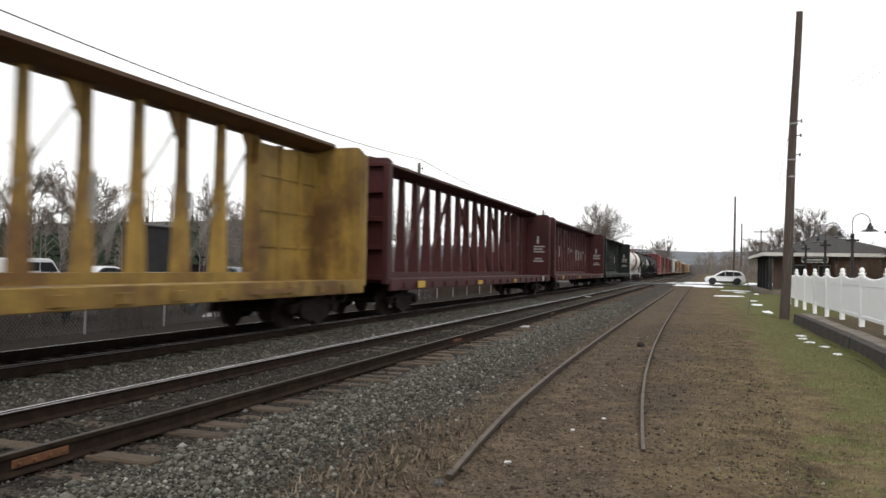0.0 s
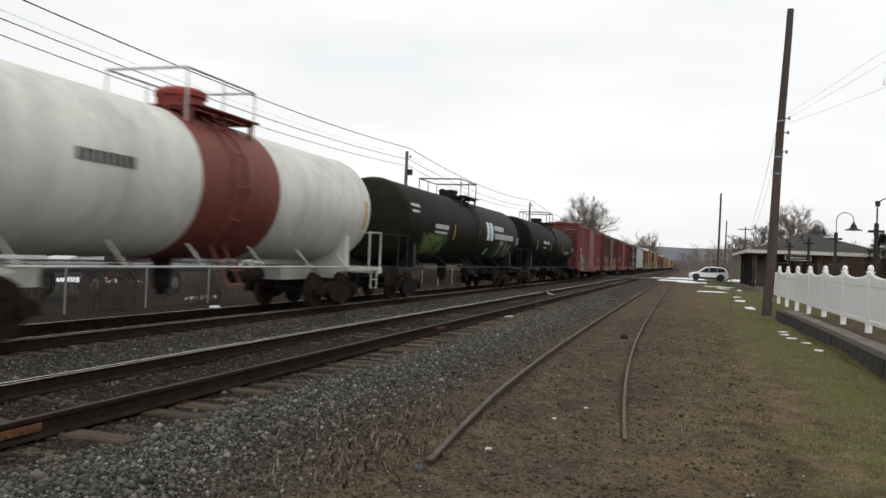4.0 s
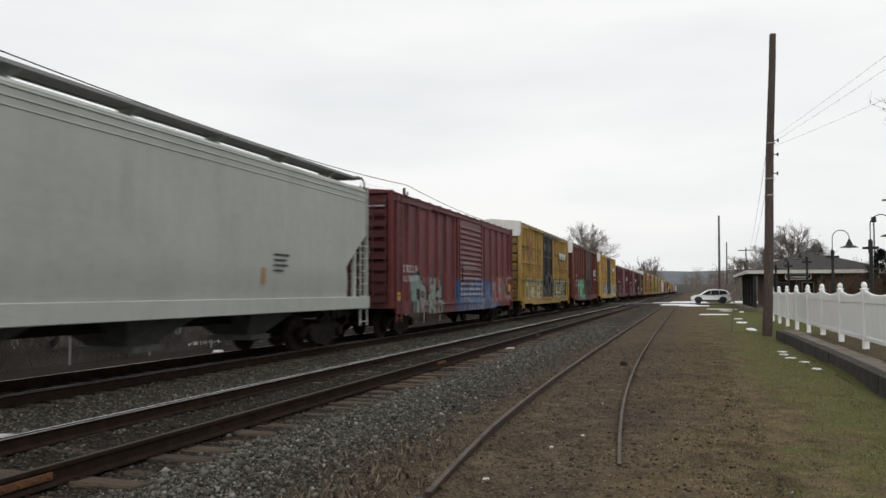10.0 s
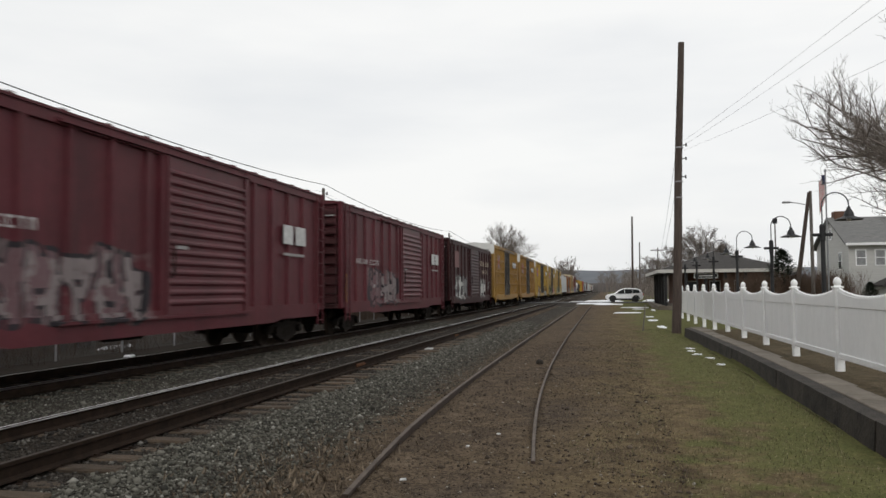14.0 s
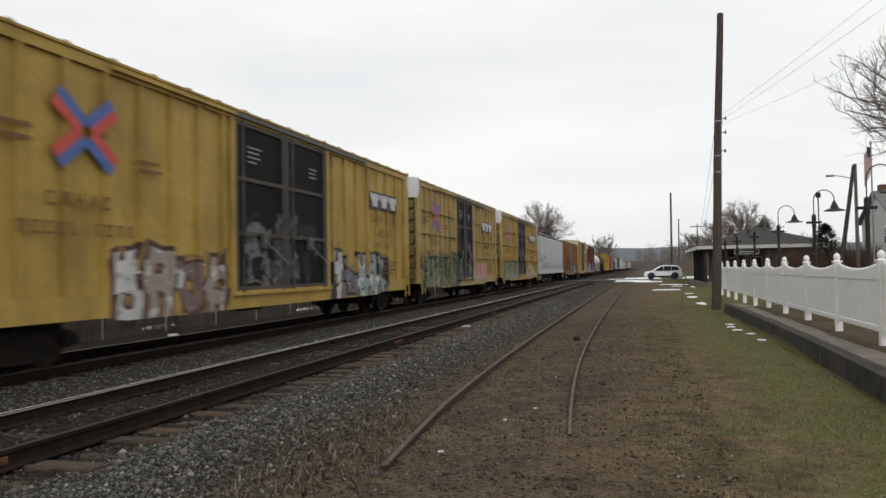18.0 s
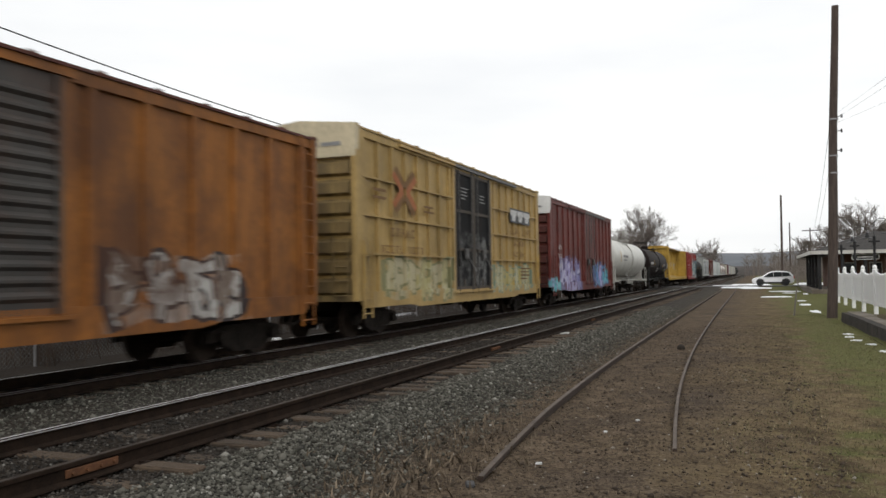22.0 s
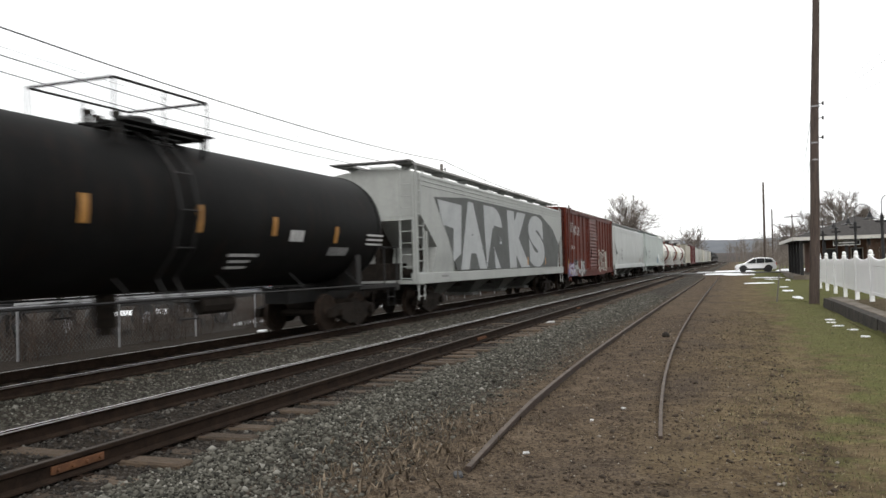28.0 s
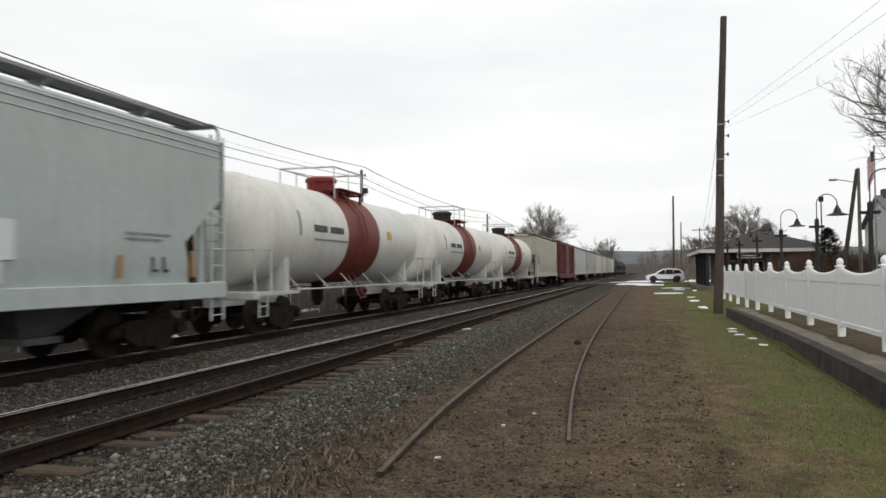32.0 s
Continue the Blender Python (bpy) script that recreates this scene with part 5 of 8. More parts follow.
def centerbeam(s0, L, H, base, label, group, marks=(), rust=0.45, graf=(), wide=0.13, rods=False, chord=None):
    car = thing("centerbeam_flatcar", pose(TRAIN_C, s0 + L / 2, 0), label, "flatcar", group)
    h2 = L / 2
    mat = paint(base, rust, 0.45, tuple((a - h2, c - h2, z0, z1, o, f, sz) for a, c, z0, z1, o, f, sz in graf))
    g = Geo().box(-1.45, 1.45, -h2 + 0.1, h2 - 0.1, 1.02, 1.14)
    part("deck", g, mat, car)
    for s in (-1, 1):
        g = Geo().box(min(s * 1.42, s * 1.52), max(s * 1.42, s * 1.52), -h2, h2, 0.8, 1.16, 0.015)
        y = -h2 + 1.2
        while y < h2 - 0.8:
            g.box(min(s * 1.52, s * 1.58), max(s * 1.52, s * 1.58), y - 0.16, y + 0.16, 0.86, 1.05, 0.01)
            y += 1.38
        part("side_sill", g, mat, car)
    g = Geo().box(-0.3, 0.3, -h2 + 0.4, h2 - 0.4, 0.7, 1.02)
    for k in range(9):
        y = -h2 + 2.5 + (L - 5) * k / 8
        g.box(-1.4, 1.4, y - 0.07, y + 0.07, 0.82, 1.02)
    part("underframe", g, STEEL, car)
    # bulkheads
    for s in (-1, 1):
        y = s * h2
        ya, yb = min(y, y - s * 0.16), max(y, y - s * 0.16)
        g = Geo().prism([(-1.45, 1.1), (1.45, 1.1), (1.45, H - 0.02), (1.32, H + 0.09), (-1.32, H + 0.09), (-1.45, H - 0.02)], "y", ya, yb)
        head = part("bulkhead", g, mat, car)
        for x in (-1.4, 0.0, 1.4):
            part("stiffener", Geo().box(x - 0.09, x + 0.09, min(y, y + s * 0.22), max(y, y + s * 0.22), 1.0, H - 0.1, 0.015), mat, head)
        for z in (1.2, 2.1, 2.95, 3.8, H - 0.12):
            part("cross_rib", Geo().box(-1.42, 1.42, min(y, y + s * 0.2), max(y, y + s * 0.2), z - 0.07, z + 0.07, 0.01), mat, head)
        if max(base) < 0.1:
            for k, (z0, z1, x0, x1) in enumerate(((3.05, 3.5, 0.72, 0.84), (2.84, 2.92, 0.5, 1.2), (2.68, 2.76, 0.5, 1.1), (2.52, 2.6, 0.5, 1.2), (2.1, 2.18, 0.6, 1.05), (1.95, 2.03, 0.5, 1.15))):
                part("lettering", Geo().box(x0, x1, y - s * 0.16 - 0.004, y - s * 0.16 + 0.004, z0, z1), SMALL_TEXT, head)
        # the solid end bay of the centre partition, with its panel joints
        y0, y1 = sorted((y - s * 0.16, y - s * 3.3))
        bay = part("end_partition", Geo().box(-0.13, 0.13, y0, y1, 1.14, H - 0.2), mat, car)
        for z in (2.0, 2.9, 3.75):
            part("panel_joint", Geo().box(-0.16, 0.16, y0, y1, z - 0.04, z + 0.04), mat, bay)
        for k in range(4):
            yy = y0 + (y1 - y0) * k / 3
            part("panel_post", Geo().box(-0.2, 0.2, yy - 0.06, yy + 0.06, 1.14, H - 0.15), mat, bay)
    CW, H1 = 0.68, H + 0.18
    g = Geo().prism([(-CW, H1 - 0.08), (-CW, H1), (CW, H1), (CW, H1 - 0.08), (0.22, H1 - 0.2), (-0.22, H1 - 0.2)], "y", -h2 + 0.17, h2 - 0.17)
    part("top_chord", g, paint(chord or base, min(1.0, rust + 0.3), 0.55), car, "rust stained top chord")
    g = Geo().box(-0.22, 0.22, -h2 + 3, h2 - 3, 1.14, 1.34)
    part("bottom_chord", g, mat, car)
    n = round((L - 6.6) / 1.38)
    ys = [-h2 + 3.3 + (L - 6.6) * k / n for k in range(n + 1)]
    for k, y in enumerate(ys):
        g = Geo().prism([(-0.23, 1.14), (0.23, 1.14), (0.17, 2.2), (0.12, 3.4), (0.1, H + 0.02), (-0.1, H + 0.02), (-0.12, 3.4), (-0.17, 2.2)], "y", y - wide * 0.5, y + wide * 0.5)
        part("post", g, mat, car)
    # braces over two bays each, with a cross in the middle
    half = len(ys) // 2 - 1
    runs = [(k, k + 2) for k in range(half, len(ys) - 2, 2)] + [(k, k - 2) for k in range(half + 1, 1, -2)]
    for k0, k1 in runs:
        a, c = (ys[k1], ys[k0]) if rods else (ys[k0], ys[k1])
        if rods:
            part("brace", Geo().tube((0.0, a, H - 0.1), (0.0, c, 1.25), 0.026, 6), paint((0.24, 0.23, 0.2), 0.3, 0.4), car, "thin steel brace rod")
            dirn = 1 if c > a else -1
            part("gusset", Geo().prism([(a - 0.05 * dirn, H), (a + 0.55 * dirn, H), (a + 0.1 * dirn, H - 0.75), (a - 0.05 * dirn, H - 0.75)], "x", -0.03, 0.03), mat, car)
        else:
            part("brace", Geo().tube((0.0, a, H - 0.05), (0.0, c, 1.25), 0.085, 4), mat, car)
    # folded tie-down straps on the posts
    rs = random.Random(int(s0 * 10) + 5)
    for k, y in enumerate(ys):
        if rs.random() < 0.45:
            g = Geo().box(0.2, 0.235, y - 0.075, y + 0.07, 2.2 + rs.uniform(-0.2, 0.9), 3.0 + rs.uniform(-0.1, 0.2))
            part("strap", g, paint((0.3, 0.29, 0.27), 0.2, 0.3), car, "pale folded tie-down strap")
    for spec, m2 in marks:
        bars(car, [(a - h2, c - h2, z0, z1) for a, c, z0, z1 in spec], m2, x=spec and 1.59)
    running_gear(car, L, 2.1)
    return car, s0 + L / 2


# ---- the consist, in the order in which it passes ----
YEL = (0.42, 0.262, 0.068)
BROWN, RED, BRICK = (0.085, 0.026, 0.018), (0.155, 0.022, 0.014), (0.22, 0.05, 0.05)
PALE, CREAM, TARBLACK = (0.56, 0.585, 0.575), (0.74, 0.73, 0.68), (0.008, 0.008, 0.008)
CAPW = (0.72, 0.72, 0.70)
RED_M = plain("emblem_red", (0.42, 0.05, 0.035), (0.52, 0.08, 0.055), 6.0, 0.6, 0, 0)
RED_OLD = plain("old_emblem_red", (0.3, 0.06, 0.035), (0.38, 0.1, 0.05), 6.0, 0.7, 0, 0)
BLUE_OLD = plain("old_emblem_blue", (0.1, 0.11, 0.15), (0.15, 0.15, 0.18), 6.0, 0.7, 0, 0)
RED_DIM = plain("faded_emblem_red", (0.28, 0.09, 0.03), (0.35, 0.13, 0.05), 6.0, 0.7, 0, 0)
BLUE_M = plain("emblem_blue", (0.05, 0.09, 0.28), (0.09, 0.14, 0.36), 6.0, 0.6, 0, 0)
FADED_M = plain("faded_brown_mark", (0.11, 0.055, 0.018), (0.19, 0.10, 0.032), 6.0, 0.7, 0, 0)
GREYMARK = plain("grey_stencil", (0.16, 0.16, 0.16), (0.28, 0.28, 0.28), 6.0, 0.7, 0, 0)
SMALL_TEXT = plain("small_pale_stencil", (0.13, 0.12, 0.12), (0.4, 0.39, 0.38), 16.0, 0.7, 0, 0)
YELM = plain("yellow_reflector", (0.42, 0.25, 0.03), (0.5, 0.32, 0.05), 6.0, 0.5, 0, 0)
PATCH = plain("pale_paint_patch", (0.58, 0.61, 0.6), (0.68, 0.7, 0.69), 4.0, 0.6, 0, 0)
AMBER = plain("dull_amber_reflector", (0.3, 0.14, 0.03), (0.4, 0.2, 0.05), 6.0, 0.5, 0, 0)
GREENM = plain("green_tag", (0.10, 0.25, 0.06), (0.15, 0.32, 0.08), 6.0, 0.6, 0, 0)
PALE_EMBLEM = plain("white_emblem_ground", (0.5, 0.56, 0.58), (0.66, 0.7, 0.71), 5.0, 0.6, 0, 0)
SKYB = plain("pale_blue_emblem", (0.2, 0.42, 0.58), (0.32, 0.54, 0.68), 5.0, 0.6, 0, 0)
LAV, AQUA, WHT, BLK, LIL = (0.33, 0.30, 0.50), (0.10, 0.42, 0.45), (0.6, 0.6, 0.58), (0.015, 0.015, 0.02), (0.42, 0.38, 0.60)
CRM, SIL, PINK, BLU = (0.5, 0.46, 0.30), (0.4, 0.41, 0.41), (0.5, 0.14, 0.16), (0.04, 0.12, 0.35)
CARS = []
YG, TG, HG, CG, MG = "yellow boxcars of the train", "tank cars of the train", "covered hoppers of the train", "centerbeam flatcars of the train", "red and brown boxcars of the train"


def std_marks(L, col=WHITE):
    return [(lines(1.2, 2.6, 2.75, 2, 0.28, 0.22) + lines(1.3, 2.3, 1.75, 3), col), (lines(L - 3.2, L - 1.6, 2.1, 4, 0.06, 0.06), col), ([(0.25, 0.75, 1.22, 1.36), (L - 0.9, L - 0.4, 1.22, 1.36)], YELM)]


def ttx_marks(L, door, col=FADED_M):
    return [([(2.0, 3.7, 2.66, 2.9), (1.4, 4.3, 2.2, 2.42), (4.3, 5.0, 3.6, 3.68), (4.3, 5.1, 3.45, 3.53), (0.9, 1.7, 3.8, 3.9), (0.9, 1.7, 3.6, 3.7)], col),
            ([(L - 4.6, L - 1.5, 3.24, 3.52), (L - 4.1, L - 2.3, 2.76, 3.02), (L - 4.2, L - 2.4, 2.34, 2.54)] + lines(L - 3.2, L - 1.6, 1.9, 4, 0.07, 0.07), col),
            (lines(door[0] + 0.55, door[0] + 1.25, 4.55, 4, 0.055, 0.06) + lines(door[1] - 1.3, door[1] - 0.75, 4.45, 3, 0.055, 0.06), GREYMARK), ([(L - 0.42, L - 0.3, 1.3, 2.4), (0.32, 0.44, 1.3, 2.4)], YELM)]


def ttx(s0, s1, graf=(), base=YEL, H=5.33, label="weathered yellow high-cube boxcar with black plug doors", rust=0.25, emblem=True, dg=None, hat=CAPW, ink=None):
    L = s1 - s0
    door = (7.0, 10.8) if L < 19 else (8.0, 13.4)
    scuff = ((door[0] + 0.3, door[1] - 0.3, 1.1, 3.1, (0.008, 0.008, 0.009), ((0.012, 0.012, 0.013), (0.02, 0.02, 0.02), (0.08, 0.08, 0.078), (0.2, 0.2, 0.195), (0.03, 0.03, 0.032)), 0.4),)
    CARS.append(boxcar(s0, L, H, base, label, YG, door, "plug", graf, rust, 0.35, (0.006, 0.006, 0.007), hat, None, None,
                       ttx_marks(L, door), (2.95, 3.95, 0.88, *(ink or (RED_M, BLUE_M))) if emblem else None, (L - 4.6, L - 1.6, 3.72, 4.3) if emblem else None, 3 if L < 19 else 0, 8, door_graf=dg or scuff + tuple(graf)))


# 0 to 3: empty lumber flatcars
# the brown chord colour mixes rust with the shade of its underside
CARS.append(centerbeam(-5.6, 25.9, 4.7, (0.34, 0.215, 0.05), "empty yellow centerbeam lumber flatcar with rust stains", CG, [([(3, 4.2, 0.9, 1.0), (20, 22, 0.9, 1.02)], FADED_M)], 0.62, rods=True, chord=(0.12, 0.07, 0.035)))
for s0, s1 in ((22.3, 48.24), (50.2, 75.92)):
    CARS.append(centerbeam(s0, s1 - s0, 4.72, (0.06, 0.013, 0.014), "empty dark maroon centerbeam lumber flatcar", CG, [([(2.2, 2.9, 0.86, 1.08)], YELM), ([(9.5, 10.2, 0.86, 1.02), (16, 16.5, 0.86, 1.02)], YELM), ([(23.3, 23.6, 0.82, 1.12)], WHITE)], 0.3, wide=0.18))
CARS.append(centerbeam(77.9, 25.7, 4.72, (0.012, 0.016, 0.013), "empty black green centerbeam lumber flatcar", CG, [([(2.2, 2.7, 0.88, 1.04)], YELM)], 0.25, wide=0.18))
# 4 to 6: tank cars
CARS.append(tank_car(105.4, 16.4, 1.5, 2.75, CREAM, "white tank car with a brown red band", TG, ((0.22, 0.06, 0.045), 3.0, 0.2), [((3.6, 5.0, 2.75, 2.95), BLACK), ((14.9, 15.2, 2.2, 3.0), YELM)], (0.3, 0.05, 0.04), (0.6, 0.6, 0.57)))
CARS.append(tank_car(123.2, 20.0, 1.47, 2.67, (0.016, 0.017, 0.013), "black tank car with a pale blue emblem and white lettering", TG, None,
                     [((3.9, 5.6, 2.55, 2.72), WHITE), ((3.9, 5.4, 2.38, 2.46), WHITE), ((1.4, 2.3, 3.2, 3.3), WHITE), ((1.4, 2.1, 3.0, 3.08), WHITE), ((6.4, 6.55, 2.2, 2.8), YELM), ((10.4, 10.55, 2.2, 2.8), YELM),
                      ((11.8, 13.2, 2.36, 3.2), PALE_EMBLEM), ((12.25, 13.1, 2.48, 2.6), SKYB), ((12.1, 12.95, 2.7, 2.82), SKYB), ((12.25, 13.1, 2.92, 3.04), SKYB), ((13.35, 15.3, 2.87, 3.1), WHITE), ((13.35, 17.5, 2.47, 2.74), WHITE), ((12.2, 12.6, 1.7, 2.0), GREENM), ((18.2, 19.0, 2.3, 2.7), GREYMARK), ((14.6, 15.4, 2.2, 2.4), GREYMARK)],
                     None, (0.014, 0.014, 0.013), 0.15, 0.25, graf=((2.6, 5.6, 1.5, 2.4, (0.03, 0.05, 0.02), ((0.10, 0.16, 0.05), (0.03, 0.04, 0.02), (0.16, 0.2, 0.08)), 0.7), (13.4, 17.6, 1.55, 2.35, (0.02, 0.025, 0.015), ((0.12, 0.13, 0.1), (0.2, 0.2, 0.17), (0.03, 0.035, 0.025)), 0.7))))
CARS.append(tank_car(145.0, 19.9, 1.47, 2.67, TARBLACK, "plain black tank car with yellow reflectors", TG, None,
                     [((5.2, 6.2, 2.62, 2.8), WHITE), ((6.5, 7.4, 2.62, 2.8), WHITE), ((5.2, 6.3, 2.34, 2.42), WHITE), ((3.0, 3.18, 2.2, 2.8), YELM), ((8.1, 8.26, 2.25, 2.75), YELM), ((13.4, 13.56, 2.25, 2.75), YELM), ((14.4, 17.0, 2.1, 2.3), GREYMARK), ((18.0, 19.0, 2.3, 2.6), GREYMARK), ((9.0, 9.6, 3.0, 3.06), GREYMARK)], None, (0.014, 0.014, 0.014), 0.15, 0.3))
# 8 to 11: boxcars in reds and browns
CARS.append(boxcar(166.2, 18.1, 4.7, BRICK, "faded red boxcar with white graffiti and ribbed sides", MG, (7.3, 11.5), "rib", ((2.0, 6.2, 0.75, 2.2, BLK, (SIL, WHT, (0.05, 0.07, 0.06)), 0.8),), 0.25, 0.25, marks=std_marks(18.1)))
CARS.append(boxcar(186.15, 18.0, 4.68, BROWN, "dark brown boxcar with pale yellow graffiti", MG, (8.4, 12.2), "rib", ((3.0, 7.4, 0.8, 2.3, (0.14, 0.09, 0.05), ((0.36, 0.27, 0.13), (0.3, 0.2, 0.1), (0.2, 0.1, 0.06)), 0.7), (12.0, 17.4, 0.9, 2.2, (0.1, 0.06, 0.04), ((0.3, 0.24, 0.16), (0.18, 0.12, 0.08), (0.25, 0.2, 0.14)), 0.8)), 0.4, 0.35, marks=[(lines(1.5, 2.9, 2.35, 2, 0.2, 0.2, (1, 1)) + lines(9.0, 10.6, 2.4, 5, 0.05, 0.1), WHITE)]))
CARS.append(boxcar(206.15, 18.02, 4.7, RED, "bright rust red boxcar with white stencils", MG, (7.4, 11.15), "rib", (), 0.2, 0.2, marks=[([(1.35, 2.8, 2.2, 2.43), (1.35, 2.8, 1.8, 2.0)] + lines(1.4, 2.2, 1.6, 2, 0.06, 0.06), WHITE), ([(0.8, 1.5, 1.22, 1.36)], YELM)]))
CARS.append(boxcar(226.0, 18.16, 4.7, (0.05, 0.009, 0.011), "dark maroon boxcar with orange and blue graffiti", MG, (8.0, 11.8), "rib", ((0.6, 7.3, 0.8, 2.3, (0.02, 0.02, 0.018), ((0.10, 0.05, 0.03), (0.07, 0.09, 0.04), (0.17, 0.06, 0.03)), 0.9), (11.2, 15.4, 1.1, 2.26, BLK, ((0.3, 0.4, 0.42), (0.4, 0.42, 0.42), (0.05, 0.12, 0.16)), 0.75)), 0.3, 0.3,
                   marks=[([(12.6, 17.25, 3.3, 3.62), (13.25, 16.65, 2.7, 2.97)] + lines(5.6, 6.2, 3.2, 4, 0.09, 0.05), WHITE), (lines(8.2, 9.6, 2.9, 4, 0.05, 0.14), WHITE), ([(16.6, 17.4, 1.22, 1.36)], YELM)]))
# 12: grey hopper, 13: maroon boxcar
CARS.append(hopper(246.12, 21.51, 4.74, (0.44, 0.46, 0.43), "light grey covered hopper with a clean white sill", HG, marks=[(lines(3.6, 4.8, 2.2, 3, 0.12, 0.1), GREYMARK), ([(15.4, 15.6, 1.7, 2.3), (4.5, 4.6, 1.5, 2.2)], YELM), (lines(15.9, 16.6, 2.4, 4, 0.06, 0.06), BLACK)]))
CARS.append(boxcar(269.47, 17.69, 4.68, (0.15, 0.036, 0.038), "faded maroon boxcar covered in graffiti", MG, (7.6, 11.3), "rib", ((1.8, 5.7, 0.6, 2.0, BLK, ((0.25, 0.22, 0.2), (0.2, 0.28, 0.26), (0.18, 0.12, 0.12)), 0.8), (7.2, 14.7, 0.65, 2.0, (0.03, 0.08, 0.2), (BLU, (0.2, 0.22, 0.24), (0.08, 0.1, 0.14)), 1.0), (13.4, 17.5, 1.0, 2.3, (0.2, 0.05, 0.04), (SIL, (0.28, 0.2, 0.16), (0.14, 0.05, 0.05)), 0.6)), 0.25, 0.25,
                   marks=[([(1.0, 2.5, 2.16, 2.4), (1.0, 2.5, 1.85, 2.05)] + lines(8.2, 10.6, 2.9, 6, 0.06, 0.1), WHITE), ([(0.3, 0.9, 1.22, 1.5), (16.6, 17.0, 1.5, 1.9)], YELM)]))
# 14 to 16
ttx(289.26, 307.4, ((1.8, 6.9, 1.05, 2.3, (0.2, 0.17, 0.1), ((0.4, 0.38, 0.28), CRM, (0.33, 0.29, 0.17)), 0.8), (10.9, 17.0, 1.0, 2.3, (0.05, 0.07, 0.04), ((0.4, 0.43, 0.36), (0.2, 0.24, 0.16), CRM), 0.8)), label="yellow high-cube boxcar with pale graffiti and black doors", ink=(RED_DIM, FADED_M))
CARS.append(boxcar(309.61, 17.72, 5.32, (0.14, 0.033, 0.021), "brown high-cube boxcar with bright green and aqua graffiti", MG, (8.6, 12.3), "plug", ((3.2, 8.0, 0.9, 2.5, (0.03, 0.12, 0.12), (AQUA, (0.12, 0.4, 0.18), (0.45, 0.42, 0.08), (0.15, 0.5, 0.5)), 0.6),), 0.2, 0.3, (0.09, 0.024, 0.018), CAPW,
                   marks=[(lines(1.8, 2.6, 2.9, 3, 0.22, 0.2, (1, 1)) + lines(9.6, 10.6, 4.0, 4, 0.07, 0.06), WHITE), ([(14.2, 15.0, 2.9, 3.5), (15.2, 16.2, 2.9, 3.5), (14.3, 16.2, 2.55, 2.68)], WHITE), ([(0.7, 0.85, 1.4, 2.7), (10.6, 11.2, 1.5, 1.6)], YELM)]))
ttx(329.87, 347.76, ((3.6, 9.0, 0.9, 2.35, (0.16, 0.14, 0.3), ((0.2, 0.45, 0.36), LAV, (0.38, 0.5, 0.44)), 1.0), (10.6, 17.6, 0.9, 2.3, (0.2, 0.3, 0.26), ((0.4, 0.45, 0.38), CRM, (0.28, 0.4, 0.38)), 0.9)), base=(0.54, 0.355, 0.09), label="yellow high-cube boxcar with lavender and mint graffiti")
# 17 to 19: maroon boxcars
for s0, s1 in ((349.83, 367.8), (369.6, 387.4)):
    CARS.append(boxcar(s0, s1 - s0, 4.68, (0.11, 0.022, 0.03), "dark maroon boxcar with a white monogram and grey graffiti", MG, (8.4, 12.2), "rib", ((3.4, 8.0, 1.0, 2.4, BLK, ((0.3, 0.28, 0.28), (0.12, 0.05, 0.06), (0.22, 0.18, 0.18)), 0.7),), 0.25, 0.3,
                       marks=[([(14.6, 15.3, 2.95, 3.5), (15.5, 16.3, 2.95, 3.5), (14.6, 16.2, 2.6, 2.7)], WHITE), (lines(1.6, 4.6, 2.8, 1, 0.2) + lines(8.8, 9.4, 2.9, 2, 0.1, 0.2), WHITE), ([(0.3, 0.5, 1.2, 2.2)], YELM)]))
CARS.append(boxcar(389.2, 17.02, 4.62, (0.042, 0.008, 0.010), "dark brown boxcar with cream lettering and white graffiti", MG, (7.4, 11.2), "rib", ((1.8, 6.6, 1.0, 2.5, BLK, (SIL, WHT, (0.2, 0.2, 0.2)), 0.9), (11.6, 14.3, 1.0, 2.4, (0.1, 0.1, 0.1), (SIL, WHT, (0.3, 0.3, 0.3)), 0.9)), 0.3, 0.35,
                   marks=[([(11.7, 16.0, 3.35, 3.7), (12.5, 15.4, 2.8, 3.06)], plain("cream_lettering", (0.35, 0.3, 0.22), (0.5, 0.44, 0.34), 5.0, 0.7, 0, 0)), ([(1.6, 3.0, 3.0, 4.0)], plain("faded_shield", (0.14, 0.06, 0.06), (0.2, 0.1, 0.1), 5.0, 0.7, 0, 0)), (lines(15.2, 16.2, 2.2, 6, 0.05, 0.05), WHITE)]))
# 20 to 24: yellow boxcars
ttx(408.26, 426.17, (), base=(0.38, 0.222, 0.056), label="dirty mustard yellow high-cube boxcar", rust=0.3, ink=(RED_OLD, BLUE_OLD))
ttx(428.44, 446.24, (), base=(0.36, 0.205, 0.06), label="dirty ochre high-cube boxcar with dark doors", rust=0.35, ink=(RED_OLD, BLUE_OLD))
ttx(447.85, 469.66, ((3.5, 7.75, 0.6, 2.0, (0.07, 0.03, 0.03), (SIL, (0.3, 0.25, 0.2), WHT, (0.12, 0.07, 0.06)), 0.8), (13.65, 19.3, 0.6, 2.2, BLK, (SIL, WHT, (0.25, 0.32, 0.32), (0.1, 0.1, 0.12)), 0.7)), base=(0.48, 0.32, 0.075), label="long yellow high-cube boxcar with silver and black graffiti")
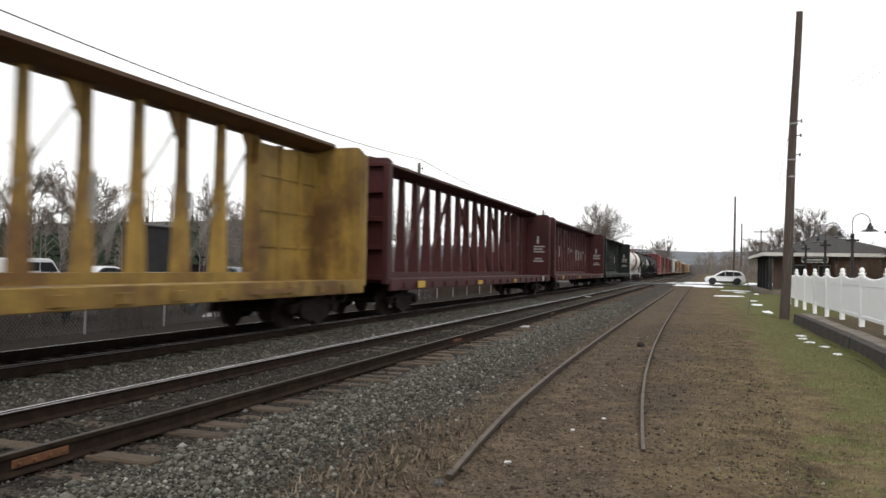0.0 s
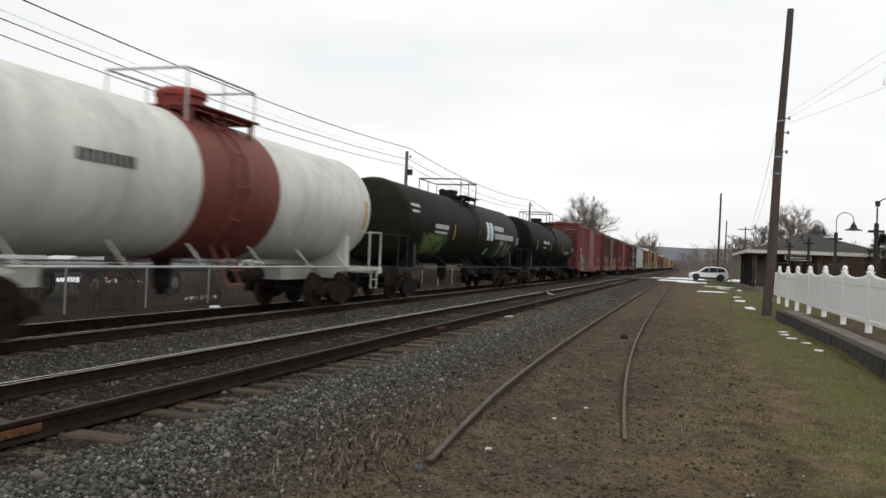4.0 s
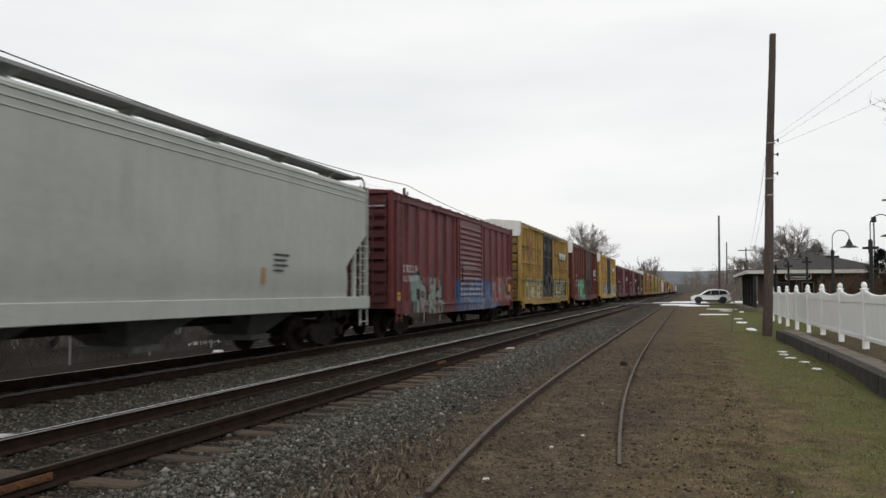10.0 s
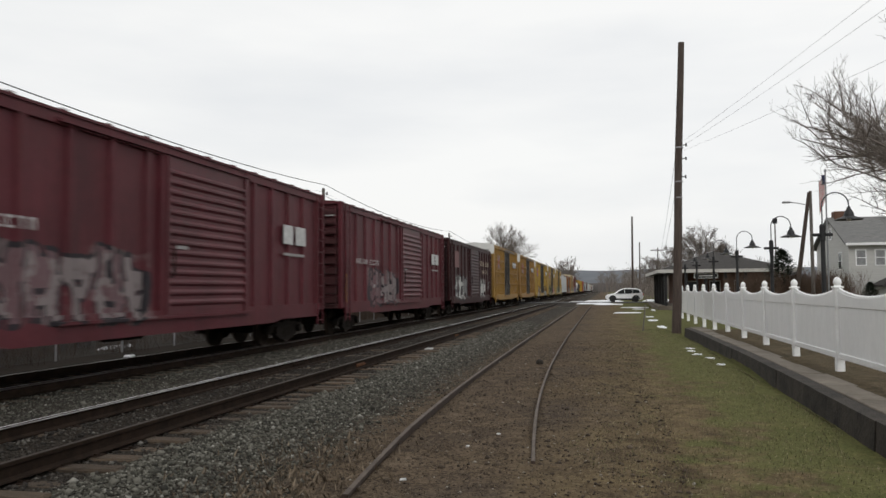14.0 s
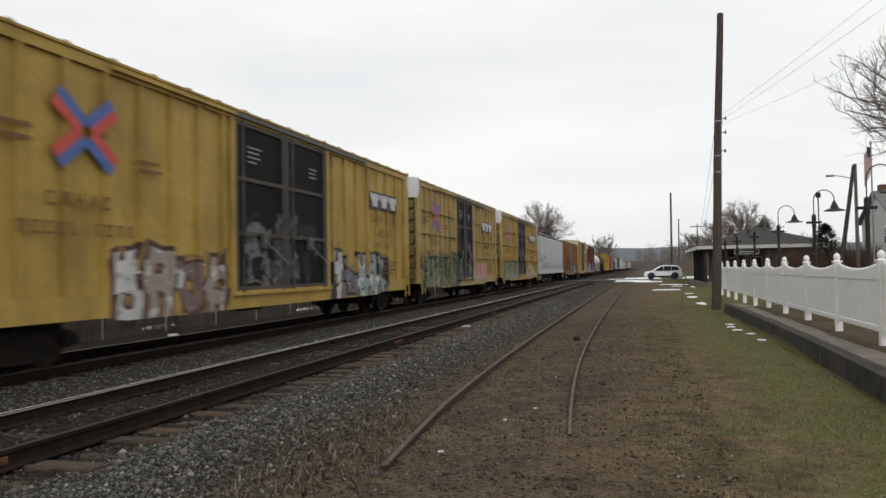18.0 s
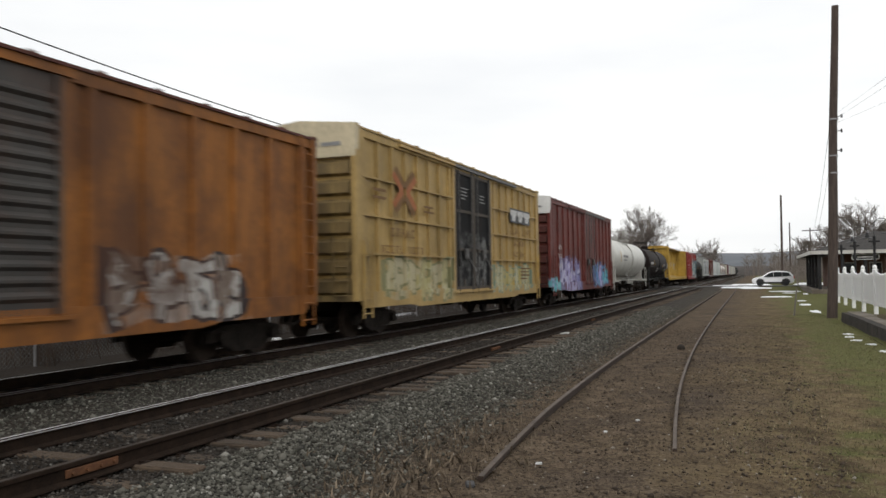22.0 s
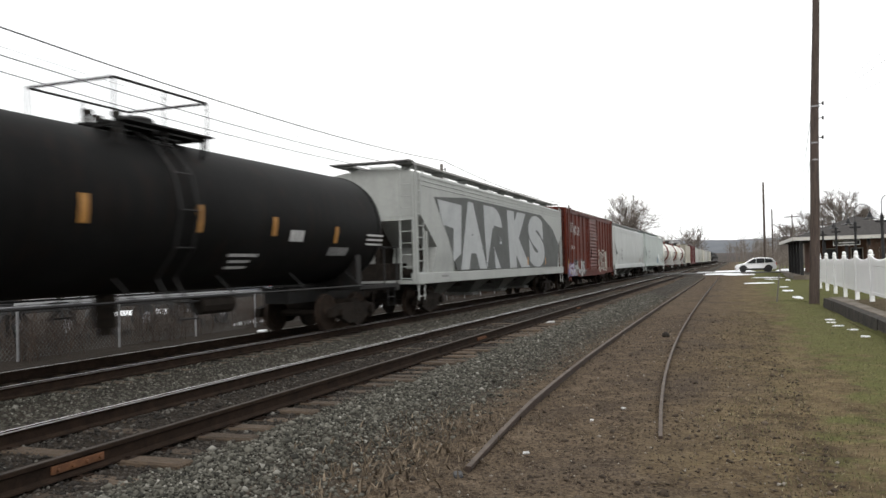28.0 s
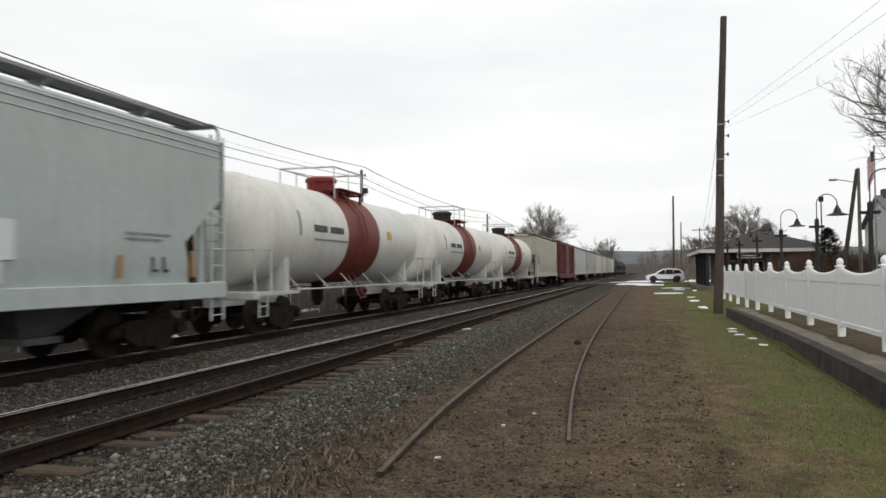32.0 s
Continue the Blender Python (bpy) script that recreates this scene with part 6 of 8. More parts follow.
ttx(471.05, 488.96, ((0.3, 7.6, 0.75, 2.25, (0.035, 0.05, 0.03), ((0.09, 0.125, 0.065), (0.16, 0.175, 0.11), (0.06, 0.075, 0.045), (0.26, 0.27, 0.2)), 0.5), (7.4, 10.8, 1.0, 2.2, (0.03, 0.03, 0.03), ((0.08, 0.08, 0.08), (0.2, 0.2, 0.19), (0.03, 0.03, 0.03)), 0.5), (10.9, 15.2, 0.9, 1.9, (0.4, 0.3, 0.3), (PINK, (0.5, 0.3, 0.28), (0.45, 0.32, 0.15)), 0.7)), base=(0.44, 0.315, 0.115), label="pale tan high-cube boxcar with green graffiti band")
ttx(490.8, 508.69, ((0.4, 7.4, 0.8, 2.1, (0.12, 0.14, 0.09), ((0.34, 0.35, 0.26), (0.22, 0.23, 0.16), (0.16, 0.18, 0.13)), 0.6), (10.9, 16.8, 0.9, 1.9, (0.25, 0.26, 0.2), ((0.42, 0.42, 0.36), CRM, (0.36, 0.3, 0.12)), 0.8)), base=(0.47, 0.325, 0.1), label="mustard high-cube boxcar with pale green graffiti")
# 25 hopper, 26 orange, 27 yellow, 28 maroon
CARS.append(hopper(510.44, 20.98, 4.72, (0.52, 0.54, 0.54), "light grey covered hopper with small black stencils", HG, marks=[(lines(3.0, 5.0, 2.7, 1, 0.26) + lines(3.2, 6.2, 2.1, 3, 0.08, 0.08), GREYMARK), ([(13.2, 14.4, 1.62, 1.84)], BLACK), (lines(18.4, 19.2, 2.2, 5, 0.05, 0.05), GREYMARK), ([(6.9, 7.0, 1.5, 1.9), (11.6, 11.7, 1.5, 1.9), (16.0, 16.1, 1.5, 1.9)], YELM)]))
CARS.append(boxcar(532.93, 17.57, 4.66, (0.33, 0.125, 0.025), "rusty orange boxcar with a dark grey door and white graffiti", "red and brown boxcars of the train", (7.0, 10.5), "rib", ((2.9, 6.9, 0.65, 2.35, BLK, (SIL, (0.3, 0.28, 0.25), (0.1, 0.06, 0.04)), 0.8), (11.2, 15.0, 0.8, 2.1, BLK, (WHT, (0.5, 0.48, 0.46), (0.12, 0.07, 0.04), (0.45, 0.43, 0.4)), 0.6)), 0.75, 0.35, (0.06, 0.055, 0.05), None, (0.34, 0.17, 0.025), (0.10, 0.025, 0.02),
                   marks=[([(1.25, 3.75, 3.8, 4.05), (3.7, 6.2, 3.1, 3.45)], plain("dark_faded_lettering", (0.05, 0.03, 0.02), (0.09, 0.06, 0.04), 5.0, 0.7, 0, 0)), ([(7.3, 7.6, 2.5, 2.9)], WHITE)]))
ttx(552.38, 570.31, ((1.5, 6.8, 0.95, 2.1, (0.2, 0.2, 0.1), (CRM, (0.38, 0.34, 0.16), (0.45, 0.4, 0.26)), 0.8), (10.9, 16.8, 0.95, 2.0, (0.2, 0.26, 0.2), ((0.36, 0.4, 0.3), CRM, (0.44, 0.36, 0.14)), 0.8)), base=(0.46, 0.315, 0.12), label="pale yellow high-cube boxcar with faded graffiti", hat=(0.6, 0.52, 0.36), ink=(RED_DIM, FADED_M))
CARS.append(boxcar(572.54, 17.8, 5.32, (0.15, 0.035, 0.028), "maroon high-cube boxcar with lavender and aqua graffiti", MG, (8.6, 11.6), "plug", ((0.0, 2.2, 0.8, 1.45, (0.1, 0.3, 0.34), (AQUA, (0.2, 0.55, 0.55), LIL), 0.8), (1.9, 7.5, 0.55, 2.45, (0.12, 0.1, 0.2), (LIL, LAV, (0.5, 0.5, 0.62), (0.2, 0.2, 0.36)), 0.7), (10.9, 16.4, 0.85, 2.3, (0.06, 0.08, 0.2), (LAV, LIL, (0.1, 0.25, 0.45), AQUA), 0.6)), 0.2, 0.25, None, CAPW,
                   marks=[(lines(1.6, 2.4, 3.1, 3, 0.24, 0.22, (1, 1)) , WHITE)]))
# 29 to 33
CARS.append(tank_car(591.5, 18.9, 1.51, 2.80, (0.66, 0.655, 0.61), "dirty white tank car with yellow brown stains", TG, None, [((5.0, 5.9, 2.85, 3.05), GREYMARK), ((6.2, 7.4, 2.85, 3.05), GREYMARK), ((5.0, 6.9, 2.62, 2.7), GREYMARK), ((3.7, 3.95, 2.5, 3.3), YELM), ((17.4, 18.2, 2.7, 3.1), GREYMARK)], (0.45, 0.45, 0.43), (0.5, 0.49, 0.45), 0.35, 0.25))
CARS.append(tank_car(612.1, 18.6, 1.47, 2.68, (0.020, 0.014, 0.014), "black tank car with white stencils and yellow reflectors", TG, None, [((2.2, 4.4, 2.5, 2.72), WHITE), ((2.2, 4.4, 2.3, 2.36), GREYMARK), ((5.2, 5.4, 2.4, 2.95), YELM), ((9.7, 9.9, 2.3, 2.9), YELM), ((13.0, 13.2, 2.3, 2.8), YELM), ((7.9, 9.7, 2.05, 2.16), WHITE), ((7.9, 9.4, 1.86, 1.92), WHITE), ((14.0, 14.8, 2.5, 2.62), WHITE), ((14.0, 14.8, 2.3, 2.4), WHITE), ((14.7, 15.3, 1.9, 2.1), plain("olive_label", (0.2, 0.2, 0.04), (0.28, 0.28, 0.08), 4.0, 0.6, 0, 0)), ((16.2, 16.8, 1.8, 2.1), WHITE), ((17.3, 18.2, 2.1, 2.7), GREYMARK)], None, (0.014, 0.014, 0.014), 0.2, 0.3))
CARS.append(centerbeam(632.2, 25.32, 4.75, (0.50, 0.32, 0.06), "empty clean yellow centerbeam lumber flatcar", CG, [([(2.0, 3.0, 0.86, 1.05)], YELM)], 0.3))
CARS.append(boxcar(659.48, 17.91, 4.75, (0.30, 0.045, 0.04), "red boxcar with a large white and teal graffiti piece", MG, (7.6, 11.2), "rib", ((8.2, 17.85, 0.8, 3.75, (0.02, 0.09, 0.11), ((0.55, 0.55, 0.52), (0.5, 0.5, 0.48), (0.04, 0.05, 0.06), (0.55, 0.54, 0.5), (0.16, 0.34, 0.36)), 1.25),), 0.15, 0.2, marks=[([(16.9, 17.6, 1.22, 1.45), (10.0, 10.8, 1.0, 1.1)], YELM), (lines(1.2, 2.6, 2.9, 3, 0.2, 0.2), WHITE)]))
CARS.append(tank_car(679.0, 18.9, 1.47, 2.67, TARBLACK, "black tank car with white stencils and a railed platform", TG, None, [((7.0, 7.16, 2.35, 2.8), AMBER), ((9.75, 9.92, 2.3, 2.8), AMBER), ((12.3, 12.45, 2.3, 2.7), AMBER), ((15.1, 15.24, 2.2, 2.6), AMBER), ((13.05, 13.65, 2.2, 2.45), WHITE), ((11.0, 12.0, 1.86, 1.92), WHITE), ((11.1, 11.8, 1.74, 1.79), WHITE), ((11.1, 11.8, 1.62, 1.67), WHITE), ((15.0, 16.0, 1.9, 2.1), GREYMARK), ((16.9, 17.9, 2.42, 2.47), WHITE), ((16.9, 17.9, 2.3, 2.35), WHITE), ((16.9, 17.9, 2.18, 2.23), WHITE)], None, (0.014, 0.014, 0.014), 0.15, 0.25))
# 34 to 37
car34 = hopper(699.14, 21.49, 4.72, (0.40, 0.415, 0.4), "grey covered hopper with huge grey and white block lettering", HG, marks=[(lines(2.0, 2.6, 1.3, 1, 0.1), GREYMARK), ([(13.4, 13.7, 1.55, 2.1), (17.0, 17.3, 1.55, 2.1)], YELM)])
CARS.append(car34)
CARS.append(boxcar(721.84, 17.71, 4.72, (0.105, 0.017, 0.008), "rust red boxcar with white graffiti and a white monogram", MG, (7.4, 10.5), "rib", ((0.2, 3.0, 0.75, 1.6, (0.15, 0.12, 0.3), (LAV, (0.3, 0.25, 0.12), SIL), 0.6), (2.6, 6.0, 0.75, 1.8, BLK, (WHT, SIL, (0.25, 0.26, 0.27)), 0.8), (11.1, 14.8, 1.0, 2.4, (0.42, 0.42, 0.38), ((0.1, 0.025, 0.016), (0.05, 0.04, 0.03), (0.11, 0.03, 0.02), (0.2, 0.19, 0.17)), 0.7)), 0.5, 0.12,
                   marks=[([(2.1, 3.0, 3.25, 3.8), (3.2, 4.05, 3.25, 3.8)], WHITE), (lines(0.9, 2.0, 3.95, 5, 0.06, 0.06), WHITE), (lines(1.2, 2.4, 2.6, 1, 0.2), WHITE), (lines(9.0, 11.0, 3.5, 3, 0.05, 0.1), WHITE), ([(0.2, 0.6, 1.22, 1.8)], YELM)], ribs=6, belts=7))
CARS.append(hopper(741.02, 21.59, 4.70, PALE, "pale grey covered hopper with a bright white sill", HG, marks=[(lines(3.4, 4.7, 2.65, 3, 0.2, 0.14), GREYMARK), ([(16.6, 16.9, 1.5, 2.2), (19.4, 19.6, 1.5, 2.3)], YELM), ([(17.6, 18.3, 1.6, 1.9)], BLACK), (lines(18.5, 19.2, 2.2, 4, 0.06, 0.06), GREYMARK)]))
CARS.append(hopper(764.1, 22.17, 4.74, (0.50, 0.55, 0.53), "pale green grey covered hopper with a blue tag", HG, ((13.2, 15.8, 1.3, 2.1, (0.05, 0.11, 0.17), ((0.06, 0.14, 0.2), (0.12, 0.22, 0.28), (0.3, 0.36, 0.38)), 0.45),), marks=[([(14.3, 16.0, 1.8, 2.4), (15.2, 15.75, 1.45, 1.8)], PATCH), (lines(11.6, 13.3, 2.1, 3, 0.06, 0.06) + lines(18.6, 20.0, 2.35, 2, 0.05, 0.05), GREYMARK), (lines(3.4, 4.6, 2.75, 1, 0.25) + lines(3.4, 4.9, 2.2, 2, 0.1, 0.1), GREYMARK), ([(18.4, 18.6, 1.5, 2.2), (20.7, 20.9, 1.5, 2.4)], YELM), ([(19.4, 20.1, 1.6, 1.9)], BLACK)]))
# 38 to 40: white tanks with red bands
for s0, L, dome in ((787.8, 15.2, (0.24, 0.03, 0.03)), (804.2, 15.4, (0.03, 0.03, 0.03)), (820.8, 16.0, (0.03, 0.03, 0.03))):
    CARS.append(tank_car(s0, L, 1.5, 2.75, CREAM, "clean white tank car with a brick red band" + (" and red dome" if dome[0] > 0.1 else ""), TG, ((0.21, 0.045, 0.03), 3.0, 0.2), [((3.6, 4.6, 2.75, 2.95), BLACK), ((4.8, 5.9, 2.75, 2.95), BLACK), ((3.6, 6.2, 2.5, 2.56), GREYMARK), ((10.2, 11.0, 2.75, 3.05), YELM), ((2.6, 2.7, 2.6, 3.3), GREYMARK)], dome, (0.6, 0.6, 0.58), 0.12, 0.15))
# the tail of the train, far off
CARS.append(hopper(838.4, 15.6, 4.7, (0.5, 0.47, 0.40), "short cream covered hopper", HG))
CARS.append(boxcar(855.6, 18.0, 4.72, (0.14, 0.03, 0.032), "maroon boxcar with ribbed sides", MG, (7.6, 11.4)))
s = 875.6
for k in range(6):
    CARS.append(hopper(s, 19.6, 4.72, ((0.5, 0.5, 0.48), (0.42, 0.42, 0.38), (0.55, 0.53, 0.46))[k % 3], "grey covered hopper far down the train", HG))
    s += 21.4
for k in range(7):
    CARS.append(tank_car(s, 18.2, 1.5, 2.72, TARBLACK if k % 3 else (0.05, 0.05, 0.05), "black tank car far down the train", TG))
    s += 20.2

# the huge sprayed word on the grey hopper: dark shapes round pale letters
c34 = car34[0]
DARKG = plain("dark_grey_spray", (0.055, 0.06, 0.058), (0.1, 0.105, 0.102), 1.6, 0.7, 0, 0)
PALEG = plain("pale_grey_spray", (0.3, 0.315, 0.32), (0.4, 0.415, 0.42), 1.6, 0.7, 0, 0)
g = Geo().prism([(-9.3, 3.8), (-6.0, 4.0), (5.6, 3.98), (8.2, 3.4), (9.8, 2.5), (9.2, 1.42), (-7.2, 1.42), (-8.0, 2.5)], "x", 1.604, 1.608)
part("sprayed_ground", g, DARKG, c34, "dark grey sprayed background")
g = Geo().prism([(-9.0, 3.75), (-6.6, 3.7), (-6.75, 2.0), (-7.6, 1.7), (-7.5, 2.85), (-8.6, 2.95)], "x", 1.609, 1.613)
part("sprayed_shape", g, PALEG, c34, "pale grey sprayed hook")


def sprayed_letter(ch, y0, w, z0, h, fat, x, mat, label):
    cu = bpy.data.curves.new("letter", "FONT")
    cu.body, cu.size, cu.extrude, cu.offset = ch, 1.0, 0.0, fat
    tmp = bpy.data.objects.new("letter_tmp", cu)
    me = bpy.data.meshes.new_from_object(tmp)
    me.name = "letter"
    bpy.data.objects.remove(tmp)
    xs = [v.co.x for v in me.vertices]
    ys = [v.co.y for v in me.vertices]
    ax, bx, ay, by = min(xs), max(xs), min(ys), max(ys)
    for v in me.vertices:
        u, t = (v.co.x - ax) / (bx - ax), (v.co.y - ay) / (by - ay)
        v.co = (x, y0 + w * u - 0.3 * t, z0 + h * t)
    me.materials.append(mat)
    hang("letter", me, c34, None, label)


for ch, y0, w, fat in (("A", -6.8, 3.1, 0.08), ("R", -3.7, 3.35, 0.085), ("K", -0.35, 3.5, 0.1), ("S", 3.2, 3.1, 0.075)):
    sprayed_letter(ch, y0, w, 1.43, 2.45, fat, 1.613, PALEG, "pale grey sprayed block letter")


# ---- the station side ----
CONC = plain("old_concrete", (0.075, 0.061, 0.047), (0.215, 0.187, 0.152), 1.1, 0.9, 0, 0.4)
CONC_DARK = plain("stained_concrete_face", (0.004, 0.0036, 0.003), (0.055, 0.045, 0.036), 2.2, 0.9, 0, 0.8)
VINYL = plain("white_vinyl", (0.76, 0.77, 0.77), (0.85, 0.86, 0.86), 1.0, 0.45, 0, 0.03)
WOODPOLE = plain("weathered_pole_wood", (0.036, 0.026, 0.022), (0.10, 0.076, 0.064), 3.0, 0.9, 0, 0.5, (6.0, 6.0, 0.5))
GREYPOLE = plain("grey_pole_wood", (0.10, 0.09, 0.08), (0.2, 0.18, 0.165), 3.0, 0.9, 0, 0.4, (6.0, 6.0, 0.5))
IRON = plain("black_iron", (0.010, 0.010, 0.011), (0.03, 0.03, 0.032), 4.0, 0.5, 0.3)
WIRE = plain("dark_wire", (0.015, 0.015, 0.016), (0.03, 0.03, 0.03), 2.0, 0.6, 0, 0)
GALV = plain("galvanised_steel", (0.22, 0.22, 0.23), (0.36, 0.36, 0.37), 5.0, 0.5, 0.5)
SHINGLE = plain("grey_shingles", (0.022, 0.02, 0.019), (0.055, 0.05, 0.047), 2.5, 0.9, 0, 0.6, (1.0, 1.0, 9.0))
SIDING = plain("white_siding", (0.40, 0.40, 0.385), (0.52, 0.52, 0.50), 1.0, 0.7, 0, 0.3, (0.3, 0.3, 14.0))
FASCIA = plain("cream_fascia", (0.42, 0.41, 0.38), (0.56, 0.55, 0.52), 2.0, 0.7)
BRICKW = plain("brown_brick", (0.07, 0.035, 0.025), (0.16, 0.085, 0.06), 5.0, 0.9, 0, 0.4, (4.0, 4.0, 13.0))
GLASS = plain("dark_window_glass", (0.012, 0.014, 0.016), (0.03, 0.033, 0.036), 0.7, 0.12, 0.0, 0, spec=0.3)
CURTAIN = plain("curtained_window_glass", (0.14, 0.145, 0.15), (0.28, 0.285, 0.29), 2.5, 0.15, 0.0, 0, spec=0.4)
BARK = plain("grey_bark", (0.045, 0.038, 0.032), (0.12, 0.10, 0.088), 5.0, 0.95, 0, 0.6, (3.0, 3.0, 0.8))
TWIG = plain("winter_twigs", (0.10, 0.084, 0.074), (0.21, 0.18, 0.16), 3.0, 0.95, 0, 0)
BRUSH = plain("brown_brush", (0.05, 0.034, 0.024), (0.13, 0.085, 0.06), 3.0, 0.95, 0, 0)
SCRUB = plain("dark_dry_weeds", (0.02, 0.014, 0.01), (0.075, 0.052, 0.038), 3.0, 0.95, 0, 0)
PINE = plain("dark_evergreen", (0.010, 0.018, 0.010), (0.03, 0.045, 0.024), 6.0, 0.9, 0, 0.3)
SLUSH = plain("thin_grey_slush", (0.2, 0.19, 0.175), (0.6, 0.6, 0.6), 7.0, 0.7, 0, 0.5)
SNOW = plain("old_snow", (0.68, 0.70, 0.73), (0.84, 0.85, 0.87), 3.0, 0.8, 0, 0.4)

# platform edge and its walk
wall = thing("platform_wall", pose(0, 0, 0), "low dark mottled concrete retaining wall of the platform", "wall", kind="structure")
wall_x = lambda y: 3.08 + 0.16 * math.sin(min(1.0, max(0.0, (y - 8) / 13)) * 1.57) - 0.0012 * max(0, y - 22) ** 2
rw = random.Random(9)
y = 2.0
while y < 33:
    step = rw.uniform(2.6, 3.2)
    y1 = min(33.2, y + step)
    g = Geo()
    dx = rw.uniform(-0.015, 0.015)
    a, c = wall_x(y) + dx, wall_x(y1) + dx
    g.add([(a, y + 0.006, -0.55), (a + 0.28, y + 0.006, -0.55), (c + 0.28, y1 - 0.006, -0.55), (c, y1 - 0.006, -0.55), (a + 0.03, y + 0.006, 0.0), (a + 0.28, y + 0.006, 0.0), (c + 0.28, y1 - 0.006, 0.0), (c + 0.03, y1 - 0.006, 0.0)],
          [(0, 3, 2, 1), (4, 5, 6, 7), (0, 1, 5, 4), (2, 3, 7, 6), (0, 4, 7, 3), (1, 2, 6, 5)])
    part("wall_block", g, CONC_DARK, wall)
    y = y1
walkway = thing("platform_walk", pose(0, 0, 0), "worn concrete walk along the platform edge", "pavement", kind="structure")
y = 1.0
while y < 33:
    g = Geo().box(wall_x(y + 0.9) + 0.30, 3.95 + rw.uniform(-0.07, 0.07), y + 0.006, y + 1.824, -0.25, 0.006 + rw.uniform(-0.008, 0.006), 0.012)
    part("slab", g, CONC, walkway)
    y += 1.83

# white vinyl fence with a scalloped top
FX, FSTEP = 4.46, 3.62


white_fence = thing("white_fence", pose(FX, 0, 0), "white vinyl privacy fence with scalloped top and ball finials", "fence")
first = 16.55 - 4 * FSTEP
pw = FSTEP - 0.16
post_me = Geo().box(-0.075, 0.075, -0.075, 0.075, -0.2, 1.56, 0.01).mesh("post", VINYL)
collar_me = Geo().box(-0.1, 0.1, -0.1, 0.1, 1.55, 1.595, 0.012).mesh("collar", VINYL)
finial_me = Geo().lathe([(0.075, 1.59), (0.06, 1.61), (0.075, 1.64), (0.08, 1.68), (0.065, 1.73), (0.035, 1.76), (0.008, 1.775)], "z", (0, 0, 0), 12).mesh("finial", VINYL, True)
q = [(-pw / 2 + pw * k / 16, 1.36 + 0.15 * (k / 8 - 1) ** 2) for k in range(17)]
panel_me = Geo().prism([(pw / 2, 1.24), (-pw / 2, 1.24)] + q, "x", -0.03, -0.018).mesh("panel", VINYL)
rail_me = [Geo().box(-0.03, 0.03, -pw / 2, pw / 2, z0, z1, 0.008).mesh("rail", VINYL) for z0, z1 in ((0.2, 0.31), (1.19, 1.28))]
SLATS = 23
slat_me, picket_me = [], []
for k in range(SLATS):
    a = -pw / 2 + pw * k / SLATS
    c = a + pw / SLATS - 0.0025
    top = 1.39 + 0.15 * ((k + 0.5) / SLATS * 2 - 1) ** 2
    slat_me.append(Geo().box(-0.012, 0.012, a, c, 0.29, 1.21).mesh("slat", VINYL))
    picket_me.append(Geo().prism([(a + 0.008, 1.26), (c - 0.008, 1.26), (c - 0.008, top), ((a + c) / 2, top + 0.03), (a + 0.008, top)], "x", -0.016, 0.016).mesh("picket", VINYL))
for k in range(14):
    p = hang("post", post_me, white_fence, pose(0, first + k * FSTEP, 0))
    hang("collar", collar_me, p)
    hang("finial", finial_me, p)
    if k < 13:
        p = hang("panel", panel_me, white_fence, pose(0, first + (k + 0.5) * FSTEP, 0))
        for me in rail_me + slat_me + picket_me:
            hang(me.name.split(".")[0], me, p)

# the tall old pole and the small leaning post
pole = thing("utility_pole", pose(3.02, 36.0, -0.35), "tall bare weathered wooden utility pole leaning slightly", "utility pole")
g = Geo().path([(0.48 * k / 8 + 0.02 * math.sin(k), 0.03 * math.sin(k * 1.7), -0.3 + 13.08 * k / 8) for k in range(9)], [0.205 - 0.009 * k for k in range(9)], 14)
part("pole", g, WOODPOLE, pole, smooth=True)
for z, x in ((8.1, 0.31), (6.6, 0.255), (5.9, 0.23)):
    part("steel_band", Geo().lathe([(0.172, -0.03), (0.178, 0.0), (0.172, 0.03)], "z", (x, 0.0, z), 12), GALV, pole)
for z, x in ((8.2, 0.32), (7.6, 0.3), (6.8, 0.27)):
    part("bracket", Geo().tube((x, 0, z), (x + 0.28, -0.05, z + 0.02), 0.02, 6).tube((x + 0.28, -0.05, z - 0.06), (x + 0.28, -0.05, z + 0.08), 0.035, 8), IRON, pole)
g = Geo().tube((0, 0, -0.25), (0.16, 0.0, 1.2), 0.035, 7, 0.028)
solo("stake", g, GREYPOLE, "thin leaning weathered wooden stake in the grass", "post", at=pose(1.66, 37.6, -0.35))
g = Geo().lathe([(0.07, 0.0), (0.10, 0.04), (0.08, 0.1), (0.03, 0.13)], "z", (0, 0, 0), 8)
solo("clod", g, plain("dark_clod", (0.012, 0.01, 0.008), (0.035, 0.028, 0.022), 9.0, 0.95), "dark clod of old tie wood between the siding rails", "debris", at=pose(-1.62, 20.4, -0.33))
solo("rail_stub", Geo().box(-0.045, 0.045, -0.06, 0.06, 0.0, 0.08, 0.015), BLACK, "dark broken end block by the siding rail", "debris", at=pose(-2.33, 6.75, -0.37, 8, 0, 20))
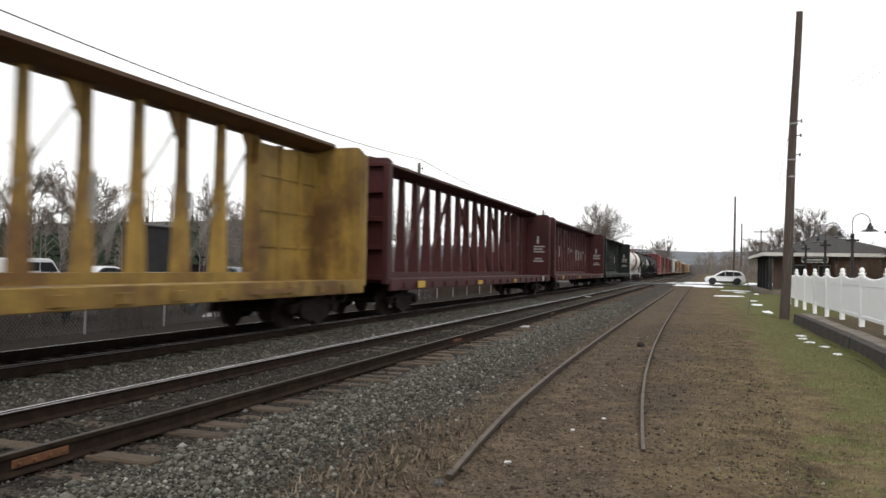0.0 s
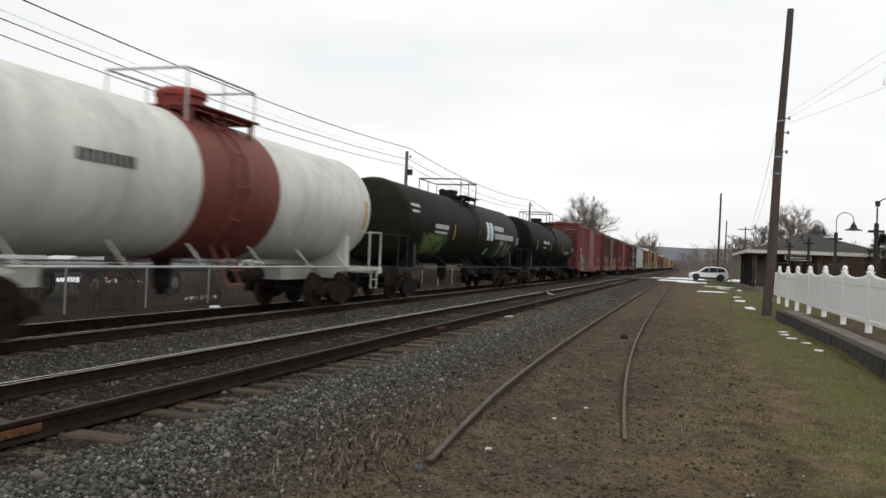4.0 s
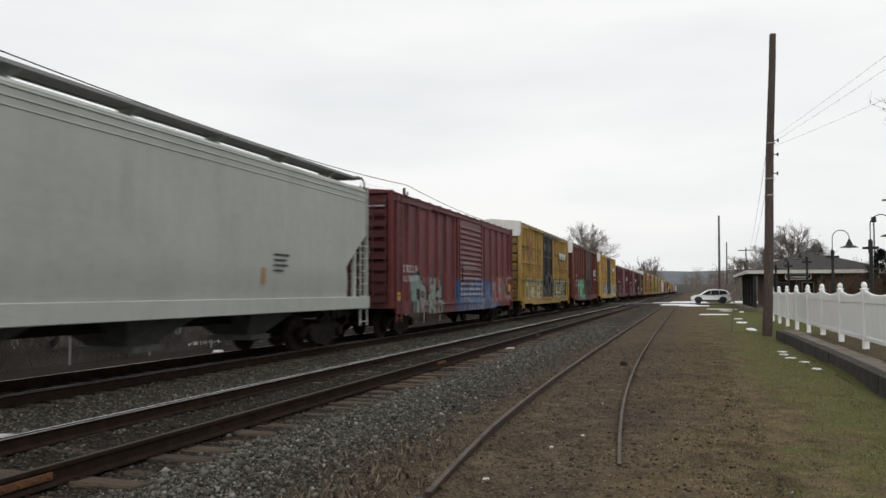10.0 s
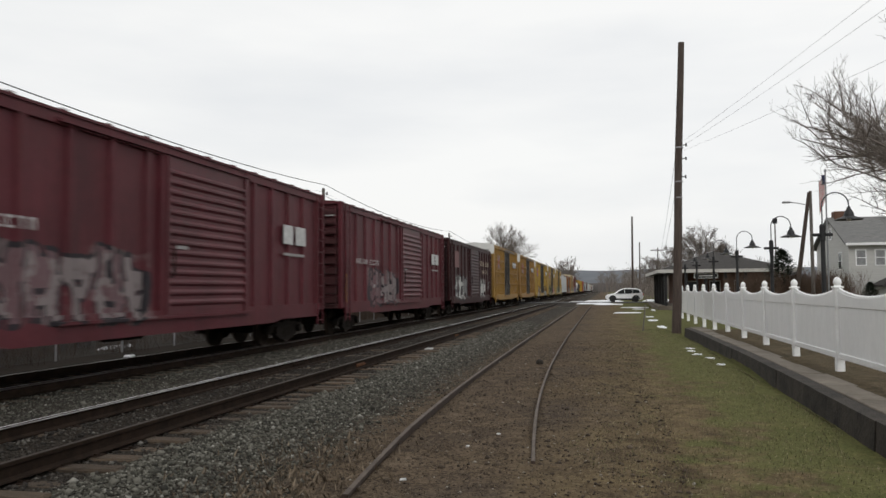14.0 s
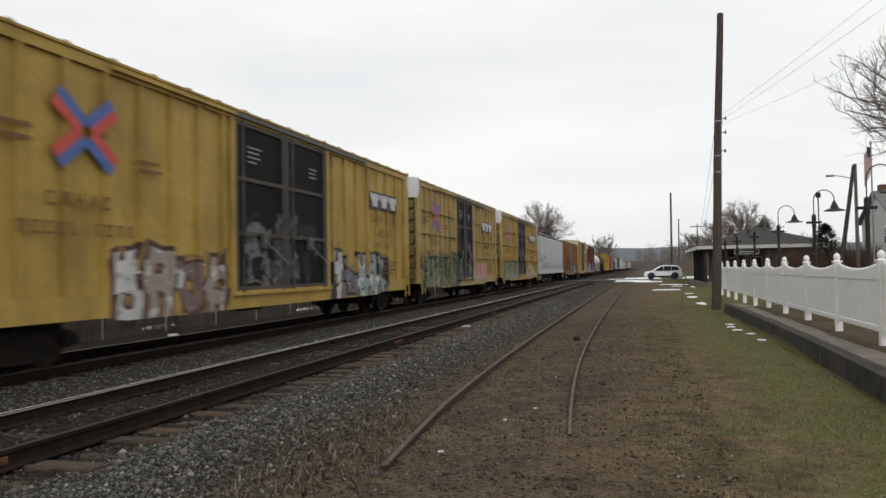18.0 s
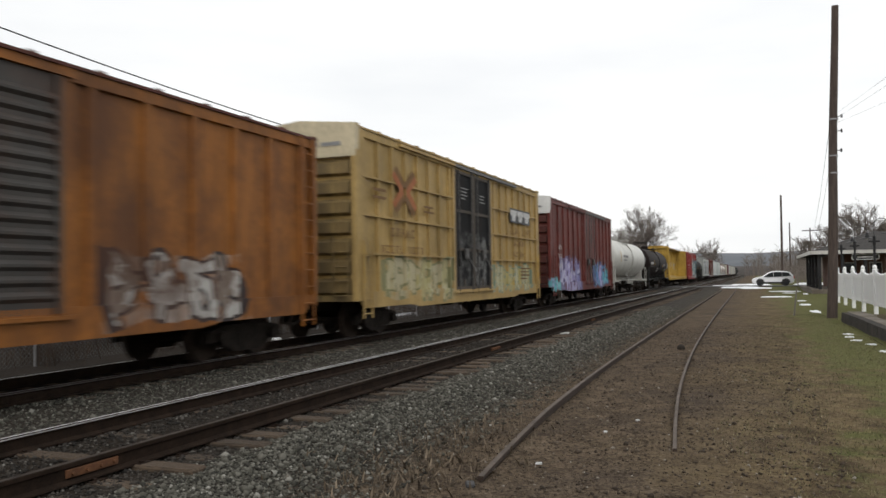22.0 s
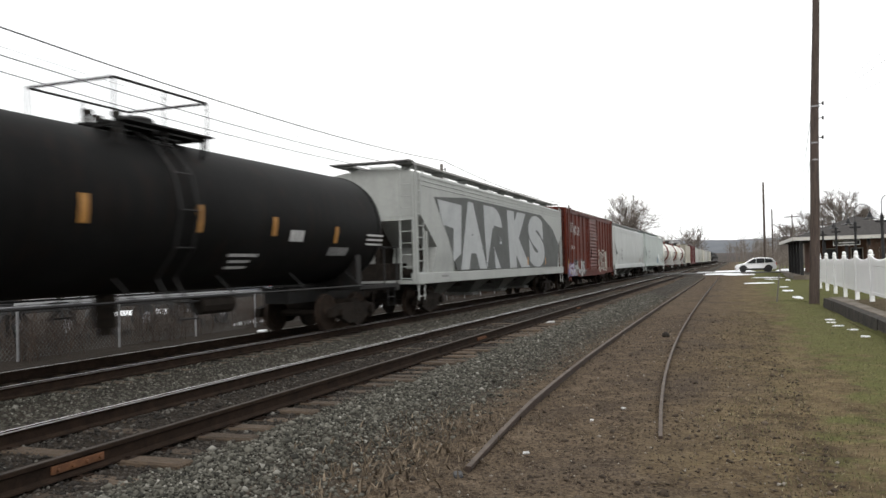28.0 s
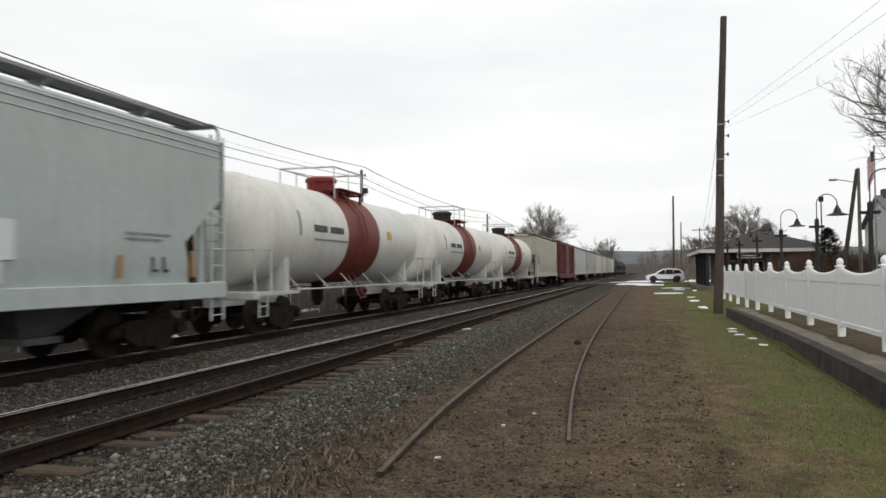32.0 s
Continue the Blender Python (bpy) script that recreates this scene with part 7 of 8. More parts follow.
for k, (x, yy, w) in enumerate(((-5.25, 23.7, 0.12), (-1.95, 7.7, 0.035), (-1.35, 10.4, 0.03), (-1.6, 9.5, 0.028))):
    g = Geo().prism([(-w, -w * 0.6), (w, -w * 0.7), (w * 1.1, w * 0.5), (-w * 0.4, w * 0.8)], "z", 0, 0.04 if k == 0 else 0.012)
    solo("litter", g, WHITE, "small white scrap of litter on the ground", "litter", "white litter on the ground", at=pose(x, yy, ground_z(x, yy) + 0.005, 6, -4, 30 * k))


# hooked station lamps
def lamp_post(root_at):
    root = thing("station_lamp", root_at, "black station lamp post with a hooked arm and bell shade", "lamp post", "hooked lamps along the platform")
    part("base", Geo().lathe([(0.15, 0.0), (0.15, 0.25), (0.09, 0.35), (0.075, 0.6)], "z", (0, 0, 0), 12), IRON, root, smooth=True)
    part("shaft", Geo().lathe([(0.075, 0.5), (0.07, 3.1), (0.09, 3.12), (0.09, 3.6), (0.04, 3.66)], "z", (0, 0, 0), 12), IRON, root, smooth=True)
    part("cross_arm", Geo().box(-0.3, 0.3, -0.045, 0.045, 3.26, 3.36, 0.02), IRON, root)
    pts = [(0, 0, 3.6), (0, 0, 4.2)] + [(0.39 - 0.39 * math.cos(radians(a)), 0, 4.24 + 0.41 * math.sin(radians(a))) for a in range(12, 181, 12)] + [(0.78, 0, 4.1)]
    part("hook", Geo().path(pts, 0.021, 8), HOOK, root, "slender curved iron hook", smooth=True)
    part("shade", Geo().lathe([(0.05, 4.18), (0.07, 4.1), (0.12, 4.02), (0.15, 3.95), (0.16, 3.88), (0.42, 3.78), (0.425, 3.76), (0.14, 3.82)], "z", (0.78, 0, 0), 18), IRON, root, smooth=True)
    part("bulb", Geo().lathe([(0.02, 3.84), (0.08, 3.8), (0.07, 3.75), (0.02, 3.72)], "z", (0.78, 0, 0), 10), VINYL, root, smooth=True)
    return root


HOOK = plain("worn_iron_hook", (0.03, 0.03, 0.032), (0.07, 0.07, 0.072), 4.0, 0.5, 0.3)
lamp0 = lamp_post(pose(6.9, 27.3, -0.05, 0, 0, -8))
for x, yy in ((7.0, 35.9), (6.95, 44.7), (6.75, 52.6), (6.62, 61.0), (6.5, 68.5)):
    copy_thing(lamp0, pose(x, yy, -0.05, 0, 0, -8))

# the station: a low hipped roof on posts over a brick body
station = thing("station", pose(10.6, 74.5, 0), "low brick train station with a hipped roof and deep canopy", "station building")
w, d = 5.9, 22.0
part("wall", Geo().box(-3.6, 4.6, 3.2, d - 3, -0.3, 3.05), BRICKW, station)
part("floor_slab", Geo().box(-w, w, 0, d, -0.35, 0.02), CONC, station)
g = Geo()
g.add([(-w, 0, 3.25), (w, 0, 3.25), (w, d, 3.25), (-w, d, 3.25), (-0.4, 5.6, 5.15), (-0.4, d - 5.6, 5.15), (-w, 0, 3.08), (w, 0, 3.08), (w, d, 3.08), (-w, d, 3.08)],
      [(0, 1, 4), (1, 2, 5, 4), (2, 3, 5), (3, 0, 4, 5), (9, 8, 7, 6)])
part("roof", g, SHINGLE, station)
for x0, x1, y0, y1 in ((-w - 0.06, w + 0.06, -0.06, 0.0), (-w - 0.06, w + 0.06, d, d + 0.06), (-w - 0.06, -w, 0, d), (w, w + 0.06, 0, d)):
    part("fascia", Geo().box(x0, x1, y0, y1, 3.0, 3.3), FASCIA, station)
for x in (-5.2, -3.4, -1.7, 0.0, 1.7, 3.4, 5.2):
    part("post", Geo().box(x - 0.13, x + 0.13, 0.5, 0.76, 0.0, 3.05, 0.02), IRON, station)
for yy in (4.5, 8.5, 12.5, 16.5):
    part("post", Geo().box(-5.33, -5.07, yy - 0.13, yy + 0.13, 0.0, 3.05, 0.02), IRON, station)
for x in (-2.6, -0.6, 1.6, 3.4):
    wdw = part("window", Geo().box(x - 0.5, x + 0.5, 3.15, 3.2, 0.9, 2.3), FASCIA, station)
    part("pane", Geo().box(x - 0.42, x + 0.42, 3.13, 3.148, 0.98, 2.22), GLASS, wdw)
sign = thing("station_sign", pose(8.9, 75.0, 2.72), "dark station name board with a white border", "sign")
part("board", Geo().box(-0.98, 0.98, -0.03, 0.03, -0.2, 0.2, 0.02), IRON, sign)
for x0, x1, z0, z1 in ((-1.0, 1.0, 0.18, 0.23), (-1.0, 1.0, -0.23, -0.18), (-1.04, -0.98, -0.18, 0.18), (0.98, 1.04, -0.18, 0.18)):
    part("border", Geo().box(x0, x1, -0.045, -0.032, z0, z1), VINYL, sign)
part("lettering", Geo().box(-0.62, 0.62, -0.04, -0.033, -0.06, 0.06), VINYL, sign)
for x in (-1.0, 1.0):
    part("hanger", Geo().tube((x * 0.8, 0, 0.18), (x * 0.8, 0, 0.38), 0.02, 5), IRON, sign)

# the white house
house = thing("house", pose(18.9, 68.0, -0.3), "white two-storey house with a grey gabled roof", "house")
part("wall", Geo().box(0, 12, 0, 9.6, 0, 5.4).prism([(0, 5.4), (9.6, 5.4), (4.8, 7.6)], "x", 0.01, 11.99), SIDING, house)
g = Geo()
for s0, s1 in ((-0.45, 4.8), (10.05, 4.8)):
    zb, zt = 5.2, 7.68
    g.add([(-0.35, s0, zb), (12.35, s0, zb), (12.35, s1, zt), (-0.35, s1, zt), (-0.35, s0, zb + 0.14), (12.35, s0, zb + 0.14), (12.35, s1, zt + 0.14), (-0.35, s1, zt + 0.14)],
          [(0, 1, 2, 3), (7, 6, 5, 4), (0, 4, 5, 1), (2, 6, 7, 3), (0, 3, 7, 4), (1, 5, 6, 2)])
roof = part("roof", g, plain("grey_house_roof", (0.10, 0.10, 0.098), (0.19, 0.19, 0.185), 2.0, 0.9, 0, 0.5, (1.0, 1.0, 9.0)), house)
part("chimney", Geo().box(0.2, 1.3, 4.3, 5.3, 7.2, 8.3, 0.03), BRICKW, roof)


def house_window(x0, x1, y0, y1, z0, z1):
    wdw = part("window", Geo().box(x0, x1, y0, y1, z0, z1, 0.01), VINYL, house)
    ax = (x1 - x0) > (y1 - y0)
    for a in (0, 1):
        za, zb = (z0 + 0.08, (z0 + z1) / 2 - 0.03) if a == 0 else ((z0 + z1) / 2 + 0.03, z1 - 0.08)
        if ax:
            part("pane", Geo().box(x0 + 0.08, x1 - 0.08, y0 - 0.012, y0 - 0.004, za, zb), CURTAIN, wdw)
        else:
            part("pane", Geo().box(x0 - 0.012, x0 - 0.004, y0 + 0.08, y1 - 0.08, za, zb), GLASS, wdw)


for x in (0.9, 2.3, 3.65, 5.4, 7.6, 9.8):
    house_window(x - 0.4, x + 0.4, -0.05, 0.02, 3.55, 4.85)
for x in (5.4, 8.6):
    house_window(x - 0.45, x + 0.45, -0.05, 0.02, 0.9, 2.4)
for yy in (2.2, 7.2):
    for z in (0.9, 3.3):
        house_window(-0.05, 0.02, yy - 0.45, yy + 0.45, z, z + 1.45)
house_window(-0.05, 0.02, 4.4, 5.2, 5.9, 6.9)
part("eave_board", Geo().box(-0.3, 12.3, -0.5, -0.42, 5.16, 5.36), VINYL, house, "white painted eave board")
# the glazed porch with its dark gabled roof
part("porch_wall", Geo().box(1.9, 8.2, -2.6, -0.02, 0.0, 1.95), SIDING, house)
part("porch_roof", Geo().prism([(1.5, 1.9), (8.6, 1.9), (8.6, 2.05), (5.05, 3.75), (1.5, 2.05)], "y", -2.95, -0.02), SHINGLE, house, "dark gabled porch roof")
for k in range(6):
    x = 2.25 + 1.0 * k
    house_window(x - 0.36, x + 0.36, -2.66, -2.58, 0.75, 1.7)
railing = thing("porch_railing", pose(18.3, 63.0, -0.3), "low white picket railing before the house", "fence")
for z in (0.35, 0.95):
    part("rail", Geo().box(0.0, 9.0, -0.03, 0.03, z, z + 0.07), VINYL, railing)
for k in range(31):
    part("baluster", Geo().box(0.3 * k - 0.03, 0.3 * k + 0.03, -0.02, 0.02, 0.0 if k % 6 == 0 else 0.3, 1.12 if k % 6 == 0 else 1.0), VINYL, railing)

# flag, street light and poles between station and house
flag = thing("flagpole", pose(15.35, 60.0, -0.3), "grey flagpole with a furled striped flag", "flagpole")
part("pole", Geo().lathe([(0.07, 0.0), (0.05, 10.0), (0.09, 10.05), (0.09, 10.15), (0.02, 10.22)], "z", (0, 0, 0), 10), GALV, flag)
RED_F, WHITE_F, BLUE_F = plain("flag_red", (0.35, 0.04, 0.04), (0.45, 0.06, 0.06), 3.0, 0.8, 0, 0), plain("flag_white", (0.6, 0.6, 0.6), (0.7, 0.7, 0.7), 3.0, 0.8, 0, 0), plain("flag_blue", (0.015, 0.018, 0.05), (0.025, 0.03, 0.07), 3.0, 0.8, 0, 0)
for k in range(9):
    g = Geo()
    x0, x1 = -0.05 - 0.045 * k, -0.05 - 0.045 * (k + 1)
    g.add([(x0, 0.03 * (k % 2), 9.8 - 0.05 * k), (x1, 0.03 * ((k + 1) % 2), 9.75 - 0.07 * k), (x1, 0.03 * ((k + 1) % 2), 7.9 - 0.12 * k), (x0, 0.03 * (k % 2), 8.0 - 0.1 * k),
           (x0, 0.03 * (k % 2) + 0.012, 9.8 - 0.05 * k), (x1, 0.03 * ((k + 1) % 2) + 0.012, 9.75 - 0.07 * k), (x1, 0.03 * ((k + 1) % 2) + 0.012, 7.9 - 0.12 * k), (x0, 0.03 * (k % 2) + 0.012, 8.0 - 0.1 * k)],
          [(0, 1, 2, 3), (7, 6, 5, 4), (0, 4, 5, 1), (3, 2, 6, 7), (0, 3, 7, 4), (1, 5, 6, 2)])
    part("flag_stripe", g, RED_F if k % 2 else WHITE_F, flag)
part("flag_canton", Geo().box(-0.24, -0.05, -0.02, 0.06, 9.1, 9.78), BLUE_F, flag)


def wood_pole(x, y, z0, h, lean, label, r=0.15, group="wooden poles by the crossing", mat=None):
    root = thing("utility_pole", pose(x, y, z0), label, "utility pole", group)
    part("pole", Geo().tube((0, 0, -0.2), (lean, 0, h), r, 10, r * 0.7), mat or GREYPOLE, root, smooth=True)
    return root


p1 = wood_pole(13.0, 60.0, -0.3, 8.6, 1.25, "leaning dark wooden pole with a street light arm", 0.17, mat=WOODPOLE)
part("lamp_arm", Geo().path([(1.1, 0, 7.7), (0.5, 0, 7.85), (-0.1, 0, 7.95)], 0.035, 6), GALV, p1)
part("lamp_head", Geo().box(-0.55, 0.0, -0.12, 0.12, 7.86, 8.0, 0.04), GALV, p1)
wood_pole(14.45, 60.5, -0.3, 8.75, 0.0, "straight grey wooden pole behind the lamps", 0.14)
for x, yy, h in ((3.66, 113.0, 11.9), (7.14, 175.0, 11.8)):
    wood_pole(x, yy, -0.3, h, 0.1, "tall thin wooden pole far down the line", 0.17, mat=WOODPOLE)
p3 = wood_pole(11.9, 190.0, -0.3, 11.4, 0.0, "wooden pole with a cross arm far down the line", 0.17, mat=WOODPOLE)
part("cross_arm", Geo().box(-1.6, 1.6, -0.08, 0.08, 10.7, 10.9), WOODPOLE, p3)
p4 = wood_pole(13.1, 66.0, -0.3, 7.2, 0.0, "slim pole with a small box on top", 0.07)
part("box", Geo().box(-0.16, 0.16, -0.12, 0.12, 6.9, 7.3, 0.02), IRON, p4)


FAINT = plain("pale_grey_wire", (0.3, 0.3, 0.31), (0.42, 0.42, 0.43), 2.0, 0.6, 0, 0)


def wire(places, r, label, sag=0.0, mat=WIRE):
    """A wire along its supports, sagging between them."""
    q = [places[0]]
    for a, c in zip(places, places[1:]):
        q += [tuple(a[i] + (c[i] - a[i]) * k / 14 - (sag * 4 * (k / 14) * (1 - k / 14) if i == 2 else 0) for i in range(3)) for k in range(1, 15)]
    return solo("wire", Geo().path(q, r, 5), mat, label, "wire", "overhead wires")


for z0, z1 in ((7.96, 8.75), (7.77, 8.05), (7.58, 5.95)):
    wire([(3.41, 35.9, z0), (9.0, 2.0, z1), (14.0, -28.3, z1 + 0.3)], 0.0045, "thin pale wire from the tall pole", 0.2, FAINT)
for dx in (0.0, 0.5):
    wire([(3.2 + dx * 0.3, 36.1, 7.6 - dx), (11.3 + dx, 190.0, 10.95)], 0.009, "thin wire to a far pole", 3.2)

# wires and poles beyond the train
for yy in (-40.0, 8.0, 60.0, 112.0, 168.0, 230.0):
    root = thing("utility_pole", pose(-21.9, yy, -0.4), "wooden utility pole beyond the tracks", "utility pole", "poles beyond the tracks")
    part("pole", Geo().tube((0, 0, -0.3), (0, 0, 10.2), 0.17, 10, 0.12), GREYPOLE, root, smooth=True)
    part("insulator", Geo().tube((0.1, 0, 9.75), (0.3, 0, 9.75), 0.03, 6).tube((0.3, 0, 9.65), (0.3, 0, 9.9), 0.05, 8), IRON, root)
    part("transformer_box", Geo().box(0.12, 0.5, -0.15, 0.15, 8.3, 8.75, 0.03), IRON, root) if abs(yy - 60) < 1 else None
for x, z, r in ((-21.7, 10.05, 0.026), (-21.7, 9.15, 0.02), (-21.7, 8.62, 0.018), (-21.9, 9.5, 0.006)):
    wire([(x, yy, z) for yy in (-40.0, 8.0, 60.0, 112.0, 168.0, 230.0)], r, "heavy overhead wire beyond the tracks" if r > 0.01 else "thin wire beyond the tracks", 0.75)


# ---- snow ----
def snow_patch(x, y, w, d, h, seed, label="melting patch of old white snow"):
    rr = random.Random(seed)
    g = Geo()
    n = 18
    rim, top = [], []
    for k in range(n):
        t = 2 * math.pi * k / n
        f = 0.72 + 0.5 * noise.noise((math.cos(t) * 1.3 + seed, math.sin(t) * 1.3, 0.0)) + rr.uniform(-0.08, 0.08)
        rim.append((w * f * math.cos(t), d * f * math.sin(t), -0.06))
        top.append((w * f * 0.75 * math.cos(t), d * f * 0.75 * math.sin(t), h * rr.uniform(0.6, 1.0)))
    g.v = rim + top + [(0, 0, h)]
    for k in range(n):
        j = (k + 1) % n
        g.f += [(k, j, n + j, n + k), (n + k, n + j, 2 * n)]
    g.f.append(tuple(range(n - 1, -1, -1)))
    return solo("snow_patch", g, SLUSH if h < 0.01 else SNOW, label, "snow", "patches of old snow", smooth=True, at=pose(x, y, ground_z(x, y) + 0.01))


for k, (x, yy, w, d, h) in enumerate(((-1.4, 93.5, 3.4, 3.2, 0.05), (0.4, 92.0, 2.4, 2.6, 0.04), (-2.6, 103.5, 2.6, 2.5, 0.1), (-0.5, 122.0, 4.0, 9.0, 0.25), (9.0, 118.0, 4.2, 6.0, 0.4), (2.9, 84.5, 2.0, 2.0, 0.05), (3.0, 78.0, 0.9, 1.2, 0.04), (1.75, 65.5, 1.3, 1.0, 0.05), (4.2, 74.0, 0.3, 2.0, 0.05),
        (2.95, 56.0, 0.42, 0.5, 0.04), (2.8, 49.7, 0.42, 1.2, 0.04), (2.8, 41.5, 0.33, 1.9, 0.04), (2.68, 26.6, 0.2, 0.3, 0.012), (2.62, 25.5, 0.2, 0.25, 0.012), (2.66, 24.3, 0.24, 0.24, 0.012), (2.86, 23.0, 0.2, 0.22, 0.012), (2.86, 21.0, 0.17, 0.25, 0.012), (2.45, 6.75, 0.95, 0.62, 0.025),
        (-17.4, 26.0, 0.35, 1.6, 0.1), (-17.2, 39.0, 0.4, 2.4, 0.1), (-28.0, 33.0, 2.0, 3.0, 0.2), (-31.0, 54.0, 3.0, 5.0, 0.2), (-14.6, 22.5, 0.2, 0.35, 0.05))):
    snow_patch(x, yy, w, d, h, k + 3)


# ---- vehicles ----
def vehicle(at, L, W, prof, glass, colour, label, category, wheels, wr=0.34, group="", rim_light=True):
    """A car: side outline drawn out across its width, with tumblehome cabin, windows, lamps and wheels. +y is its nose."""
    root = thing("car", at, label, category, group)
    m = plain("car_lacquer", tuple(c * 0.92 for c in colour), colour, 1.0, 0.3, 0.1, 0.0, spec=0.6)
    belt = 0.92
    g = Geo()
    n = len(prof)
    rows = []
    for x in (-W / 2, -W / 2 + 0.07, W / 2 - 0.07, W / 2):
        inset = 0.05 if abs(x) > W / 2 - 0.01 else 0.0
        rows.append([((x if z < belt else x * 0.86), y * (1 - inset * 0.4), z - (inset if z > 0.5 else 0)) for y, z in prof])
    for r in rows:
        g.v.extend(r)
    for k in range(3):
        for i in range(n):
            j = (i + 1) % n
            g.f.append((k * n + i, k * n + j, (k + 1) * n + j, (k + 1) * n + i))
    g.f += [tuple(range(n - 1, -1, -1)), tuple(range(3 * n, 4 * n))]
    part("body", g, m, root, smooth=True)
    for s in (-1, 1):
        for q in glass:
            g = Geo().prism(q, "x", *sorted((s * W * 0.42, s * W * 0.492)))
            part("side_window", g, GLASS, root)
    (fy0, fz0), (fy1, fz1) = [p for p in prof if p[1] > belt][0], [p for p in prof if p[1] > belt][1]
    for y in wheels:
        for s in (-1, 1):
            wh = part("wheel", Geo().lathe([(wr * 0.62, -0.11), (wr * 0.95, -0.11), (wr, -0.07), (wr, 0.07), (wr * 0.95, 0.11), (wr * 0.62, 0.11)], "x", (s * (W / 2 - 0.1), y, wr), 20), BLACK, root, "black tyre", smooth=True)
            part("rim", Geo().lathe([(wr * 0.64, -0.115), (wr * 0.5, -0.12), (wr * 0.2, -0.09), (wr * 0.2, 0.09), (wr * 0.5, 0.12), (wr * 0.64, 0.115)], "x", (s * (W / 2 - 0.1), y, wr), 16), GALV if rim_light else IRON, wh, smooth=True)
    ys = [p[0] for p in prof]
    for s in (-1, 1):
        part("headlight", Geo().box(s * W * 0.36 - 0.18, s * W * 0.36 + 0.18, max(ys) - 0.16, max(ys) - 0.03, 0.62, 0.76, 0.03), VINYL, root)
        part("tail_light", Geo().box(s * W * 0.4 - 0.1, s * W * 0.4 + 0.1, min(ys) - 0.005, min(ys) + 0.1, 0.75, 1.05, 0.03), RED_F, root)
    part("bumper", Geo().box(-W * 0.44, W * 0.44, max(ys) - 0.12, max(ys) + 0.03, 0.32, 0.5, 0.04), BLACK, root)
    return root


SUV_P = [(-2.14, 0.36), (-2.2, 0.62), (-2.16, 0.98), (-2.05, 1.2), (-1.78, 1.5), (-1.3, 1.62), (-0.4, 1.66), (0.15, 1.6), (0.5, 1.46), (1.15, 1.04), (1.9, 0.9), (2.14, 0.72), (2.18, 0.36), (1.75, 0.26), (-1.75, 0.26)]
SUV_G = ([(-1.86, 1.1), (-1.62, 1.44), (-0.95, 1.53), (-0.95, 1.02)], [(-0.9, 1.02), (-0.9, 1.53), (-0.06, 1.54), (-0.06, 1.0)], [(0.0, 1.0), (0.0, 1.53), (0.26, 1.48), (0.98, 1.02)])
suv = vehicle(pose(2.15, 97.6, 0.03, 0, 0, 92), 4.4, 1.85, SUV_P, SUV_G, (0.78, 0.79, 0.81), "white SUV standing on the crossing road", "car", (-1.32, 1.36), 0.36, "", False)
for s in (-1, 1):
    xa, xb = sorted((s * 0.9, s * 0.945))
    part("sill_cladding", Geo().box(xa, xb, -1.0, 1.02, 0.24, 0.44, 0.02), BLACK, suv, "black plastic sill cladding")
    for y in (-1.32, 1.36):
        arch = [(y + 0.46 * math.cos(radians(a)), 0.36 + 0.46 * math.sin(radians(a))) for a in range(0, 181, 20)]
        part("wheel_arch", Geo().prism(arch, "x", xa, xb), BLACK, suv, "black plastic wheel arch")
VAN_P = [(-2.5, 0.4), (-2.55, 0.9), (-2.5, 2.0), (-2.3, 2.1), (1.0, 2.1), (1.35, 1.95), (1.95, 1.25), (2.5, 1.05), (2.6, 0.4), (2.0, 0.35), (-2.0, 0.35)]
VAN_G = ([(0.2, 1.25), (0.2, 1.85), (1.1, 1.85), (1.65, 1.25)], [(-2.2, 1.3), (-2.2, 1.85), (0.0, 1.85), (0.0, 1.3)])
for x, yy, kind, col, rz, lab in ((-41.5, 40.6, "van", (0.6, 0.6, 0.62), 3, "white van parked beyond the tracks"), (-41.0, 46.0, "suv", (0.62, 0.62, 0.64), 184, "white parked car beyond the tracks"), (-38.0, 57.5, "suv", (0.08, 0.09, 0.11), 85, "dark parked car beyond the tracks"),
        (-34.0, 60.0, "suv", (0.5, 0.5, 0.5), 96, "silver parked car beyond the tracks"), (-42.0, 33.0, "suv", (0.55, 0.56, 0.58), 94, "pale parked car beyond the tracks")):
    P_, G_ = (VAN_P, VAN_G) if kind == "van" else (SUV_P, SUV_G)
    vehicle(pose(x, yy, ground_z(x, yy) + 0.02, 0, 0, rz), 4.6, 1.85, P_, G_, col, lab, "car", (-1.4, 1.45), 0.36, "cars parked beyond the tracks")

# a low dark trailer behind the chain-link fence, with pale wheel rims
trailer = thing("flatbed_trailer", pose(-19.9, 21.5, -0.42), "low dark flatbed trailer with pale wheel rims", "trailer")
part("bed", Geo().box(-1.2, 1.2, -5.0, 7.0, 0.95, 1.2, 0.03), BLACK, trailer)
part("headboard", Geo().box(-1.2, 1.2, -5.0, -4.9, 1.2, 2.3, 0.02), BLACK, trailer)
for yy in (-3.0, 0.45, 4.7):
    for s in (-1, 1):
        wh = part("wheel", Geo().lathe([(0.3, -0.13), (0.47, -0.12), (0.5, -0.08), (0.5, 0.08), (0.47, 0.12), (0.3, 0.13)], "x", (s * 1.0, yy, 0.5), 20), BLACK, trailer, "black tyre", smooth=True)
        part("rim", Geo().lathe([(0.22, -0.135), (0.2, -0.14), (0.1, -0.1), (0.1, 0.1), (0.2, 0.14), (0.22, 0.135)], "x", (s * 1.0, yy, 0.5), 18), GALV, wh, "pale grey wheel rim", smooth=True)
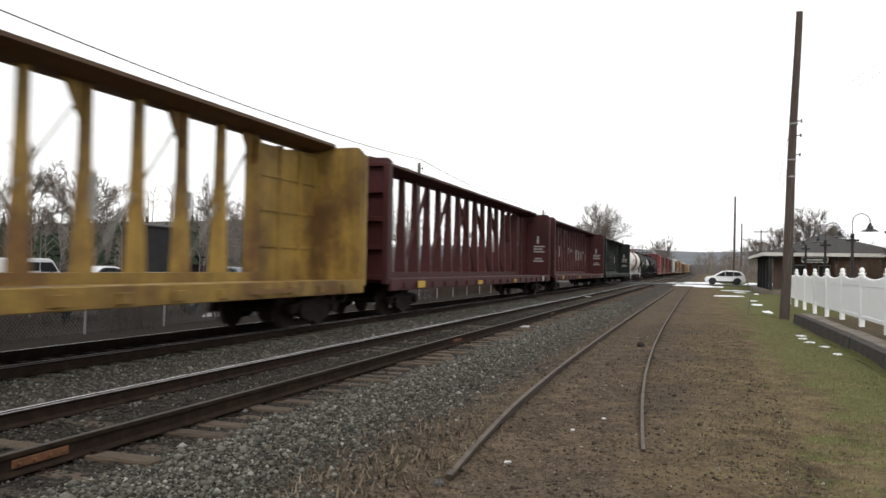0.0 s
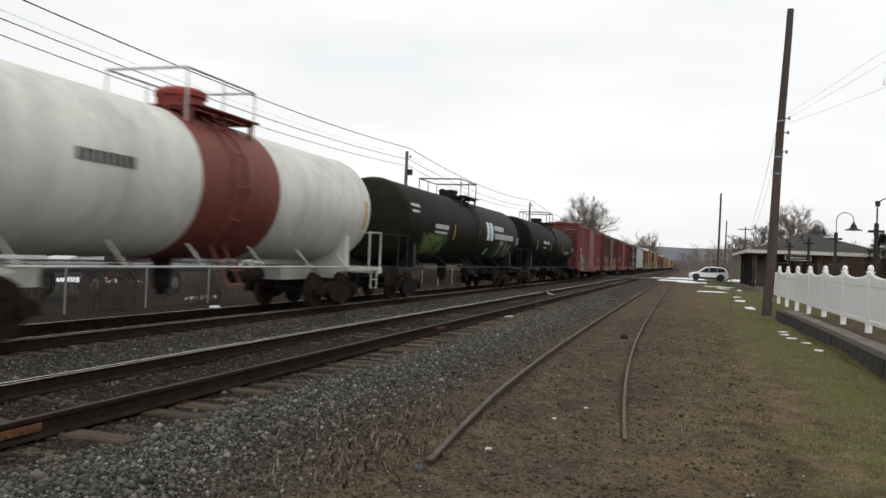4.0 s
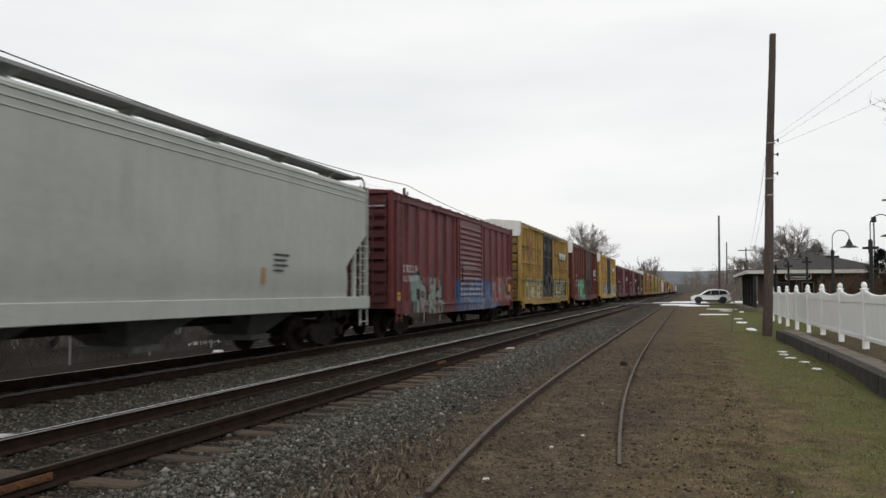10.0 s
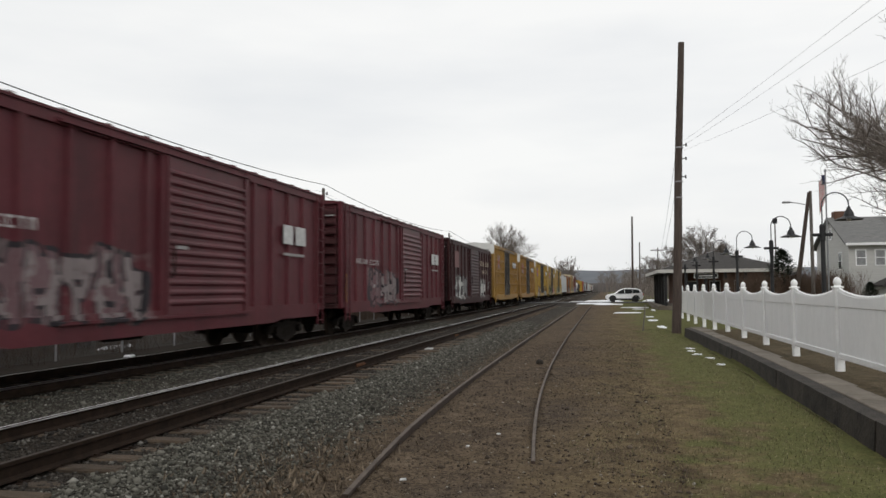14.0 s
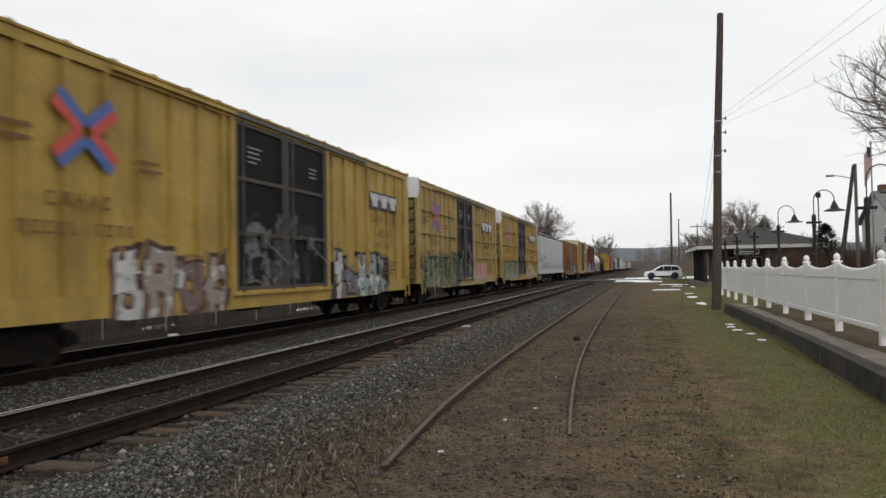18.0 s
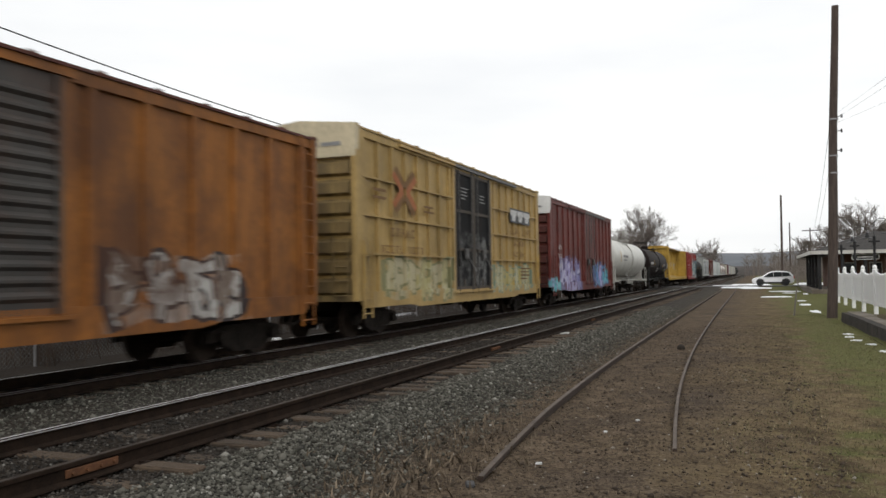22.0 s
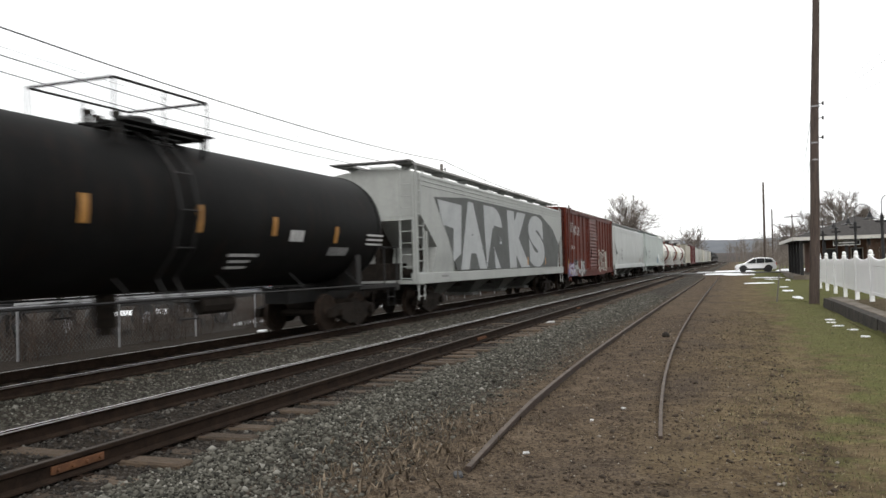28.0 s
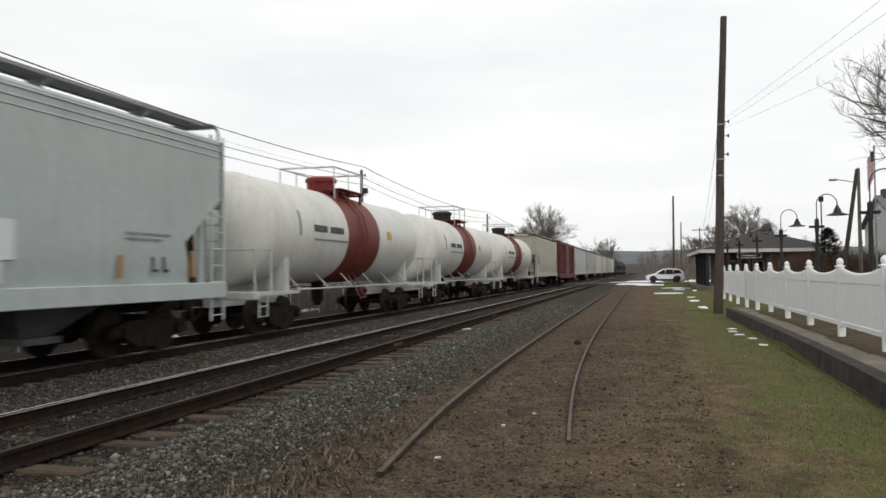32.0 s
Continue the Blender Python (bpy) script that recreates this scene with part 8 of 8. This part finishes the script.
# a dark shed on the far side of the yard
shed = thing("shed", pose(-30.7, 39.2, -0.5), "dark windowless metal shed", "shed")
part("wall", Geo().box(-0.7, 0.7, -1.9, 1.9, 0, 4.0, 0.03), plain("black_sheet", (0.008, 0.008, 0.009), (0.022, 0.021, 0.02), 2.0, 0.8), shed)
part("roof", Geo().prism([(-0.8, 4.0), (0.8, 4.0), (0.8, 4.08), (-0.8, 4.3)], "y", -2.0, 2.0), SHINGLE, shed)

# chain-link fence beyond the train
m, nt, b = material("chain_link_wire")
b.inputs["Base Color"].default_value = (0.08, 0.08, 0.08, 1)
b.inputs["Roughness"].default_value = 0.5
fence = thing("chain_link_fence", pose(-15.9, 0, -0.42), "low galvanised chain-link fence", "fence")
for k in range(28):
    yy = 1.0 + 3.3 * k
    part("post", Geo().tube((0, yy, -0.1), (0, yy, 1.3), 0.035, 8), GALV, fence)
part("top_rail", Geo().tube((0, 1.0, 1.27), (0, 90.1, 1.27), 0.022, 6), GALV, fence)
g = Geo()
yy = 4.0
while yy < 46:
    for s in (-1, 1):
        g.tube((0.01 * s, yy, 0.03), (0.01 * s, yy + s * 1.22, 1.25), 0.004, 3)
    yy += 0.12
tagged(part("mesh", g, m, fence), kind="stuff")


# ---- trees ----
def tree(x, y, h, seed, label, wide=0.42, limbs=9, group="bare trees", rmin=0.012, z0=None, low=0.3, thick=0.015, dense=1.15, squash=0.36):
    """A bare winter tree: a tapered trunk, arching limbs that fill a rounded crown, branches and twigs on them."""
    rr = random.Random(seed)
    trunk, crown = Geo(), Geo()
    top = Vector((rr.uniform(-0.03, 0.03) * h, rr.uniform(-0.03, 0.03) * h, h * 0.62))
    mid = Vector((0, 0, h * (1 - squash)))

    def bow(p, c, q, n):
        return [(1 - t) ** 2 * p + 2 * t * (1 - t) * c + t * t * q for t in [k / n for k in range(n + 1)]]

    def run(pts, r0, r1, sides):
        n = len(pts) - 1
        for k in range(n):
            crown.tube(pts[k], pts[k + 1], max(rmin, r0 + (r1 - r0) * k / n), sides, max(rmin, r0 + (r1 - r0) * (k + 1) / n))

    def shell():
        while True:
            v = Vector((rr.uniform(-1, 1), rr.uniform(-1, 1), rr.uniform(-0.25, 1)))
            if 0.45 < v.length < 1:
                v = v / v.length * rr.uniform(0.75, 1.0)
                return mid + Vector((v.x * h * wide, v.y * h * wide, v.z * h * squash))

    r0 = h * thick
    stem = bow(Vector((0, 0, -0.2)), Vector((0, 0, h * 0.3)), top, 6)
    for k in range(6):
        trunk.tube(stem[k], stem[k + 1], r0 * (1 - 0.13 * k), 9, r0 * (1 - 0.13 * (k + 1)))
    for i in range(limbs):
        u = low + (0.62 - low) * (i + rr.random()) / limbs
        a = stem[0].lerp(top, u / 0.62)
        q = shell()
        c = a.lerp(q, 0.45) + Vector((-(q - a).x, -(q - a).y, 0)) * 0.14 + Vector((0, 0, h * rr.uniform(0.0, 0.1))) + Vector((rr.uniform(-1, 1), rr.uniform(-1, 1), 0)) * h * 0.05
        limb = bow(a, c, q, 6)
        run(limb, r0 * 0.42, r0 * 0.08, 6)
        for j in range(int(9 * dense)):
            t = rr.uniform(1.6, 6.0)
            k = min(5, int(t))
            b0 = limb[k].lerp(limb[min(6, k + 1)], t - k)
            out = (b0 - mid).normalized() + Vector((rr.uniform(-1, 1), rr.uniform(-1, 1), rr.uniform(-0.6, 1.0))) * 1.1 + (q - a).normalized() * 0.3
            out.z += 0.55
            b1 = b0 + out.normalized() * h * rr.uniform(0.08, 0.16)
            br = bow(b0, (b0 + b1) / 2 + Vector((rr.uniform(-1, 1), rr.uniform(-1, 1), rr.uniform(-0.3, 1))) * h * 0.025, b1, 3)
            run(br, r0 * 0.11, r0 * 0.04, 4)
            for m in range(int(7 * dense)):
                t2 = rr.uniform(0.5, 3.0)
                k2 = min(2, int(t2))
                c0 = br[k2].lerp(br[k2 + 1], t2 - k2)
                d = (b1 - b0).normalized() + Vector((rr.uniform(-1, 1), rr.uniform(-1, 1), rr.uniform(-0.4, 1.3))) * 1.0
                c1 = c0 + d.normalized() * h * rr.uniform(0.04, 0.09)
                crown.tube(c0, c1, max(rmin, r0 * 0.035), 3, rmin * 0.8)
                for w in range(3):
                    e0 = c0.lerp(c1, rr.uniform(0.3, 1.0))
                    d2 = d.normalized() + Vector((rr.uniform(-1, 1), rr.uniform(-1, 1), rr.uniform(-0.5, 0.9))) * 0.9
                    crown.tube(e0, e0 + d2.normalized() * h * rr.uniform(0.018, 0.045), rmin, 3, rmin * 0.6)
    root = thing("tree", pose(x, y, ground_z(x, y) if z0 is None else z0), label, "tree", group)
    part("trunk", trunk, BARK, root, smooth=True)
    part("crown", crown, TWIG, root)
    return root


tree(-18.7, 150.0, 13.6, 11, "large bare tree with a broad rounded crown", 0.38, 46, rmin=0.011, low=0.16)
tree(-24.0, 158.0, 10.5, 12, "bare tree with a broad crown", 0.4, 18, rmin=0.012, low=0.2)
tree(-13.6, 300.0, 13.6, 14, "bare tree far down the tracks", 0.3, 26, rmin=0.022, low=0.25, dense=0.8)
tree(12.6, 112.0, 9.9, 15, "bare tree behind the station", 0.32, 34, rmin=0.011, low=0.2)
tree(9.6, 118.0, 7.6, 16, "small bare tree behind the station", 0.36, 16, rmin=0.011, low=0.22)
tree(16.5, 116.0, 8.2, 19, "bare tree behind the station roof", 0.36, 16, rmin=0.011, low=0.22)
tree(11.1, 187.0, 9.4, 17, "bare tree beyond the crossing", 0.36, 20, rmin=0.016, low=0.2)
tree(18.6, 46.0, 15.5, 18, "large old bare tree with fine spreading twigs", 0.55, 36, rmin=0.0085, low=0.22, thick=0.022, dense=1.35, squash=0.44)
for k, (x, yy, h) in enumerate(((-46, 44, 9.5), (-52, 58, 11), (-44, 72, 9), (-58, 84, 12), (-50, 100, 11), (-62, 66, 11), (-48, 124, 11))):
    tree(x, yy, h, 30 + k, "bare tree in the yard beyond the tracks", 0.38, 12, "bare trees beyond the yard", low=0.2)


def thicket(name, places, h, seed, mat, label, n_each=34, wide=1.0, thin=1.0):
    """Brush: many thin upright stems with side twigs, joined."""
    rr = random.Random(seed)
    g = Geo()
    for x, y in places:
        zb = ground_z(x, y)
        for k in range(n_each):
            px, py = x + rr.gauss(0, wide), y + rr.gauss(0, wide)
            hh = h * rr.uniform(0.5, 1.05)
            d = Vector((rr.uniform(-0.35, 0.35), rr.uniform(-0.35, 0.35), 1)).normalized()
            p0 = Vector((px, py, zb - 0.1))
            p1 = p0 + d * hh
            g.tube(p0, p1, 0.012 * h * thin, 3, 0.004 * h * thin)
            for j in range(5):
                q = p0 + d * hh * rr.uniform(0.3, 0.95)
                e = (d + Vector((rr.uniform(-1, 1), rr.uniform(-1, 1), rr.uniform(-0.1, 0.6)))).normalized()
                g.tube(q, q + e * hh * rr.uniform(0.15, 0.4), 0.006 * h * thin, 3, 0.002 * h * thin)
    return solo(name, g, mat, label, "bushes", kind="stuff")


thicket("brush", [(10.5 + 0.8 * k, 62 + (k % 3) * 1.5) for k in range(9)], 3.0, 5, BRUSH, "leafless brown brush behind the lamps", 240, 1.0, 0.55)
thicket("track_weeds", [(-16.4 - 0.6 * (k % 4), 5 + 1.2 * k) for k in range(70)], 1.15, 6, SCRUB, "dry brown weeds along the far fence", 52, 0.55)
for x, yy, h, lab in ((13.0, 63.5, 4.7, "small dark evergreen behind the brush"), (18.0, 60.0, 2.2, "round dark evergreen shrub by the house")):
    rr = random.Random(int(x))
    root = thing("evergreen", pose(x, yy, -0.3), lab, "tree", "evergreens")
    part("trunk", Geo().tube((0, 0, -0.1), (0, 0, h * 0.5), 0.09, 6), BARK, root)
    g = Geo()
    for k in range(3200):
        u = rr.random()
        z = h * (0.08 + 0.92 * u)
        rad = h * 0.46 * (1 - u) ** 0.6 * rr.uniform(0.35, 1.0)
        t = rr.uniform(0, 6.28)
        p = Vector((rad * math.cos(t), rad * math.sin(t), z))
        e = Vector((math.cos(t + rr.uniform(-0.5, 0.5)), math.sin(t + rr.uniform(-0.5, 0.5)), rr.uniform(-0.3, 0.6))) * h * 0.06
        s = Vector((-e.y, e.x, 0)) * 0.3
        g.add([tuple(p + s), tuple(p - s), tuple(p + e + Vector((0, 0, 0.02)))], [(0, 1, 2)])
    part("foliage", g, PINE, root)


# ---- woods and hills far off ----
def woods(name, places, seed, label, mat):
    rr = random.Random(seed)
    g = Geo()
    for x, y, z, h in places:
        tw = h * 0.016
        top = Vector((x + rr.uniform(-0.6, 0.6), y, z + h))
        base = Vector((x, y, z - 0.5))
        g.tube(base, top, tw, 3, tw * 0.3)
        for j in range(9):
            q = base.lerp(top, rr.uniform(0.3, 0.95))
            t = rr.uniform(0, 6.28)
            e = Vector((math.cos(t), math.sin(t), rr.uniform(0.5, 1.3))).normalized() * h * rr.uniform(0.15, 0.32)
            g.tube(q, q + e, tw * 0.5, 3, tw * 0.18)
            for i in range(3):
                q2 = q + e * rr.uniform(0.4, 1.0)
                t += rr.uniform(-1.2, 1.2)
                e2 = Vector((math.cos(t), math.sin(t), rr.uniform(0.3, 1.2))).normalized() * h * rr.uniform(0.07, 0.15)
                g.tube(q2, q2 + e2, tw * 0.26, 3, tw * 0.1)
    return solo(name, g, mat, label, "woods", kind="stuff")


def ridge(name, path, width, height, label, mat, seed):
    """A wooded hill as a long mound."""
    g = Geo()
    n, k = len(path), 9
    for i, (x, y) in enumerate(path):
        for j in range(k):
            u = j / (k - 1) * 2 - 1
            e = max(0.0, 1 - u * u) * min(1.0, 4 * i / (n - 1), 4 * (n - 1 - i) / (n - 1))
            z = height * e * (1 + 0.25 * noise.noise((x / 300 + seed, y / 300, u)))
            g.v.append((x, y + u * width, z - 1.2))
    g.f = [(i * k + j, i * k + j + 1, (i + 1) * k + j + 1, (i + 1) * k + j) for i in range(n - 1) for j in range(k - 1)]
    return solo(name, g, mat, label, "hill", kind="structure", smooth=True)


# the far ridge's pale blue grey has the haze of distance mixed in
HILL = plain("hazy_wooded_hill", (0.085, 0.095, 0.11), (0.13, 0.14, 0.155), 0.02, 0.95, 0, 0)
HILL_NEAR = plain("brown_wooded_slope", (0.018, 0.015, 0.013), (0.062, 0.05, 0.042), 0.35, 0.95, 0, 0.5)
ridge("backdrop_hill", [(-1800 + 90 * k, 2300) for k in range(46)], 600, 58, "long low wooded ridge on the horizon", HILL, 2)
ridge("wooded_rise", [(-160 + 24 * k, 640) for k in range(21)], 90, 8.0, "low brown wooded rise down the line", HILL_NEAR, 9)
ridge("wooded_slope", [(-260 + 10 * k, 210 - 0.05 * k * k) for k in range(21)], 60, 15.5, "bare brown wooded slope beyond the yard", HILL_NEAR, 5)
rr = random.Random(77)
wood_spots = []
for k in range(420):
    x = rr.uniform(-255, -62)
    yy = rr.uniform(135, 215)
    wood_spots.append((x, yy, 2.0 + rr.uniform(0, 9), rr.uniform(5, 9)))
woods("slope_woods", wood_spots, 3, "bare grey woods on the slope", TWIG)
g = Geo()
for k in range(60):
    x, yy, h = rr.uniform(-150, -80), rr.uniform(128, 150), rr.uniform(6, 11)
    for j in range(5):
        z0, r0 = h * (0.12 + 0.17 * j), h * 0.2 * (1 - 0.17 * j)
        ring = [(x + r0 * rr.uniform(0.6, 1.1) * math.cos(a), yy + r0 * rr.uniform(0.6, 1.1) * math.sin(a), z0 + rr.uniform(-0.3, 0.2)) for a in [0.63 * q for q in range(10)]]
        g.add(ring + [(x + rr.uniform(-0.1, 0.1), yy, z0 + h * 0.3)], [(q, (q + 1) % 10, 10) for q in range(10)] + [tuple(range(9, -1, -1))])
solo("far_conifers", g, PINE, "dark conifers at the foot of the slope", "woods", kind="stuff")
far = [(rr.uniform(-70, -12) if k % 2 else rr.uniform(10, 90), rr.uniform(230, 420), -0.6, rr.uniform(7, 12)) for k in range(230)]
far += [(rr.uniform(4, 30), rr.uniform(115, 240), -0.5, rr.uniform(2.5, 5)) for k in range(420)]
far += [(rr.uniform(-5, 60), rr.uniform(420, 600), -0.6, rr.uniform(9, 14)) for k in range(120)]
woods("far_woods", far, 4, "grey brown bare woods down the line", TWIG)
left = [(rr.uniform(-75, -42), rr.uniform(20, 140), -0.7, rr.uniform(3.5, 6.5)) for k in range(150)]
woods("yard_woods", left, 5, "bare scrub woods behind the yard", TWIG)

paper = solo("scrap_paper", Geo().prism([(-0.16, -0.1), (0.15, -0.13), (0.18, 0.1), (0.02, 0.16), (-0.14, 0.11)], "z", 0.0, 0.05), WHITE, "crumpled white scrap of paper blowing along", "litter")
PAPER_PATH = [(0.0, -6.7, 48.0, -0.1, 0, 0), (2.0, -6.4, 44.5, -0.1, 10, 0), (4.5, -6.7, 36.5, -0.1, 0, 20), (5.5, -6.8, 29.5, -0.08, 20, 0), (6.5, -6.8, 26.6, -0.1, 0, 0), (7.0, -6.85, 24.8, -0.08, 0, 30), (8.0, -6.75, 18.6, -0.08, 20, 10), (9.0, -6.9, 12.6, -0.08, 0, 20), (10.0, -7.3, 7.0, -0.1, 0, 0), (12.0, -7.6, -4.0, -0.1, 20, 0), (32.0, -7.6, -6.0, -0.1, 0, 0)]


# ---- what moves: the train comes past, and a scrap of paper blows along the track ----
def run(t):
    """Metres that the train has gone by t seconds."""
    u = t / 32.0
    return 793.739 * u - 17.751 * u ** 2 - 10.417 * u ** 3 + 4.747 * u ** 4


def motions():
    for car, middle in CARS:
        walk(car, [(t, pose(TRAIN_C, middle - run(t), 0)) for t in range(0, 33, 2)])
    walk(paper, [(t, pose(x, y, z, a, c, 40 * t % 80)) for t, x, y, z, a, c in PAPER_PATH])


motions()
